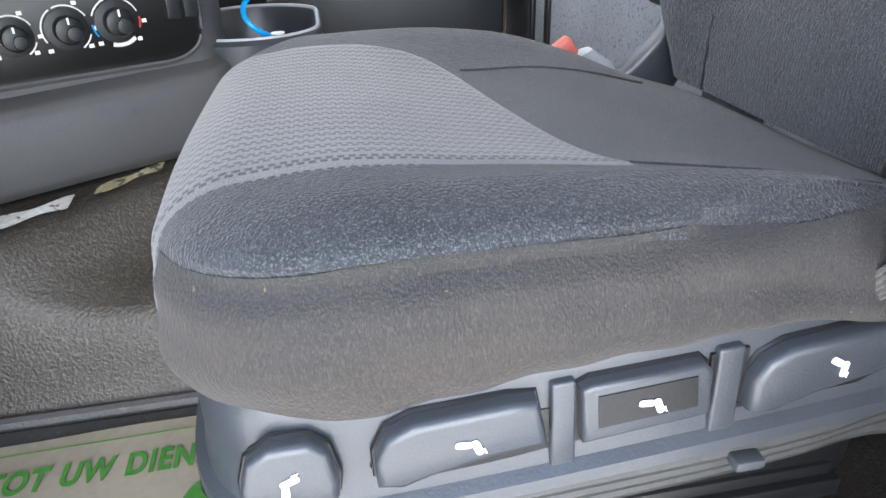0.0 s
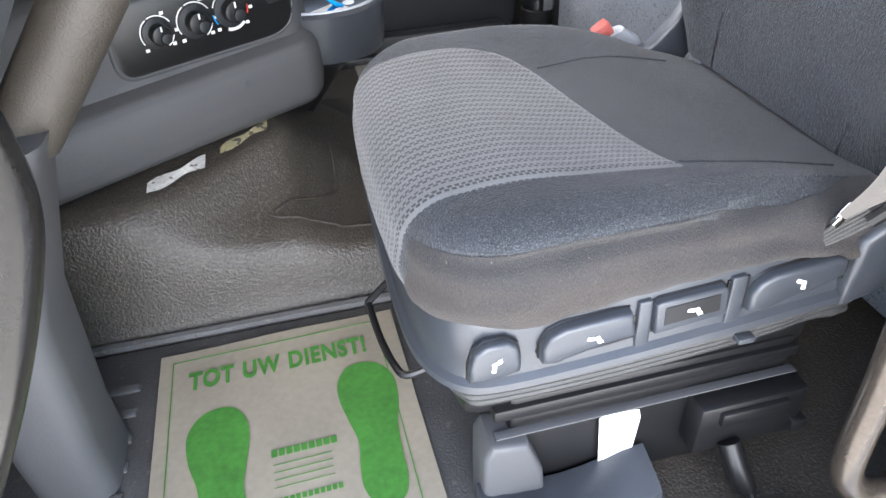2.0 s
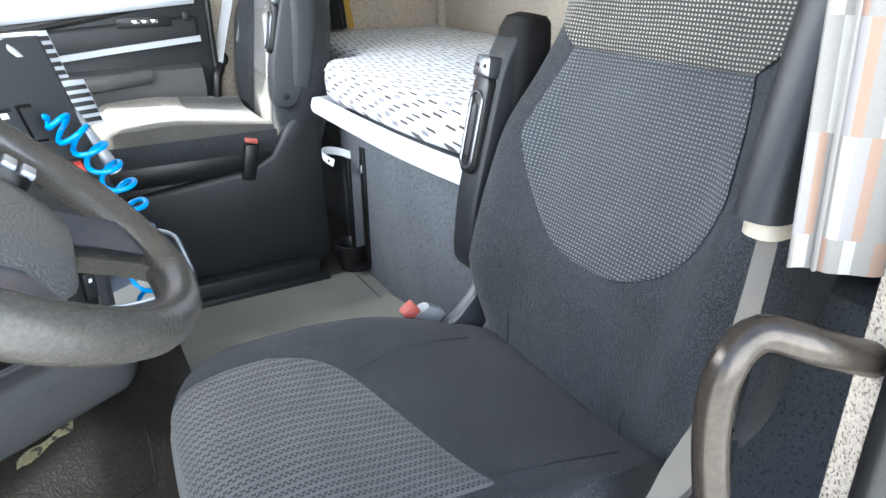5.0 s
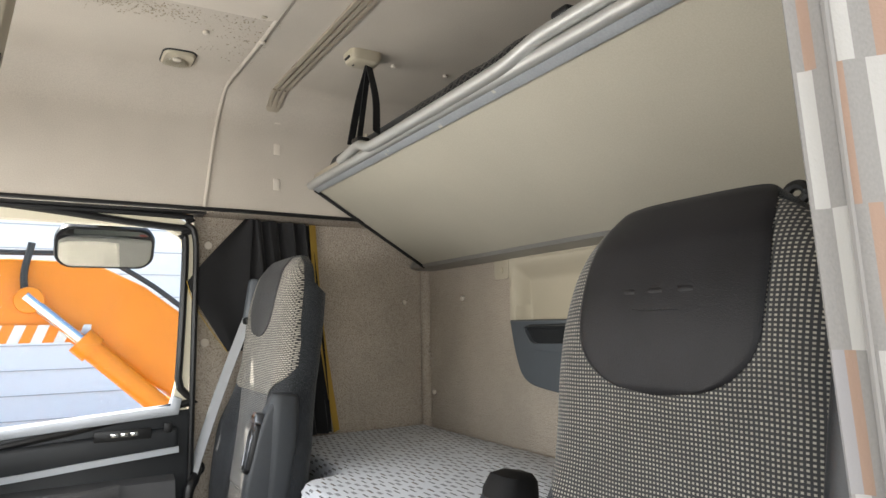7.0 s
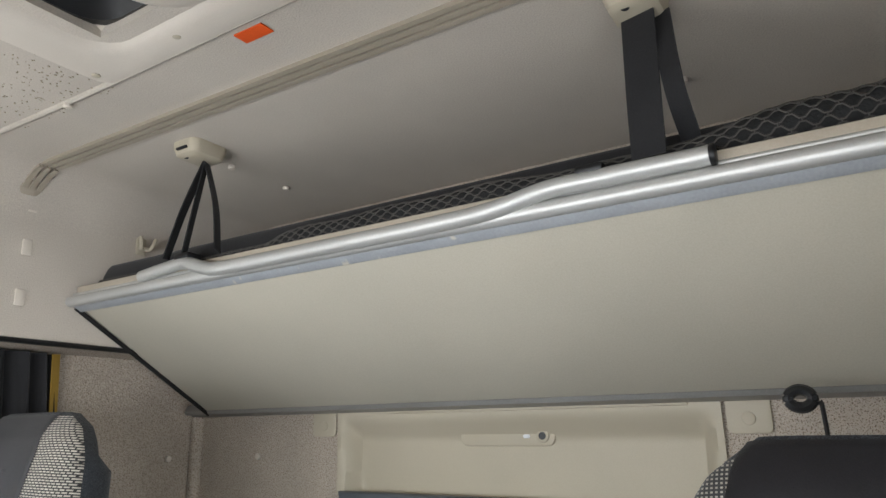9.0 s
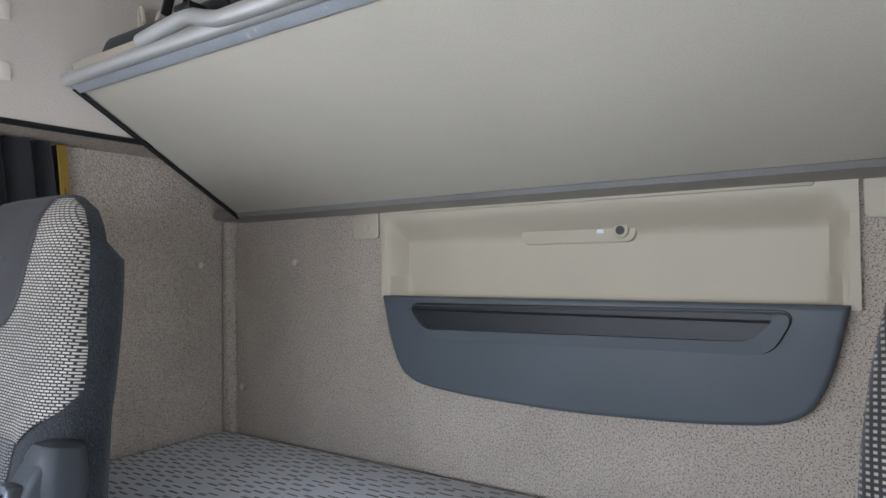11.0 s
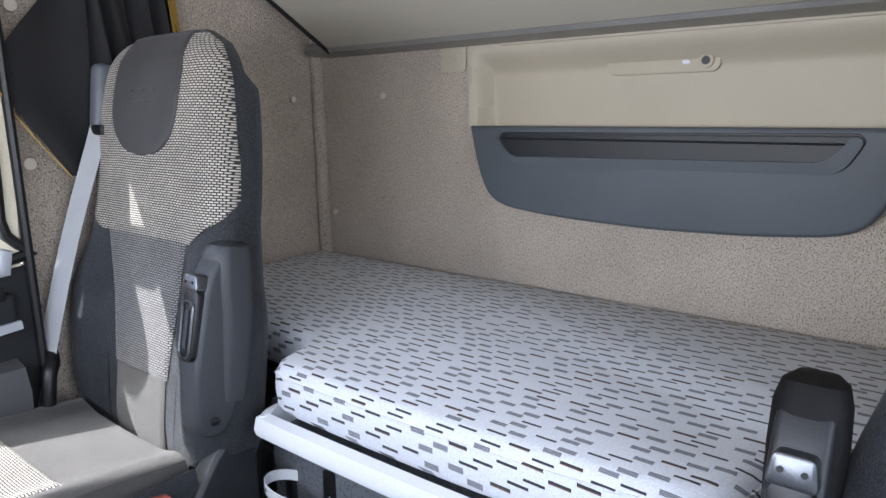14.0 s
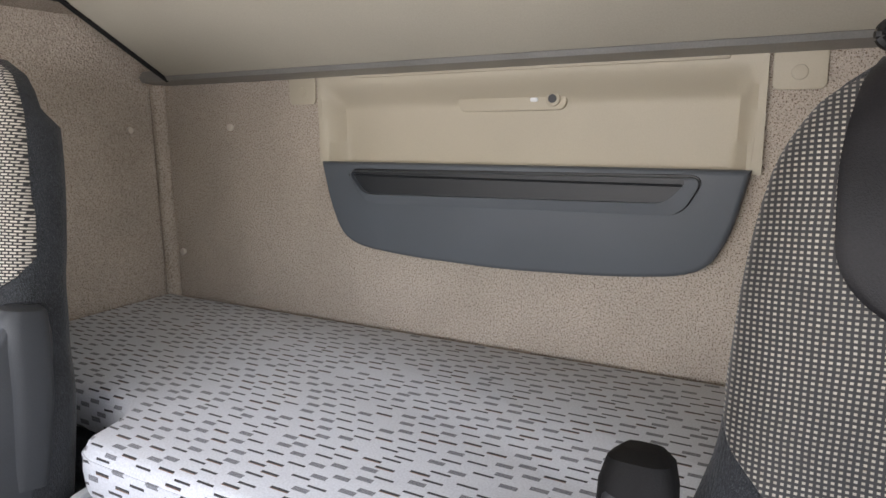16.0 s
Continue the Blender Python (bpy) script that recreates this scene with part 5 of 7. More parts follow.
def driver_seat():
    s = thing("driver_seat", (0.9, 0.40, 0.0), "dark grey air-suspended driver seat with woven panels and worn cushion", "seat", "cab seats")
    driver_cushion(s)
    seat_back(s, (1.215, 0.398, 0.385), 12.0, M_WEAVE, M_WEAVE_DARK, M_SUEDE, M_CLOTH, tall=0.898, bow=0.032, wide=1.045)
    # control housing round the cushion, rising towards the hinge
    zc = lambda x: 0.309 + 0.073 * (x - 0.70)
    plan = [(0.665, 0.62), (0.660, 0.40), (0.662, 0.27), (0.672, 0.205), (0.698, 0.165), (0.74, 0.152), (0.85, 0.148), (1.0, 0.148), (1.10, 0.150)]
    line = spline([(x, y, zc(x)) for x, y in plan], 6)
    hs = part("control_housing", sweep(line, [(-0.035, 0.042), (-0.014, 0.047), (-0.005, 0.044), (0.0, 0.035), (0.0, -0.010), (0.003, -0.028), (0.010, -0.033), (0.011, -0.041), (0.004, -0.046), (-0.035, -0.046)]), M_CONTROL, s, "dark plastic control housing")
    rear = [(1.103, 0.292), (1.103, 0.378), (1.135, 0.40), (1.165, 0.43), (1.19, 0.47), (1.22, 0.475), (1.225, 0.43), (1.20, 0.375), (1.165, 0.325), (1.135, 0.300)]
    part("hinge_cover", prism(rear, 0.135, 0.175, "y", 0.008, 3), M_CONTROL, s, "dark plastic hinge cover")
    part("hinge_cover", prism(rear, 0.635, 0.665, "y", 0.008, 3), M_CONTROL, s, "dark plastic hinge cover")

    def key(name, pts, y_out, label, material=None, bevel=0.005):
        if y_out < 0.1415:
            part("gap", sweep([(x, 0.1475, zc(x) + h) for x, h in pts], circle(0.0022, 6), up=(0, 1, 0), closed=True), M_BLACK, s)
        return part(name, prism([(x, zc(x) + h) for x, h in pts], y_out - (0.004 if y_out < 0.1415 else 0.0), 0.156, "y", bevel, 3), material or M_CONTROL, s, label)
    # flat black plate put in for the shade of the pocket under the levers
    key("lever_pocket_shade", [(0.775, -0.020), (0.768, -0.004), (0.775, 0.012), (0.86, 0.012), (1.06, 0.004), (1.085, -0.012), (1.07, -0.020)], 0.1465, "flat black plate for the shaded finger pocket", M_BLACK, 0.001)
    rb = key("round_button", [(0.698, -0.014), (0.699, 0.006), (0.704, 0.023), (0.716, 0.030), (0.737, 0.029), (0.747, 0.020), (0.751, -0.002), (0.750, -0.014), (0.725, -0.017)], 0.141, "rounded adjuster button")
    l1 = key("front_lever", [(0.771, -0.010), (0.771, 0.009), (0.778, 0.023), (0.792, 0.029), (0.845, 0.029), (0.861, 0.027), (0.868, -0.004), (0.835, -0.005), (0.80, -0.010), (0.785, -0.014)], 0.138, "pull lever")
    mb = key("middle_button", [(0.889, -0.012), (0.886, 0.027), (0.892, 0.029), (0.958, 0.028), (0.963, 0.022), (0.966, -0.010)], 0.141, "square rocker button", bevel=0.003)
    part("button_dish", prism([(x, zc(x) + h) for x, h in ((0.897, -0.001), (0.895, 0.022), (0.953, 0.022), (0.956, 0.0))], 0.1362, 0.1376, "y"), M_BLACK, mb)
    l2 = key("rear_lever", [(0.990, -0.014), (0.989, 0.008), (0.996, 0.020), (1.01, 0.027), (1.08, 0.029), (1.091, 0.022), (1.092, 0.004), (1.07, -0.004), (1.03, -0.010), (1.005, -0.017)], 0.138, "pull lever")
    for x0, x1 in ((0.872, 0.884), (0.970, 0.984)):
        key("divider", [(x0, -0.03), (x0 - 0.002, 0.0315), (x1, 0.0315), (x1 + 0.003, -0.03)], 0.142, "", bevel=0.002)
    for x0 in (0.885, 0.9675, 0.9865, 1.1005):
        key("gap", [(x0, -0.012), (x0 - 0.002, 0.027), (x0 + 0.0025, 0.027), (x0 + 0.004, -0.012)], 0.1455, "", M_BLACK, 0.0)
    # printed symbols: a small seat with an arrow
    for key_part, x, h, y, turn in ((rb, 0.724, 0.005, 0.1366, 90), (l1, 0.823, 0.009, 0.1336, 0), (mb, 0.928, 0.009, 0.1358, 0), (l2, 1.041, 0.010, 0.1336, -25)):
        m = pose(x, y, zc(x) + h, 90, 0, 0) @ pose(0, 0, 0, 0, 0, turn - 6)
        part("symbol", turned(join(prism([(a - 0.0045, b + 0.0012) for a, b in rounded(0.009, 0.0042, 0.0015)], 0, 0.0006, "z"),
                                   turned(prism(rounded(0.0042, 0.011, 0.002), 0, 0.0006, "z"), pose(0.0035, -0.001, 0, 0, 0, 28)),
                                   prism([(0.006, -0.004), (0.0095, -0.0055), (0.0075, -0.0015)], 0, 0.0006, "z")), m), M_PAPER, key_part, "white printed symbol")
    part("clip", box(0.992, 1.012, 0.137, 0.15, 0.265, 0.273, 0.002), M_ARM, s, "small grey clip")
    # bellows
    for k in range(3):
        g = 0.010 + 0.009 * k
        folds = [(0.668 + g, 0.60), (0.664 + g, 0.40), (0.668 + g, 0.25), (0.690 + g * 0.8, 0.18 + g * 0.6), (0.74, 0.158 + g), (0.9, 0.150 + g), (1.10, 0.155 + g), (1.17, 0.22), (1.17, 0.58), (1.05, 0.64), (0.75, 0.64)]
        part("bellows_fold", sweep(spline([(x, y, zc(x) - 0.060 - 0.019 * k) for x, y in folds], 5, closed=True), [(0.011 * math.cos(a), 0.0088 * math.sin(a)) for a in [2 * math.pi * j / 10 for j in range(10)]], closed=True), M_BELLOWS, s, "rubber bellows fold")
    part("bellows_core", box(0.70, 1.14, 0.19, 0.61, 0.17, 0.315, 0.02), M_BLACK, s)
    # pedestal
    part("pedestal", join(box(0.755, 1.12, 0.185, 0.62, 0.0, 0.20, 0.008), box(0.735, 1.12, 0.178, 0.60, 0.172, 0.19, 0.003)), M_BLACK, s, "black steel pedestal")
    part("slide_rail", box(0.735, 1.12, 0.170, 0.182, 0.151, 0.1535, 0.0008), M_GREY, s, "worn steel slide rail edge")
    part("front_foot", prism([(0.715, 0.0), (0.718, 0.13), (0.728, 0.150), (0.772, 0.142), (0.792, 0.085), (0.80, 0.0)], 0.160, 0.22, "y", 0.008, 3), M_GREY, s, "grey plastic foot cover")
    part("foot_cover", loft([[(0.712 + 0.22 * k / 8, 0.085 + 0.05 * abs(k / 8 - 0.5), 0.0), (0.712 + 0.22 * k / 8, 0.095 + 0.05 * abs(k / 8 - 0.5), 0.045), (0.712 + 0.22 * k / 8, 0.13, 0.062 - 0.010 * k / 8), (0.712 + 0.22 * k / 8, 0.178, 0.066 - 0.035 * math.sin(math.pi * min(1, k / 7)) * 0.6), (0.712 + 0.22 * k / 8, 0.18, 0.0)] for k in range(9)]), M_CONTROL, s, "dark curved lower cover")
    part("sticker", plate([(0.866, 0.178, 0.136), (0.872, 0.178, 0.142), (0.918, 0.179, 0.136), (0.921, 0.178, 0.122), (0.915, 0.176, 0.048), (0.880, 0.174, 0.040), (0.879, 0.174, 0.032), (0.872, 0.174, 0.035)], 0.001), M_PAPER, s, "torn white paper sticker")
    md = part("control_module", join(box(0.985, 1.13, 0.150, 0.186, 0.058, 0.142, 0.006), box(1.01, 1.10, 0.143, 0.16, 0.112, 0.134, 0.003), box(1.115, 1.135, 0.14, 0.16, 0.07, 0.09, 0.003)), M_BLACK, s, "black seat control module")
    part("plug", join(tube([(1.03, 0.145, 0.078), (1.035, 0.125, 0.05), (1.045, 0.11, 0.022)], 0.014, 10), tube([(1.045, 0.11, 0.03), (1.045, 0.095, 0.012), (1.02, 0.08, 0.007), (0.955, 0.055, 0.007)], 0.006, 8)), M_BLACK, md, "black cable plug")
    # bail handle in front
    part("bail_handle", tube([(0.70, 0.47, 0.20), (0.632, 0.437, 0.166), (0.628, 0.425, 0.162), (0.632, 0.35, 0.172), (0.640, 0.285, 0.188), (0.652, 0.262, 0.190), (0.69, 0.26, 0.20)], 0.005, 8, per=4), M_BLACK, s, "black wire slide handle")
    arm_rest(s, (1.19, 0.685, 0.49), 1, M_SUEDE)
    # belt stalk with red buckle
    part("belt_stalk", loft([[(x + a * w, y + b * 0.013, z + a * 0.4 * w) for a, b in rounded(2, 2, 0.6, 4)] for x, y, z, w in ((1.16, 0.70, 0.26, 0.030), (1.125, 0.692, 0.34, 0.032), (1.10, 0.684, 0.385, 0.028), (1.078, 0.674, 0.410, 0.018))]), M_SILVER, s, "pale belt stalk")
    part("belt_buckle", turned(box(-0.014, 0.014, -0.011, 0.011, -0.012, 0.012, 0.004), pose(1.058, 0.666, 0.418, 0, -35, 0)), M_BUCKLE, s, "faded red belt release button")
    return s


def arm_rest(s, foot, side, pad_mat, size=1.0):
    """Folded-up armrest beside a seat back: slim beam with a rounded padded end, and a grip set into its edge."""
    fx, y, z = foot
    m = Matrix.Translation((fx, y, z)) @ Matrix.Rotation(radians(12), 4, "Y") @ Matrix.Diagonal((1, 1, size, 1))
    w = 0.029
    body = fillet([(-0.020, -0.03), (0.045, -0.03), (0.072, 0.10), (0.070, 0.34), (0.050, 0.405), (0.0, 0.405), (-0.030, 0.33), (-0.036, 0.10)], 0.045, 5)
    part("arm_beam", turned(prism(body, -w, w, "y", 0.010, 3), m), M_DARK if pad_mat is M_SUEDE else M_ARM, s, "slim armrest body")
    part("arm_pad", turned(loft([[(cx + x * f, yy * f, h) for x, yy in rounded(0.082, 0.078, 0.026, 5)] for cx, f, h in ((0.052, 0.80, 0.05), (0.050, 0.90, 0.12), (0.040, 0.95, 0.24), (0.028, 0.98, 0.33), (0.022, 0.94, 0.378), (0.024, 0.80, 0.40), (0.03, 0.5, 0.409))]), m), M_ARMPAD if pad_mat is M_SUEDE else pad_mat, s, "padded armrest end")
    gr = part("arm_grip", turned(prism([(yy, h + 0.225) for yy, h in rounded(0.046, 0.165, 0.018)], -0.045, -0.02, "x", 0.005), m), M_BLACK, s, "black adjuster grip")
    ring = [(-0.0462, yy, h + 0.215) for yy, h in rounded(0.032, 0.125, 0.014)]
    part("grip_frame", turned(sweep(ring, circle(0.0028, 6), up=(1, 0, 0), closed=True), m), M_GUN, gr, "glossy dark grip frame")
    part("grip_groove", turned(prism([(yy, h + 0.215) for yy, h in rounded(0.012, 0.085, 0.005)], -0.0475, -0.044, "x"), m), M_GUN, gr)
    part("grip_bracket", turned(prism(fillet([(-0.025, 0.300), (0.025, 0.300), (0.020, 0.335), (-0.020, 0.335)], 0.008), -0.049, -0.02, "x", 0.004), m), M_GUN, s, "gunmetal bracket")
    for d in (-0.011, 0.011):
        part("bracket_screw", turned(disc((-0.049, d, 0.318), (-1, 0, 0), 0.0034, 0.002, 10), m), M_BLACK, s)
    part("pivot_cap", turned(disc((0.012, -side * w, 0.01), (0, -side, 0), 0.010, 0.003, 16, 0.001), m), M_BLACK, s)


driver_seat()


def passenger_seat():
    yc = 1.90
    s = thing("passenger_seat", (0.88, yc, 0.06), "grey woven passenger seat on a dark box base, partly sunlit", "seat", "cab seats")
    body, top = cushion(s, 0.66, 1.12, yc, 0.245, 0.555, M_WEAVE_LINE, M_SEATGREY, drop=0.085, tilt=0.05)
    part("front_panel", grid(30, 30, lambda p, q: Vector((lerp(0.668, 0.93, q), yc + lerp(-0.19, 0.19, p), top(lerp(0.668, 0.93, q), yc + lerp(-0.19, 0.19, p)) + lerp(-0.004, 0.004, math.sqrt(max(0.0, min(1, min(p, 1 - p) / 0.03, min(q, 1 - q) / 0.03)))))), lambda p, q: (p * 0.38, q * 0.26)), M_WEAVE_LINE, s, "woven front panel")
    seat_back(s, (1.205, yc + 0.012, 0.445), 7.5, M_WEAVE_LINE, M_WEAVE_LINE_DARK, M_SUEDE_GREY, M_CLOTH, straight=True, wide=1.14)
    part("cushion_side", solid(grid(30, 6, lambda p, q: Vector((lerp(0.64, 1.12, p), yc - 0.252 - 0.006 * math.sin(math.pi * q) + 0.02 * max(0.0, 0.12 - p) / 0.12, lerp(0.458, 0.52, q)))), 0.004), M_CLOTH, s, "dark cushion side")
    # box base with raised rear corner
    side = [(0.63, 0.06), (1.17, 0.06), (1.215, 0.11), (1.215, 0.52), (1.20, 0.57), (1.165, 0.57), (1.13, 0.53), (1.08, 0.45), (1.02, 0.415), (0.65, 0.375)]
    part("base_side", prism([(lerp(x, x + 0.03, max(0.0, min(1.0, (x - 1.0) / 0.2))), z) for x, z in side], 1.625, 1.672, "y", 0.012, 3), M_DARK, s, "dark moulded base side")
    part("base_core", join(box(0.65, 1.20, 1.672, 2.12, 0.06, 0.45, 0.02), box(0.64, 1.10, 1.64, 2.13, 0.40, 0.475, 0.02)), M_BLACK, s)
    part("base_plinth", join(box(0.62, 1.19, 1.565, 1.62, 0.05, 0.125, 0.01), box(0.62, 1.21, 1.54, 1.60, 0.05, 0.085, 0.008)), M_DARK, s, "stepped plinth edge")
    arm_rest(s, (1.135, 1.640, 0.608), 1, M_ARM, 0.82)
    part("belt_stalk", turned(box(-0.02, 0.02, -0.014, 0.014, -0.075, 0.03, 0.008), pose(1.035, 1.63, 0.462, 0, 12, 0)), M_BLACK, s, "black belt stalk")
    part("belt_buckle", turned(box(-0.017, 0.017, -0.011, 0.011, 0.0, 0.012, 0.003), pose(1.04, 1.63, 0.494, 0, 12, 0)), M_BUCKLE, s, "pinkish red belt release button")
    return s


passenger_seat()


def seat_belt_passenger():
    b = thing("seat_belt", (1.2, 2.11, 1.1), "pale seat belt hanging from a grey loop beside the passenger seat", "seat belt", "seat belts")
    part("loop_cover", turned(box(-0.028, 0.028, -0.022, 0.022, -0.075, 0.072, 0.014, 3), pose(1.262, 2.125, 1.20, 0, 8, 0)), M_BLUEGREY, b, "grey belt guide cover")
    part("guide", turned(box(-0.012, 0.012, -0.03, 0.03, -0.012, 0.012, 0.006), pose(1.235, 2.112, 1.13)), M_BLACK, b)
    part("webbing", strap([(1.235, 2.112, 1.135), (1.155, 2.135, 0.90), (1.085, 2.145, 0.67), (1.04, 2.15, 0.50)], 0.041, 0.002, up=(0.6, -0.8, 0)), M_SILVERBELT, b, "pale belt webbing")
    part("tongue", box(1.025, 1.06, 2.138, 2.163, 0.49, 0.505, 0.003), M_CHROME, b)
    return b


M_SILVERBELT = mat("pale_belt_webbing", (0.27, 0.275, 0.285), 0.55, var=0.1, scale=20, fine=700, bump=0.4)
seat_belt_passenger()

# grab handle beside the passenger seat, on the pillar
gh = thing("grab_bar", (1.06, 2.12, 0.45), "black grab bar on the passenger door pillar", "grab handle", "grab handles")
part("bar", tube([(1.10, 2.20, 0.65), (1.08, 2.13, 0.63), (1.06, 2.11, 0.59), (1.045, 2.11, 0.44), (1.045, 2.11, 0.2)], 0.016, 10), M_BLACK, gh)
part("mount", disc((1.10, 2.21, 0.65), (0, -1, 0), 0.026, 0.014, 16, 0.004), M_BLACK, gh)
part("mount", disc((1.045, 2.128, 0.2), (0, -1, 0), 0.026, 0.014, 16, 0.004), M_BLACK, gh)


# ---- curtains ----
c = thing("curtain", (1.3, 2.2, 1.46), "black tied-back curtain with yellow hem on the passenger side", "curtain", "curtains")


def fold_curtain(path, z0, z1, folds, depth, lean=(0, 0, 0), n=60, wide=0.2):
    P = spline([Vector((*p, 0)) for p in path], 12)

    def f(s, t):
        k = s * (len(P) - 1)
        i = min(int(k), len(P) - 2)
        p = P[i].lerp(P[i + 1], k - i)
        d = (P[i + 1] - P[i]).normalized()
        w = depth * math.sin(2 * math.pi * folds * s + 0.8 * math.sin(3 * t)) + 0.3 * depth * math.sin(2 * math.pi * folds * 2.3 * s + 2 * t)
        q = p + Vector((-d.y, d.x, 0)) * w
        q.z = lerp(z0, z1, t)
        return q + Vector(lean) * (1 - t)
    return solid(grid(n, 16, f, lambda s, t: (s * wide, lerp(z0, z1, t))), 0.002)


part("cloth", fold_curtain([(1.235, 2.17), (1.32, 2.19), (1.42, 2.205), (1.49, 2.225)], 0.72, 1.485, 4.5, 0.014, (0.09, 0.0, 0)), M_BLACKCLOTH, c, "black curtain cloth")
part("tied_corner", solid(grid(16, 16, lambda s, t: Vector((lerp(1.045 + 0.19 * abs(2 * t - 1) ** 1.1 * (1 if t > 0.5 else 0.72), 1.262 - 0.02 * (1 - t), s), lerp(2.155, 2.165, s) - 0.006 * math.sin(5 * s + 3 * t), lerp(1.03, 1.485, t)))), 0.002), M_BLACKCLOTH, c, "corner pulled to the door frame")
part("hem", strap([(1.045, 2.15, 1.265), (1.07, 2.15, 1.19), (1.12, 2.15, 1.11), (1.18, 2.152, 1.03)], 0.012, 0.002, up=(0, 1, 0.4)), M_YELLOW, c, "yellow hem")
part("hem", strap([(1.495, 2.215, 1.485), (1.53, 2.225, 1.13), (1.60, 2.235, 0.72)], 0.035, 0.002, up=(0.8, 0.5, 0)), M_YELLOW, c, "yellow hem")
part("stud", disc((1.045, 2.154, 1.268), (0, -1, 0), 0.007, 0.005, 12, 0.002), M_CHROME, c)

dc = thing("curtain", (1.08, 0.03, 1.2), "cream curtain printed with orange blocks at the driver's door", "curtain", "curtains")
part("cloth", fold_curtain([(1.008, 0.040), (1.022, 0.016), (1.048, 0.006), (1.075, 0.012), (1.10, 0.006)], 0.752, 1.52, 1.3, 0.009, (0.075, 0.0, 0), 40), M_CURTAIN, dc)
part("hem_seam", tube([(1.095, 0.026, 0.752), (1.06, 0.024, 1.1), (1.022, 0.022, 1.51)], 0.002, 6), M_CURTAIN, dc)

# driver's belt: dark sleeve, beige end, webbing down to the seat
db = thing("seat_belt", (1.14, 0.10, 0.75), "driver seat belt running out of a dark padded sleeve", "seat belt", "seat belts")
part("sleeve", loft([[(1.14 + dx + x, 0.10 + dy + y, z) for x, y in rounded(0.065, 0.05, 0.022)] for dx, dy, z in ((0.0, 0.0, 0.765), (0.022, -0.004, 0.9), (0.045, -0.012, 1.05), (0.075, -0.025, 1.25), (0.09, -0.035, 1.36))]), M_DARK, db, "dark padded sleeve")
part("sleeve_end", loft([[(1.137 + x, 0.095 + y, z) for x, y in rounded(0.048, 0.036, 0.016)] for z in (0.75, 0.764)]), M_RAIL, db, "beige sleeve end")
BELT = spline([(1.137, 0.095, 0.75), (1.12, 0.090, 0.66), (1.105, 0.092, 0.58), (1.093, 0.098, 0.53), (1.075, 0.112, 0.47), (1.055, 0.130, 0.425)], 6)
ACROSS = Vector((0.46, -0.77, -0.44)).normalized()
part("webbing", solid(grid(4, 30, lambda p, q: BELT[round(q * (len(BELT) - 1))] + ACROSS * (p - 0.5) * table(q, ((0.0, 0.018), (0.4, 0.024), (0.70, 0.032), (0.88, 0.016), (1.0, 0.007)))), 0.002), M_BELT, db, "beige belt webbing")
part("webbing_back", tube([p + ACROSS * 0.018 + Vector((0.012, 0.008, -0.004)) for p in BELT[14:-1]], 0.007, 8, smooth=False), M_BLACK, db, "black edge behind the webbing")
for k in range(5):
    o = Vector((0.0035, -0.0045, -0.003)) * (k - 2) * 0.55
    part("anchor_rib", tube([Vector((1.056, 0.148, 0.380)) + o * 0.7, Vector((1.066, 0.136, 0.402)) + o, Vector((1.080, 0.122, 0.428)) + o], 0.0017, 6), M_SEATGREY, db, "frayed grey ribbed anchor")
part("tongue", turned(box(-0.03, 0.03, -0.004, 0.004, -0.012, 0.012, 0.003), pose(1.085, 0.075, 0.585, 0, -35, 30)), M_CHROME, db, "chrome belt tongue")
part("tongue_grip", turned(box(-0.03, 0.03, -0.01, 0.01, -0.014, 0.014, 0.006), pose(1.107, 0.08, 0.60, 0, -25, 30)), M_BLACK, db)
part("anchor", turned(box(-0.005, 0.005, -0.003, 0.003, -0.013, 0.013, 0.002), pose(1.058, 0.132, 0.424, 0, 38, 0)), M_CHROME, db, "bright metal anchor tab")
bg = thing("seat_belt", (1.742, 0.48, 1.315), "black belt guide ring on a bar under the upper bunk", "belt guide")
part("ring", sweep(spline([(1.742, 0.48 + 0.017 * math.cos(a), 1.315 + 0.014 * math.sin(a)) for a in [2 * math.pi * k / 12 for k in range(12)]], 3, closed=True), circle(0.009, 8), closed=True), M_BLACK, bg)
part("bar", tube([(1.742, 0.455, 1.31), (1.742, 0.45, 1.27), (1.742, 0.445, 0.9), (1.742, 0.445, 0.70)], 0.004, 6), M_BLACK, bg)

# grab rail in the driver's doorway
gr = thing("grab_rail", (1.12, 0.0, 0.2), "worn steel grab rail in the driver's doorway", "grab handle", "grab handles")
part("rail", tube([(1.12, -0.02, 0.69), (1.06, -0.01, 0.715), (1.03, 0.015, 0.722), (1.002, 0.018, 0.70), (0.999, 0.018, 0.64), (1.012, 0.006, 0.52), (1.015, 0.003, 0.41), (1.019, 0.001, 0.33), (1.022, 0.0, 0.262), (1.032, 0.0, 0.215), (1.055, -0.002, 0.185), (1.085, -0.008, 0.178), (1.12, -0.014, 0.178)], 0.0142, 14, per=5), M_STEEL, gr)
part("foot_plate", box(1.102, 1.125, -0.042, 0.016, 0.148, 0.208, 0.006), M_STEEL, gr)
lk = thing("floor_latch", (1.03, 0.0, 0.02), "black latch with a flat lever on the door sill", "latch")
part("base", box(0.97, 1.10, -0.02, 0.05, 0.008, 0.05, 0.006), M_BLACK, lk)
part("lever", turned(box(-0.012, 0.012, -0.005, 0.005, -0.01, 0.05, 0.004), pose(0.985, 0.01, 0.06, 0, 25, 0)), M_DARK, lk, "flat dark lever")
part("bolt", disc((1.01, 0.01, 0.05), (0.4, 0, 0.6), 0.008, 0.03, 8), M_CHROME, lk)

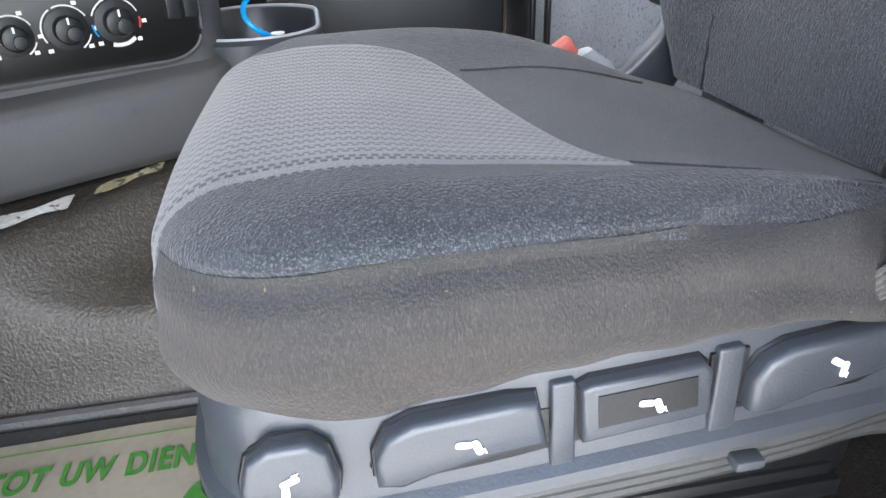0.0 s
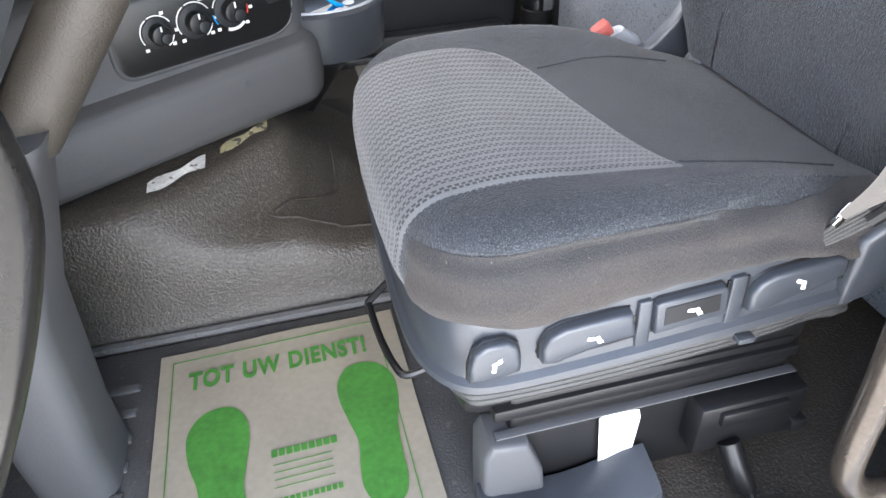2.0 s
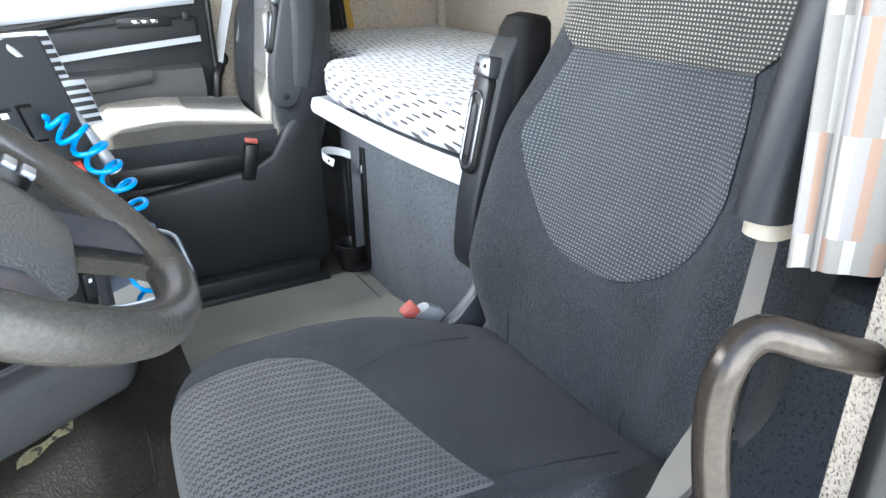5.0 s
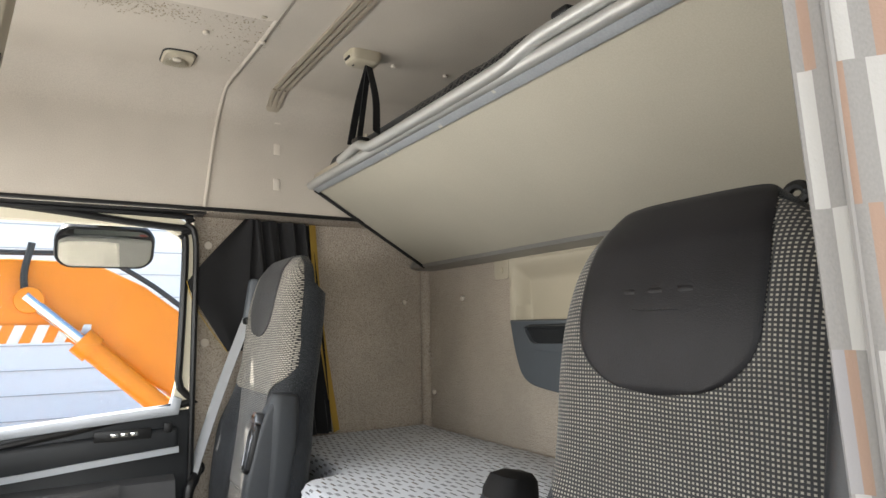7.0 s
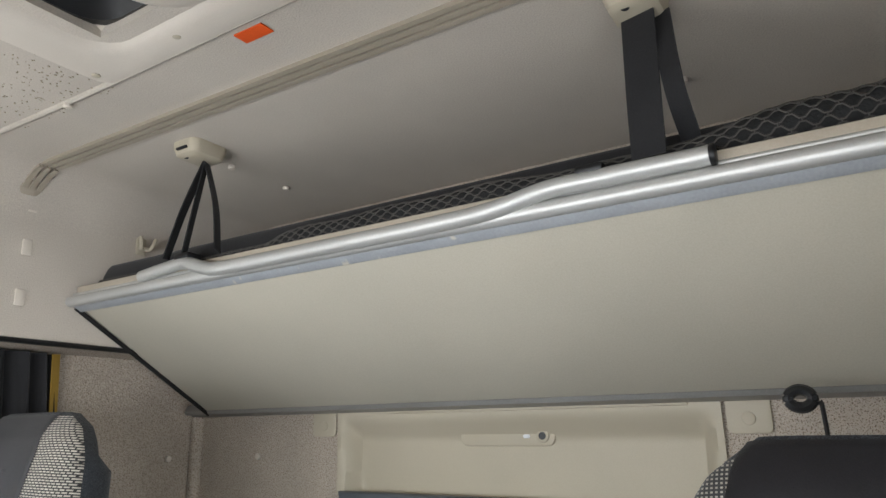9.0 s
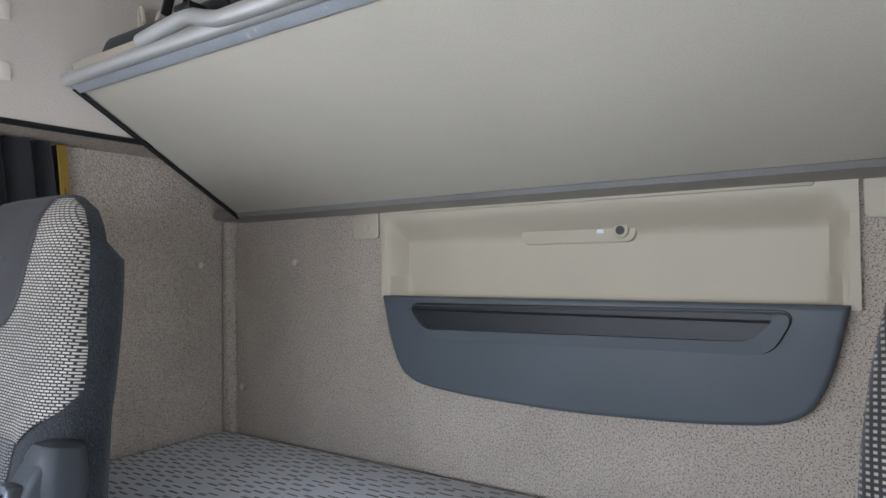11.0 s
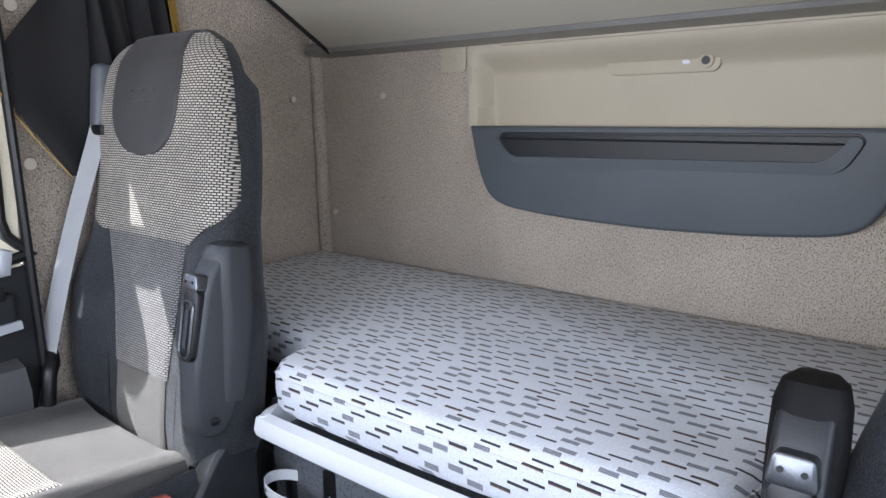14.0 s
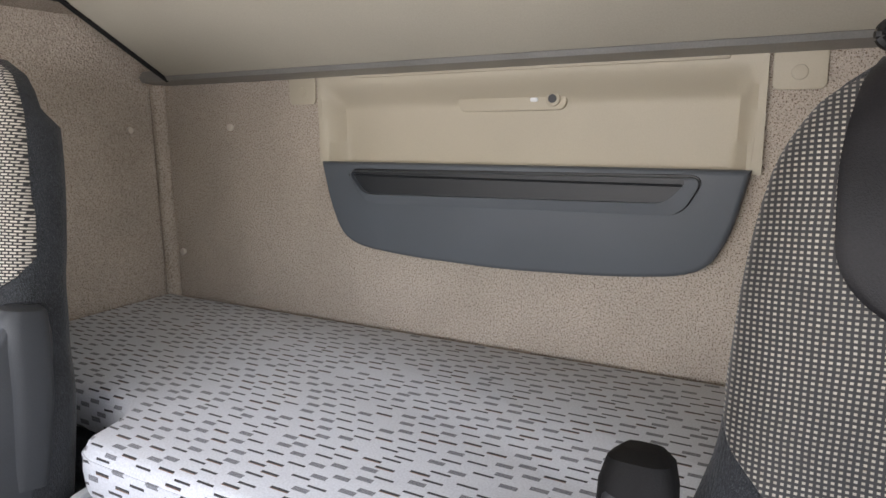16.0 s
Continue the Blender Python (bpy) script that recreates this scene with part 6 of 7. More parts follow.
# ---- paper floor mat ----
MATM = pose(0.490, 0.328, 0.0105, 0, 0, 1.5)


def mat_box(x0, x1, y0, y1, z0, z1):
    return turned(box(x0, x1, y0, y1, z0, z1), MATM)


pm = thing("paper_floor_mat", (0.485, 0.34, 0.0105), "kraft paper floor mat printed with green footprints and lettering", "floor mat")
part("sheet", turned(grid(20, 26, lambda s, t: (lerp(-0.195, 0.185, s), lerp(-0.27, 0.245, t), 0.002 + 0.0015 * math.sin(9 * s) * math.sin(11 * t))), MATM), M_KRAFT, pm)
for x0, x1, y0, y1 in ((-0.175, 0.155, 0.222, 0.2235), (-0.175, -0.1735, -0.25, 0.2235), (0.1535, 0.155, -0.25, 0.2235), (-0.175, 0.155, -0.25, -0.2485)):
    part("border_line", mat_box(x0, x1, y0, y1, 0.0036, 0.0042), M_GREEN, pm)


def foot_outline(sx):
    base = [(0.0, 0.13), (0.026, 0.122), (0.041, 0.095), (0.042, 0.06), (0.034, 0.02), (0.026, -0.02), (0.03, -0.055), (0.031, -0.09), (0.02, -0.118), (0.0, -0.126), (-0.02, -0.118), (-0.029, -0.09), (-0.03, -0.05), (-0.034, 0.0), (-0.044, 0.045), (-0.044, 0.09), (-0.026, 0.12)]
    return [(p.x * sx, p.y) for p in spline([(x, y, 0) for x, y in base], 4, closed=True)]


for fx, fy, sx, rot in ((-0.098, -0.022, 1, 4), (0.115, 0.005, -1, 0)):
    part("footprint", turned(prism([(p[0], p[1]) for p in foot_outline(sx)], 0.0036, 0.0044, "z"), MATM @ pose(fx, fy, 0, 0, 0, rot)), M_GREEN, pm, "green shoe print")


def lettering(text, size, wide, tall, m, material, parent, name="lettering"):
    """Raised letters as a mesh."""
    cu = bpy.data.curves.new("letters", "FONT")
    cu.body, cu.size, cu.extrude, cu.align_x, cu.align_y = text, size, 0.0003, "CENTER", "CENTER"
    cu.offset, cu.space_character, cu.space_word = size * 0.035, 1.12, 1.15
    ob = bpy.data.objects.new("letters", cu)
    scene.collection.objects.link(ob)
    dg = bpy.context.evaluated_depsgraph_get()
    me = bpy.data.meshes.new_from_object(ob.evaluated_get(dg))
    bpy.data.objects.remove(ob)
    bm = bmesh.new()
    bm.from_mesh(me)
    bpy.data.meshes.remove(me)
    xs, ys = [v.co.x for v in bm.verts], [v.co.y for v in bm.verts]
    for v in bm.verts:
        v.co.x, v.co.y = (v.co.x - (min(xs) + max(xs)) / 2) * wide / (max(xs) - min(xs)), (v.co.y - (min(ys) + max(ys)) / 2) * tall / (max(ys) - min(ys))
    return part(name, turned(bm, m), material, parent, "green printed words", smooth=False)


lettering("TOT UW DIENST!", 0.050, 0.278, 0.038, MATM @ pose(-0.010, 0.174, 0.0045), M_GREEN, pm)
for k in range(9):
    part("brand_bar", mat_box(-0.032 + 0.0104 * k, -0.0238 + 0.0104 * k, -0.004, 0.008, 0.0036, 0.0042), M_GREEN, pm, "green printed bar")
for k in range(4):
    part("text_bar", mat_box(-0.03, 0.05, -0.018 - 0.012 * k, -0.0172 - 0.012 * k, 0.0036, 0.0041), M_GREEN, pm, "thin printed line")
for k in range(12):
    part("text_bar", mat_box(-0.036 + 0.008 * k, -0.0302 + 0.008 * k, -0.078, -0.070, 0.0036, 0.0041), M_GREEN, pm, "green printed bar")


# ---- bottle holder ----
def bottle_holder():
    x, y, z = 1.298, 1.578, 0.068
    h = thing("bottle_holder", (x, y, z), "black bottle holder with pale perforated strap", "bottle holder")
    part("cup", loft([[(x + r * math.cos(a), y + r * math.sin(a), z + q) for a in [2 * math.pi * k / 24 for k in range(24)]] for r, q in ((0.040, 0.0), (0.047, 0.03), (0.053, 0.045), (0.054, 0.085), (0.050, 0.088), (0.047, 0.085), (0.044, 0.05))]), M_BLACK, h)
    part("post", box(x + 0.018, x + 0.032, y - 0.085, y - 0.055, z + 0.03, 0.468, 0.004), M_BLACK, h, "black upright")
    # this left upright is added as a dark strip where only shade falls
    part("post", box(x + 0.015, x + 0.028, y + 0.035, y + 0.062, z + 0.03, 0.41, 0.004), M_BLACK, h, "black upright")
    part("foot_bracket", box(x - 0.02, x + 0.03, y - 0.08, y + 0.05, z + 0.018, z + 0.036, 0.004), M_BLACK, h)
    ring = [(x - 0.012 + 0.062 * math.cos(a), y - 0.018 + 0.066 * math.sin(a), 0.425 - 0.022 * math.cos(a + 0.5)) for a in [radians(d) for d in range(-65, 235, 15)]]
    st = part("strap", strap(ring, 0.022, 0.002, up=(0, 0, 1)), M_WHITE, h, "pale perforated strap")
    for k in (3, 7, 11, 15, 18):
        p, c = Vector(ring[k]), Vector((x - 0.012, y - 0.018, ring[k][2]))
        part("strap_hole", disc(p + (p - c).normalized() * 0.0012, p - c, 0.0042, 0.0008, 10), M_BLACK, st)
    return h


bottle_holder()
solo("floor_cable", tube([(1.285, 1.52, 0.064), (1.29, 1.3, 0.064), (1.30, 1.1, 0.075), (1.31, 0.95, 0.09)], 0.004, 6), M_GREY, "thin grey cable along the bunk base", "cable", (1.3, 1.2, 0.07))

# ---- dashboard ----
def dashboard():
    d = thing("dashboard", (0.25, MID, 0.4), "grey dashboard with centre console and dark switch panels", "dashboard", kind="structure")
    part("body", prism([(0.0, 0.40), (0.22, 0.40), (0.34, 0.50), (0.40, 0.68), (0.38, 0.82), (0.28, 0.90), (0.0, 0.95)], 0.95, 2.12, "y", 0.02, 3), M_GREY, d)
    part("driver_body", prism([(0.0, 0.46), (0.16, 0.46), (0.25, 0.62), (0.28, 0.84), (0.2, 0.94), (0.0, 0.97)], 0.02, 0.96, "y", 0.02, 3), M_GREY, d)
    # door-side panel with the start button, slanted towards the driver
    part("side_panel", loft([[(0.10, 0.03, z), (x - 0.06, 0.04, z), (x - 0.022, 0.10, z), (x, 0.19, z), (x + 0.026, 0.30, z), (x + 0.036, 0.358, z), (x + 0.02, 0.368, z), (0.10, 0.37, z)] for x, z in ((0.215, 0.44), (0.25, 0.49), (0.312, 0.60), (0.382, 0.70), (0.416, 0.76), (0.42, 0.86), (0.34, 0.90))]), M_DASHSIDE, d, "blue-grey side panel")
    kw = Vector((0.42, -0.88, 0.12)).normalized()
    kb = part("button_ring", disc((0.428, 0.187, 0.755), kw, 0.0235, 0.014, 28, 0.004), M_GREY, d, "grey button ring")
    part("button_plate", disc((0.424, 0.194, 0.758), kw, 0.029, 0.010, 5, 0.004), M_BLACK, d, "dark button mounting plate")
    part("button", disc(Vector((0.428, 0.187, 0.755)) + kw * 0.010, kw, 0.0135, 0.008, 20, 0.003), M_BLACK, kb)
    part("symbol", disc(Vector((0.428, 0.187, 0.7535)) + kw * 0.0145, kw, 0.0034, 0.0042, 5), M_PAPER, kb, "white printed symbol")
    # lower console: a proud rounded lower half, a step, and the heater panel set back above it
    along, out = Vector((0.88, 0.475, 0.0)), Vector((0.475, -0.88, 0.0))

    def on_line(a, z, lift):
        """Place on the console's side: a metres along it, z up, lift out of the panel's plane; its rear end is rounded off."""
        turn = max(0.0, a - 0.105)
        return Vector((0.495, 0.89, z)) + along * (a - 0.35 * turn) + out * (lift - 5.0 * turn ** 2)
    prof = ((0.236, -0.02), (0.247, 0.012), (0.262, 0.028), (0.29, 0.035), (0.325, 0.036), (0.352, 0.032), (0.366, 0.024), (0.374, 0.010), (0.378, 0.002), (0.385, 0.0), (0.45, 0.0), (0.515, 0.0), (0.53, -0.012), (0.54, -0.04))

    def side(s, t):
        k = t * (len(prof) - 1)
        i = min(int(k), len(prof) - 2)
        z, lift = (lerp(prof[i][j], prof[i + 1][j], k - i) for j in (0, 1))
        a = lerp(-0.50, 0.20, s)
        return on_line(a, z + (0.05 * (a + 0.05) if 0.24 < z < 0.42 else 0.0) * 0.5, lift)
    part("console_side", solid(grid(60, 39, side), 0.003), M_GREY, d, "grey console flank")
    part("console_core", join(box(0.05, 0.54, 1.0, 1.45, 0.16, 0.64, 0.03), box(0.05, 0.28, 0.82, 1.0, 0.2, 0.6, 0.03), box(0.2, 0.55, 0.99, 1.35, 0.09, 0.3, 0.03)), M_BLACK, d)
    mark = on_line(-0.012, 0.335, 0.037)
    part("moulded_mark", disc(mark, out, 0.006, 0.001, 10), M_DASHSIDE, d)

    # heater panel with a rounded outline in a grey bezel
    outline = fillet([(-0.20, 0.389), (0.085, 0.389), (0.122, 0.42), (0.122, 0.506), (-0.20, 0.506)], 0.03, 5)
    part("heater_panel", loft([[on_line(a, z, -0.004) for a, z in outline], [on_line(a, z, 0.004) for a, z in outline], [on_line(lerp(a, -0.04, 0.02), lerp(z, 0.447, 0.03), 0.006) for a, z in outline]]), M_BLACK, d, "black heater control panel")
    part("panel_bezel", sweep([on_line(a, z, 0.002) for a, z in outline], circle(0.005, 8), closed=True), M_GREY, d, "rounded grey bezel")
    for k, r in ((-2, 0.024), (-1, 0.027), (0, 0.028)):
        a0 = 0.063 * k
        way = out
        face = lambda a, z, lift: Vector((0.495, 0.89, 0.0)) + along * a + out * lift + Vector((0, 0, z))
        z = 0.452 + 0.002 * k
        ring = part("dial_ring", disc(face(a0, z, 0.005), way, r, 0.004, 28, 0.001), M_DARK, d)
        knob = part("dial_knob", disc(face(a0, z, 0.007), way, r * 0.66, 0.022, 24, 0.004), M_BLACK, d, "round heater knob")
        part("knob_cap", disc(face(a0 + 0.004, z - 0.004, 0.028), way, r * 0.36, 0.006, 18, 0.002), M_DARK, knob)
        part("pointer", turned(box(-0.0012, 0.0012, -0.0006, 0.0006, r * 0.3, r * 0.62), Matrix.Translation(face(a0, z, 0.0295)) @ Matrix.Rotation(radians(28), 4, "Z")), M_PAPER, knob)
        arcs = ((-118, -30, M_PAPER, 0.0010), (-22, 62, M_PAPER, 0.0010), (110, 150, M_PAPER, 0.0010)) if k else ((-70, 70, M_PAPER, 0.0010), (-122, -92, M_BLUE, 0.0013), (84, 112, M_RED, 0.0013), (140, 200, M_PAPER, 0.0030))
        for b0, b1, tone, thick in arcs:
            arc = [face(a0 + r * 1.10 * math.sin(radians(lerp(b0, b1, j / 10))), z + r * 1.10 * math.cos(radians(lerp(b0, b1, j / 10))), 0.0068) for j in range(11)]
            part("dial_scale", sweep(arc, circle(thick, 6), up=out), tone, ring, "printed dial scale")
        for b in (-135, 28, 95, 135):
            p = face(a0 + r * 1.30 * math.sin(radians(b)), z + r * 1.30 * math.cos(radians(b)), 0.0066)
            part("dial_mark", turned(box(-0.003, 0.003, -0.0005, 0.0005, -0.0024, 0.0024), Matrix.Translation(p) @ Matrix.Rotation(radians(28), 4, "Z")), M_PAPER, ring)
    for a in (0.078, 0.103):
        p = on_line(a, 0.470, 0.008)
        sw = part("switch", turned(box(-0.0105, 0.0105, -0.005, 0.005, -0.024, 0.024, 0.003), Matrix.Translation(p) @ Matrix.Rotation(radians(30), 4, "Z")), M_DARK, d, "small rocker switch")
        part("symbol", turned(box(-0.003, 0.003, -0.0055, -0.0045, 0.006, 0.013), Matrix.Translation(p) @ Matrix.Rotation(radians(30), 4, "Z")), M_PAPER, sw)
    # upper stack: panel turned towards the driver
    o, a, b = Vector((0.663, 0.935, 0.60)), Vector((-0.36, -0.13, 0.0)), Vector((-0.062, 0.02, 0.27))
    n = a.cross(b).normalized()
    if n.y > 0:
        n = -n

    def on(p, q, h=0.0):
        return o + a * p + b * q + n * h

    def slab(p0, p1, q0, q1, h, inset=0.005):
        lo = [on(p0, q0), on(p1, q0), on(p1, q1), on(p0, q1)]
        c0 = sum(lo, Vector()) / 4
        hi = [c0 + (v - c0) * (1 - min(0.4, inset / (v - c0).length)) + n * h for v in lo]
        return loft([[v - n * 0.01 for v in lo], [v + n * h * 0.6 for v in lo], hi])
    part("stack_panel", slab(0.0, 1.0, -0.32, 1.0, 0.012), M_DARK, d, "grey centre stack")
    part("stack_flank", loft([[on(0, -0.32), on(0, 1.0), on(0, 1.0) + Vector((-0.25, 0.35, -0.02)), on(0, -0.32) + Vector((-0.25, 0.35, 0))], [on(1.0, -0.32), on(1.0, 1.0), on(1.0, 1.0) + Vector((-0.05, 0.35, 0)), on(1.0, -0.32) + Vector((-0.05, 0.35, 0))]]), M_GREY, d)
    part("stack_insert", slab(0.03, 0.95, -0.30, 0.33, 0.016), M_BLACK, d, "black lower insert")
    hz = part("hazard_switch", slab(0.082, 0.142, 0.15, 0.31, 0.026), M_RED, d, "red hazard switch")
    part("warning_mark", plate([on(0.112, 0.275, 0.0265), on(0.128, 0.225, 0.0265), on(0.096, 0.225, 0.0265)], 0.0006), M_PAPER, hz)
    part("blank_switch", slab(0.15, 0.205, 0.45, 0.66, 0.022), M_BLACK, d, "black blank switch")
    for k in range(2):
        rk = part("rocker", slab(0.225 + 0.075 * k, 0.295 + 0.075 * k, 0.43, 0.65, 0.024), M_DARK, d, "dark rocker switch")
        for q in (0.47, 0.6):
            part("symbol", plate([on(0.248 + 0.075 * k, q, 0.0245), on(0.274 + 0.075 * k, q, 0.0245), on(0.274 + 0.075 * k, q + 0.03, 0.0245), on(0.248 + 0.075 * k, q + 0.03, 0.0245)], 0.0006), M_PAPER, rk)
    dial = on(0.077, 0.02, 0.016)
    dl = part("rotary_dial", disc(dial, n, 0.024, 0.014, 24, 0.003), M_BLACK, d, "black rotary selector")
    for k in range(7):
        aa = radians(-100 + 35 * k)
        c2 = dial + n * 0.0143 + (a.normalized() * -math.sin(aa) + b.normalized() * math.cos(aa)) * 0.018
        part("dial_mark", turned(box(-0.003, 0.003, -0.003, 0.003, -0.0006, 0.0006), Matrix.Translation(c2) @ n.to_track_quat("Z", "Y").to_matrix().to_4x4()), M_PAPER, dl)
    # vents along the rear edge of the upper dash
    for k in range(2):
        p0 = on(-0.02 + 0.05 * k, 0.48 + 0.28 * k, 0.0) + Vector((0.006, 0.022, 0.0))
        vf = part("vent", loft([[p0 + a * u + b * v + Vector((0.02 * w, 0.0, 0.0)) for u, v in ((0, 0), (0, 0.26), (0.12, 0.26), (0.12, 0.0))] for w in (0, 1)]), M_SILVER, d, "silver air vent surround")
        for j in range(5):
            q0 = p0 + b * (0.02 + 0.047 * j) + a * 0.01 + Vector((0.019, -0.002, 0))
            part("slat", loft([[q0 + Vector((0, 0, 0)), q0 + a * 0.1, q0 + a * 0.1 + b * 0.025, q0 + b * 0.025], [q0 + Vector((0.004, 0, 0)), q0 + a * 0.1 + Vector((0.004, 0, 0)), q0 + a * 0.1 + b * 0.025 + Vector((0.004, 0, 0)), q0 + b * 0.025 + Vector((0.004, 0, 0))]]), M_BLACK, vf)
    part("top_edge", tube([on(-0.045, 0.20), on(-0.01, 0.42), on(0.035, 0.66), on(0.075, 0.83), on(0.14, 0.98), on(0.3, 1.08) + Vector((0, 0.03, 0))], 0.011, 10), M_SILVER, d, "silver edge of the stack")
    return d


dashboard()


def tray():
    x, y = 0.655, 1.16
    t = thing("oddments_tray", (x, y, 0.30), "dark rounded tray on the console with pale rim and papers", "tray")
    o = rounded(0.24, 0.41, 0.115, 8)
    part("bowl", loft([[(x + px * f, y + py * f, z) for px, py in o] for f, z in ((0.86, 0.300), (0.955, 0.306), (0.965, 0.312), (0.985, 0.345), (1.0, 0.395), (0.97, 0.402), (0.90, 0.400), (0.87, 0.385), (0.82, 0.345), (0.5, 0.335))]), M_CONTROL, t)
    part("rim", sweep([(x + px * 0.935, y + py * 0.95, 0.402) for px, py in o], circle(0.0034, 6), closed=True), M_SILVER, t, "pale rim")
    part("support", loft([[(lerp(x - 0.03, 0.50, k) + px * f, lerp(y, 1.12, k) + py * f, z) for px, py in o] for k, f, z in ((0, 0.84, 0.302), (0.25, 0.66, 0.25), (0.6, 0.5, 0.17), (1, 0.45, 0.08))]), M_BLACK, t)
    part("sticker", disc((0.702, 1.01, 0.402), (0, 0, 1), 0.011, 0.002, 14), M_WHITE, t, "small pale round label")
    return t


tray()
solo("paper_scrap", plate([(0.60, 1.02, 0.338), (0.70, 1.00, 0.352), (0.73, 1.13, 0.346), (0.69, 1.19, 0.35), (0.62, 1.17, 0.338)], 0.002), M_PAPER, "crumpled white paper in the tray", "paper", (0.66, 1.1, 0.34))


def coil_cable():
    base = spline([(0.585, 0.885, 0.765), (0.61, 0.88, 0.745), (0.635, 0.885, 0.715), (0.655, 0.90, 0.67), (0.675, 0.92, 0.62), (0.685, 0.95, 0.56), (0.68, 0.99, 0.47), (0.665, 1.03, 0.365)], 40)
    n = len(base)
    pts = []
    for k, p in enumerate(base):
        t = k / (n - 1)
        a = 2 * math.pi * 9.5 * t
        r = 0.021 * min(1, t * 8) * min(1, (1 - t) * 12 + 0.3)
        d = (base[min(k + 1, n - 1)] - base[max(k - 1, 0)]).normalized()
        s = d.cross(Vector((0.3, 1, 0))).normalized()
        v = s.cross(d)
        pts.append(p + s * r * math.cos(a) + v * r * math.sin(a))
    return solo("coiled_cable", sweep(pts, circle(0.0042, 8)), M_BLUE, "bright blue coiled air hose hanging from the dashboard", "coiled hose", (0.68, 0.95, 0.5))


coil_cable()


def steering_wheel():
    c = Vector((0.516, 0.362, 0.838))
    s = thing("steering_wheel", c, "dark steering wheel with grey padded hub and silver buttons", "steering wheel")
    m = Matrix.Translation(c) @ Matrix.Rotation(radians(41), 4, "Y")
    R = 0.214
    part("rim", turned(sweep([(R * math.cos(a), R * math.sin(a), 0) for a in [2 * math.pi * k / 64 for k in range(64)]], [(0.0185 * math.cos(q), 0.0205 * math.sin(q)) for q in [2 * math.pi * j / 12 for j in range(12)]], closed=True), m), M_RIM, s)
    def hub_rings(*steps):
        return turned(loft([[(0.03 + x * f, y * f * 1.05, z) for x, y in rounded(0.215, 0.22, 0.09, 6)] for f, z in steps]), m)
    part("hub", hub_rings((0.97, -0.034), (1.0, -0.025), (0.85, -0.004), (0.5, 0.004)), M_HUB, s, "grey grained hub pad")
    part("hub_shell", hub_rings((0.42, -0.115), (0.56, -0.10), (0.78, -0.065), (0.96, -0.036)), M_DARK, s, "dark underside of the hub")
    for ang in (22, -62, 118, -158):
        a = radians(ang)
        d = Vector((math.cos(a), math.sin(a), 0))
        e = Vector((-d.y, d.x, 0))
        part("spoke", turned(loft([[d * r + e * w + Vector((0, 0, z0)), d * r - e * w + Vector((0, 0, z0)), d * r - e * w * 0.8 + Vector((0, 0, z0 - 0.02)), d * r + e * w * 0.8 + Vector((0, 0, z0 - 0.02))] for r, w, z0 in ((0.07, 0.055, -0.02), (0.13, 0.046, -0.012), (0.18, 0.044, -0.003), (0.218, 0.058, 0.004))]), m), M_RIM, s)
        part("spoke_insert", turned(loft([[d * r + e * w + Vector((0, 0, z0)), d * r - e * w + Vector((0, 0, z0)), d * r - e * w * 0.8 + Vector((0, 0, z0 - 0.006)), d * r + e * w * 0.8 + Vector((0, 0, z0 - 0.006))] for r, w, z0 in ((0.115, 0.034, -0.009), (0.15, 0.032, -0.003), (0.19, 0.034, 0.004))]), m), M_INSERT, s, "glossy blue-grey spoke insert")
    bp = part("button_pod", turned(loft([[(0.05 + x * f, 0.11 + y * f, z) for x, y in rounded(0.07, 0.045, 0.018)] for f, z in ((1.0, -0.02), (1.0, 0.0), (0.9, 0.006))]), m), M_BLACK, s)
    for k in range(4):
        part("button", turned(box(0.02 + 0.017 * k, 0.033 + 0.017 * k, 0.098, 0.124, 0.004, 0.011, 0.002), m), M_SILVER, bp, "silver wheel button")
    part("column", tube([(0.50, 0.40, 0.724), (0.478, 0.40, 0.697), (0.417, 0.40, 0.622), (0.349, 0.40, 0.539), (0.315, 0.40, 0.497)], 0.034, 20, smooth=False), M_COLUMN, s, "dusty grey steering column cover")
    part("column_boot", loft([[(x + px, 0.385 + py, z) for px, py in rounded(0.10, 0.135, 0.03)] for x, z in ((0.300, 0.512), (0.275, 0.46), (0.225, 0.30), (0.205, 0.10), (0.205, 0.006))]), M_GREY, s, "smooth grey boot round the column's foot")
    return s


steering_wheel()

ph = thing("grab_bar", (0.40, 0.03, 0.6), "worn dark grab bar on the driver's door pillar", "grab handle", "grab handles")
part("bar", tube([(0.30, 0.03, 0.80), (0.39, 0.03, 0.785), (0.425, 0.03, 0.755), (0.443, 0.03, 0.71), (0.449, 0.03, 0.64), (0.435, 0.03, 0.59), (0.39, 0.03, 0.50), (0.33, 0.03, 0.40), (0.28, 0.03, 0.33)], 0.014, 12), M_GRAB, ph)
part("mount", disc((0.30, 0.03, 0.80), (-1, 0, 0), 0.024, 0.14, 16, 0.004), M_DARK, ph)
part("mount", disc((0.28, 0.03, 0.33), (-1, 0, -0.4), 0.024, 0.12, 16, 0.004), M_DARK, ph)

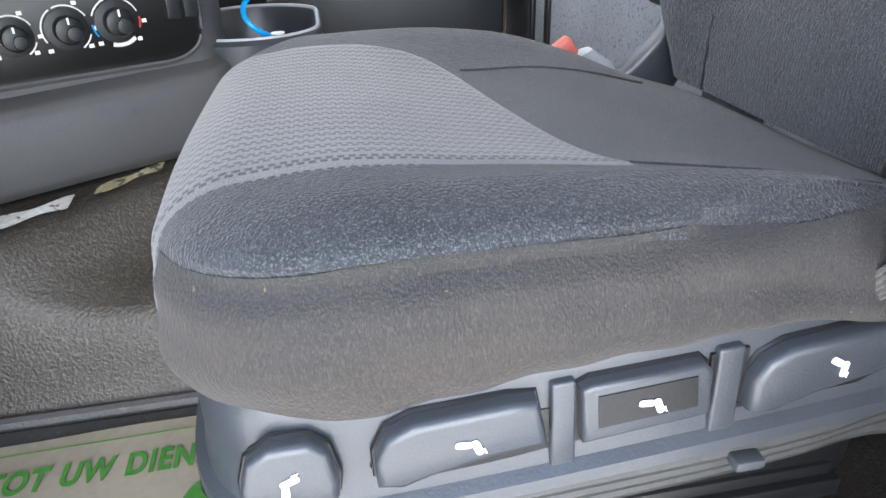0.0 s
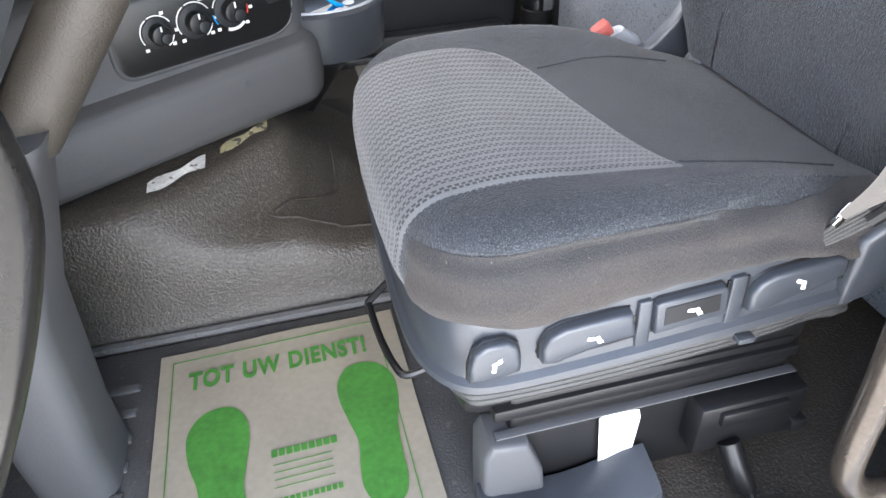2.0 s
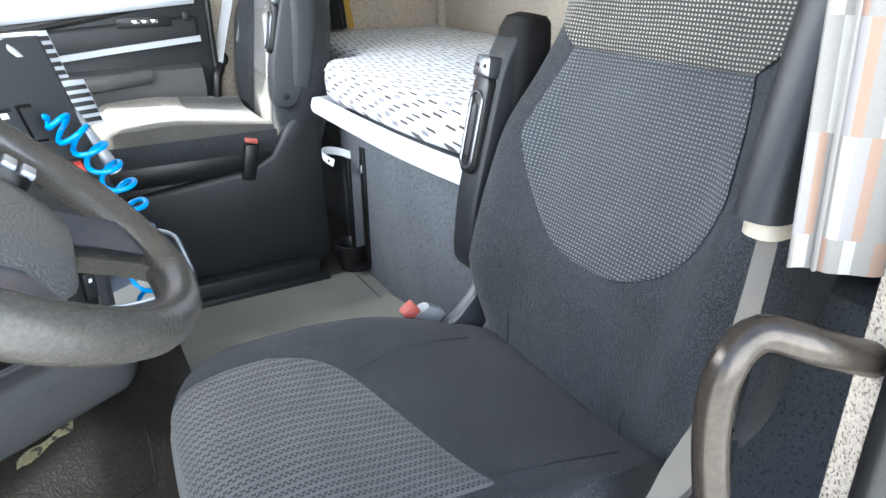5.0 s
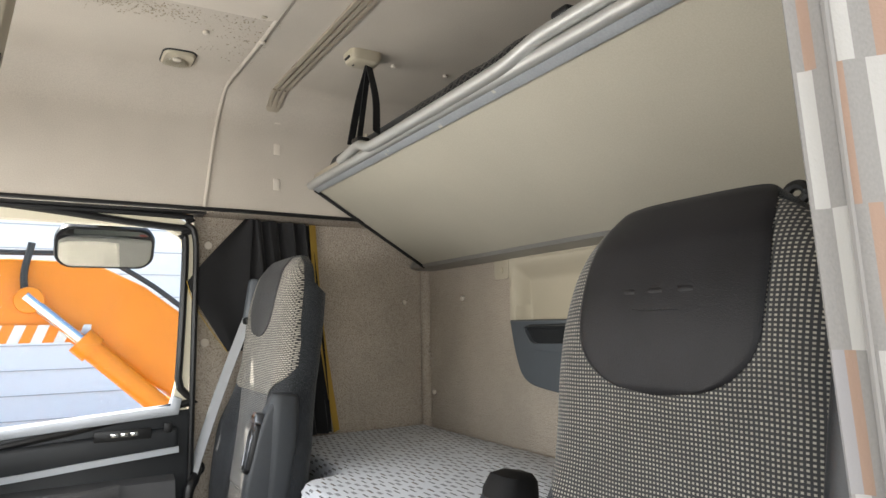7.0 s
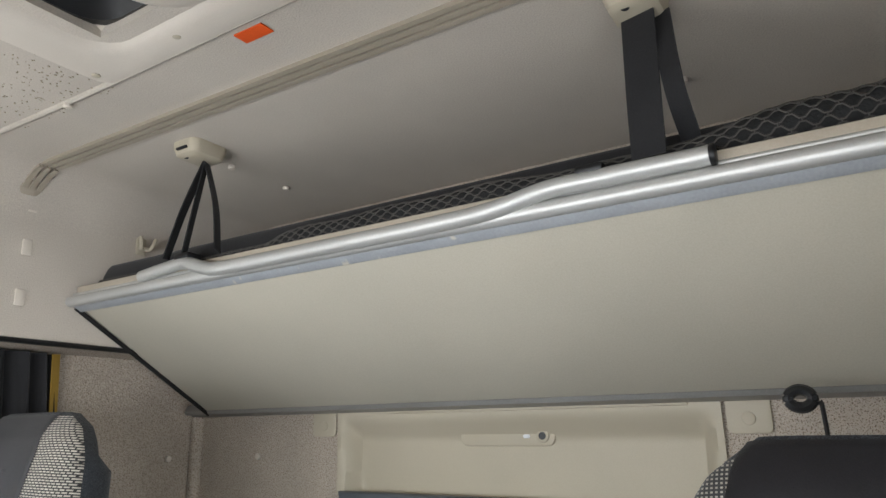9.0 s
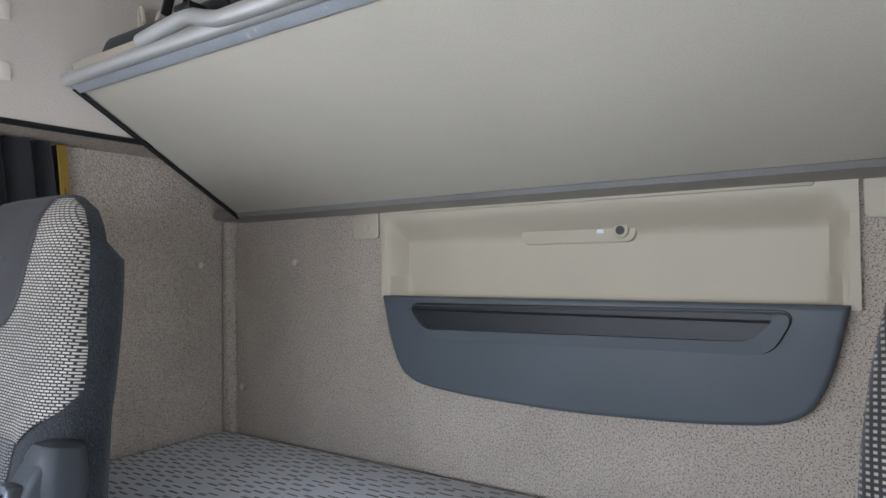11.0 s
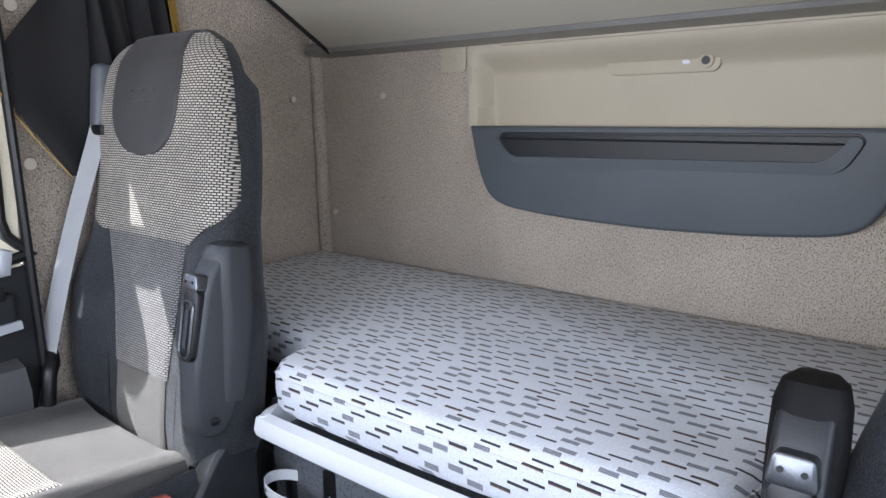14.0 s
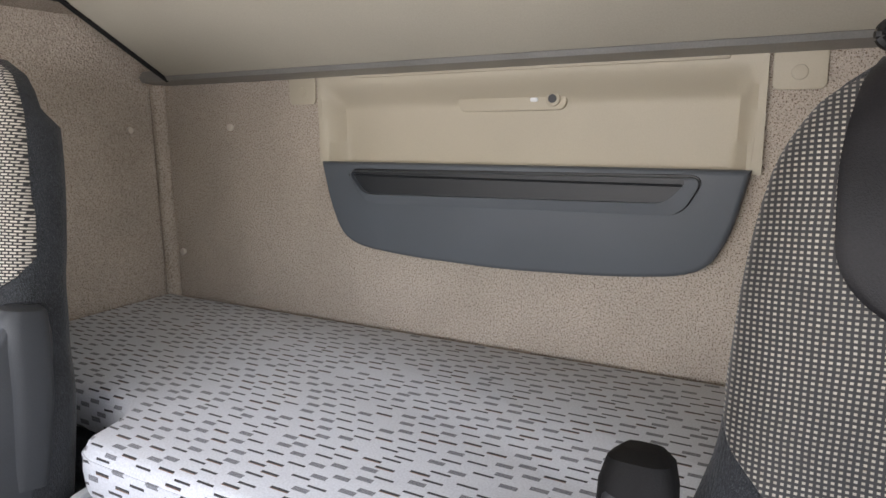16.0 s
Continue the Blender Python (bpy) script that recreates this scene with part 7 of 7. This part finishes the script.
# ---- outside the passenger window ----
mir = thing("kerb_mirror", (0.79, 2.40, 1.40), "wide kerb mirror hanging outside the passenger window", "mirror")
part("housing", turned(loft([[(x * f, h, z * f) for x, z in rounded(0.30, 0.15, 0.05, 5)] for f, h in ((1.0, 0.0), (1.03, 0.01), (1.0, 0.04), (0.7, 0.08))]), pose(0.815, 2.36, 1.385, 30, 0, 0)), M_BLACK, mir)
part("mirror_glass", turned(prism(rounded(0.285, 0.135, 0.045, 5), -0.003, 0.001, "y"), pose(0.815, 2.36, 1.385, 30, 0, 0)), M_MIRROR, mir, "mirror glass")
part("arm", box(0.78, 0.86, 2.24, 2.44, 1.46, 1.505, 0.01), M_BLACK, mir)

M_EXC = mat("excavator_orange", (0.75, 0.22, 0.012), 0.4, var=0.12, scale=3, fine=60, bump=0.03)
M_EXC_DARK = mat("excavator_rubber", (0.03, 0.03, 0.03), 0.6, var=0.2, bump=0.05)
M_WALL = mat("white_cladding", (0.86, 0.87, 0.88), 0.5, var=0.05, scale=0.4, fine=8, bump=0.03)


def excavator():
    e = thing("excavator", (1.5, 7.0, -1.45), "orange excavator with raised boom parked in the yard", "excavator")
    boom = [(-4.2, 0.6), (-2.2, 1.45), (-0.8, 1.72), (0.3, 1.76), (0.95, 1.74), (1.4, 1.52), (1.85, 1.18), (2.3, 0.6), (2.35, 0.1), (1.95, 0.18), (1.6, 0.5), (1.1, 0.78), (0.75, 1.02), (-0.5, 1.0), (-2.0, 0.7), (-3.6, 0.0)]
    part("boom", prism(boom, 6.9, 7.35, "y", 0.04), M_EXC, e, "orange boom")
    part("cylinder", tube([(0.9, 6.8, 0.98), (1.75, 6.8, 0.2)], 0.10, 14, smooth=False), M_EXC, e, "hydraulic cylinder")
    part("cylinder_collar", tube([(0.86, 6.8, 1.02), (0.97, 6.8, 0.92)], 0.13, 14, smooth=False), M_EXC, e, "cylinder collar")
    part("rod", tube([(0.42, 6.8, 1.42), (0.95, 6.8, 0.95)], 0.055, 10, smooth=False), M_CHROME, e)
    part("pivot", disc((0.45, 6.88, 1.38), (0, -1, 0), 0.12, 0.12, 20, 0.02), M_EXC, e)
    part("hose", tube([(-2.2, 6.88, 1.5), (-0.8, 6.88, 1.77), (0.3, 6.88, 1.81), (0.95, 6.88, 1.79), (1.4, 6.88, 1.57), (1.85, 6.88, 1.23)], 0.025, 8), M_EXC_DARK, e, "black hydraulic hose")
    part("hose", tube([(0.45, 6.85, 1.9), (0.4, 6.85, 1.6), (0.44, 6.85, 1.3)], 0.03, 8), M_EXC_DARK, e, "black hydraulic hose")
    part("warning_panel", box(0.15, 0.95, 6.87, 6.9, 1.0, 1.16), M_WHITE, e, "white warning panel")
    for k in range(4):
        part("warning_stripe", prism([(0.2 + 0.18 * k, 1.0), (0.29 + 0.18 * k, 1.0), (0.35 + 0.18 * k, 1.16), (0.26 + 0.18 * k, 1.16)], 6.86, 6.87, "y"), M_EXC, e)
    part("cab", join(box(2.0, 3.4, 7.4, 8.8, -0.4, 1.25, 0.1)), M_EXC_DARK, e, "dark cab")
    part("body", box(1.9, 5.4, 7.2, 9.6, -0.7, 0.25, 0.12), M_EXC, e)
    part("track", box(1.2, 5.6, 6.9, 7.5, -1.45, -0.7, 0.25, 4), M_EXC_DARK, e)
    part("track", box(1.2, 5.6, 9.1, 9.7, -1.45, -0.7, 0.25, 4), M_EXC_DARK, e)
    part("bucket", prism([(-0.9, -1.45), (0.2, -1.45), (0.5, -0.9), (0.3, 0.1), (-0.2, 0.36), (-0.9, 0.45)], 6.6, 7.4, "y", 0.05), M_EXC, e, "orange bucket")
    return e


excavator()


def hall():
    h = thing("warehouse", (0, 16, -1.45), "white clad warehouse behind the yard", "building")
    part("wall", box(-30, 30, 16, 22, -1.45, 7.5), M_WALL, h)
    for k in range(18):
        part("cladding_joint", box(-30, 30, 15.97, 16.0, -1.2 + 0.5 * k, -1.185 + 0.5 * k), M_SILVER, h)
    part("roof", box(-30.2, 30.2, 15.8, 22.2, 7.5, 7.8), M_GREY, h)
    return h


hall()


# worn tape along the foot of the console
def tape(x0, x1, dy, w, material, label):
    bm = grid(14, 3, lambda u, v: (lerp(x0, x1, u), flank(lerp(x0, x1, u)) - dy - w * v + 0.006 * math.sin(9 * u + 2 * v), floor_height(lerp(x0, x1, u), flank(lerp(x0, x1, u)) - dy - w * v) + 0.001))
    return solo("tape", bm, material, label, "tape", (lerp(x0, x1, 0.5), flank(x0), 0.2), "tape on the tunnel")


tape(0.315, 0.405, -0.012, 0.030, M_TAPE, "torn silvery tape stuck on the rubber tunnel")
tape(0.43, 0.515, -0.014, 0.024, M_TAPE_OLD, "yellowed tape remains on the rubber tunnel")

# grey vinyl on the raised floor between the seats
structure("floor_vinyl", grid(40, 50, lambda u, v: (lerp(0.74, 1.34, u), lerp(0.70, 1.56, v), floor_height(lerp(0.74, 1.34, u), lerp(0.70, 1.56, v)) + 0.0015)), M_FLOORCLOTH, "worn grey-green vinyl floor between the seats", "floor covering")

ridge = spline([(x, y, 0) for x, y in ((0.622, 0.955), (0.621, 0.885), (0.615, 0.822), (0.581, 0.784), (0.532, 0.755), (0.505, 0.735), (0.508, 0.724), (0.56, 0.722), (0.63, 0.722), (0.70, 0.722))], 6)
structure("trim_floor_lip", sweep([(p.x, p.y, floor_height(p.x, p.y) - 0.004) for p in ridge], [(0.004 * math.cos(a), 0.0022 * math.sin(a)) for a in [2 * math.pi * k / 10 for k in range(10)]]), M_RUBBER, "thin moulded lip round the tunnel's floor cover", "trim")
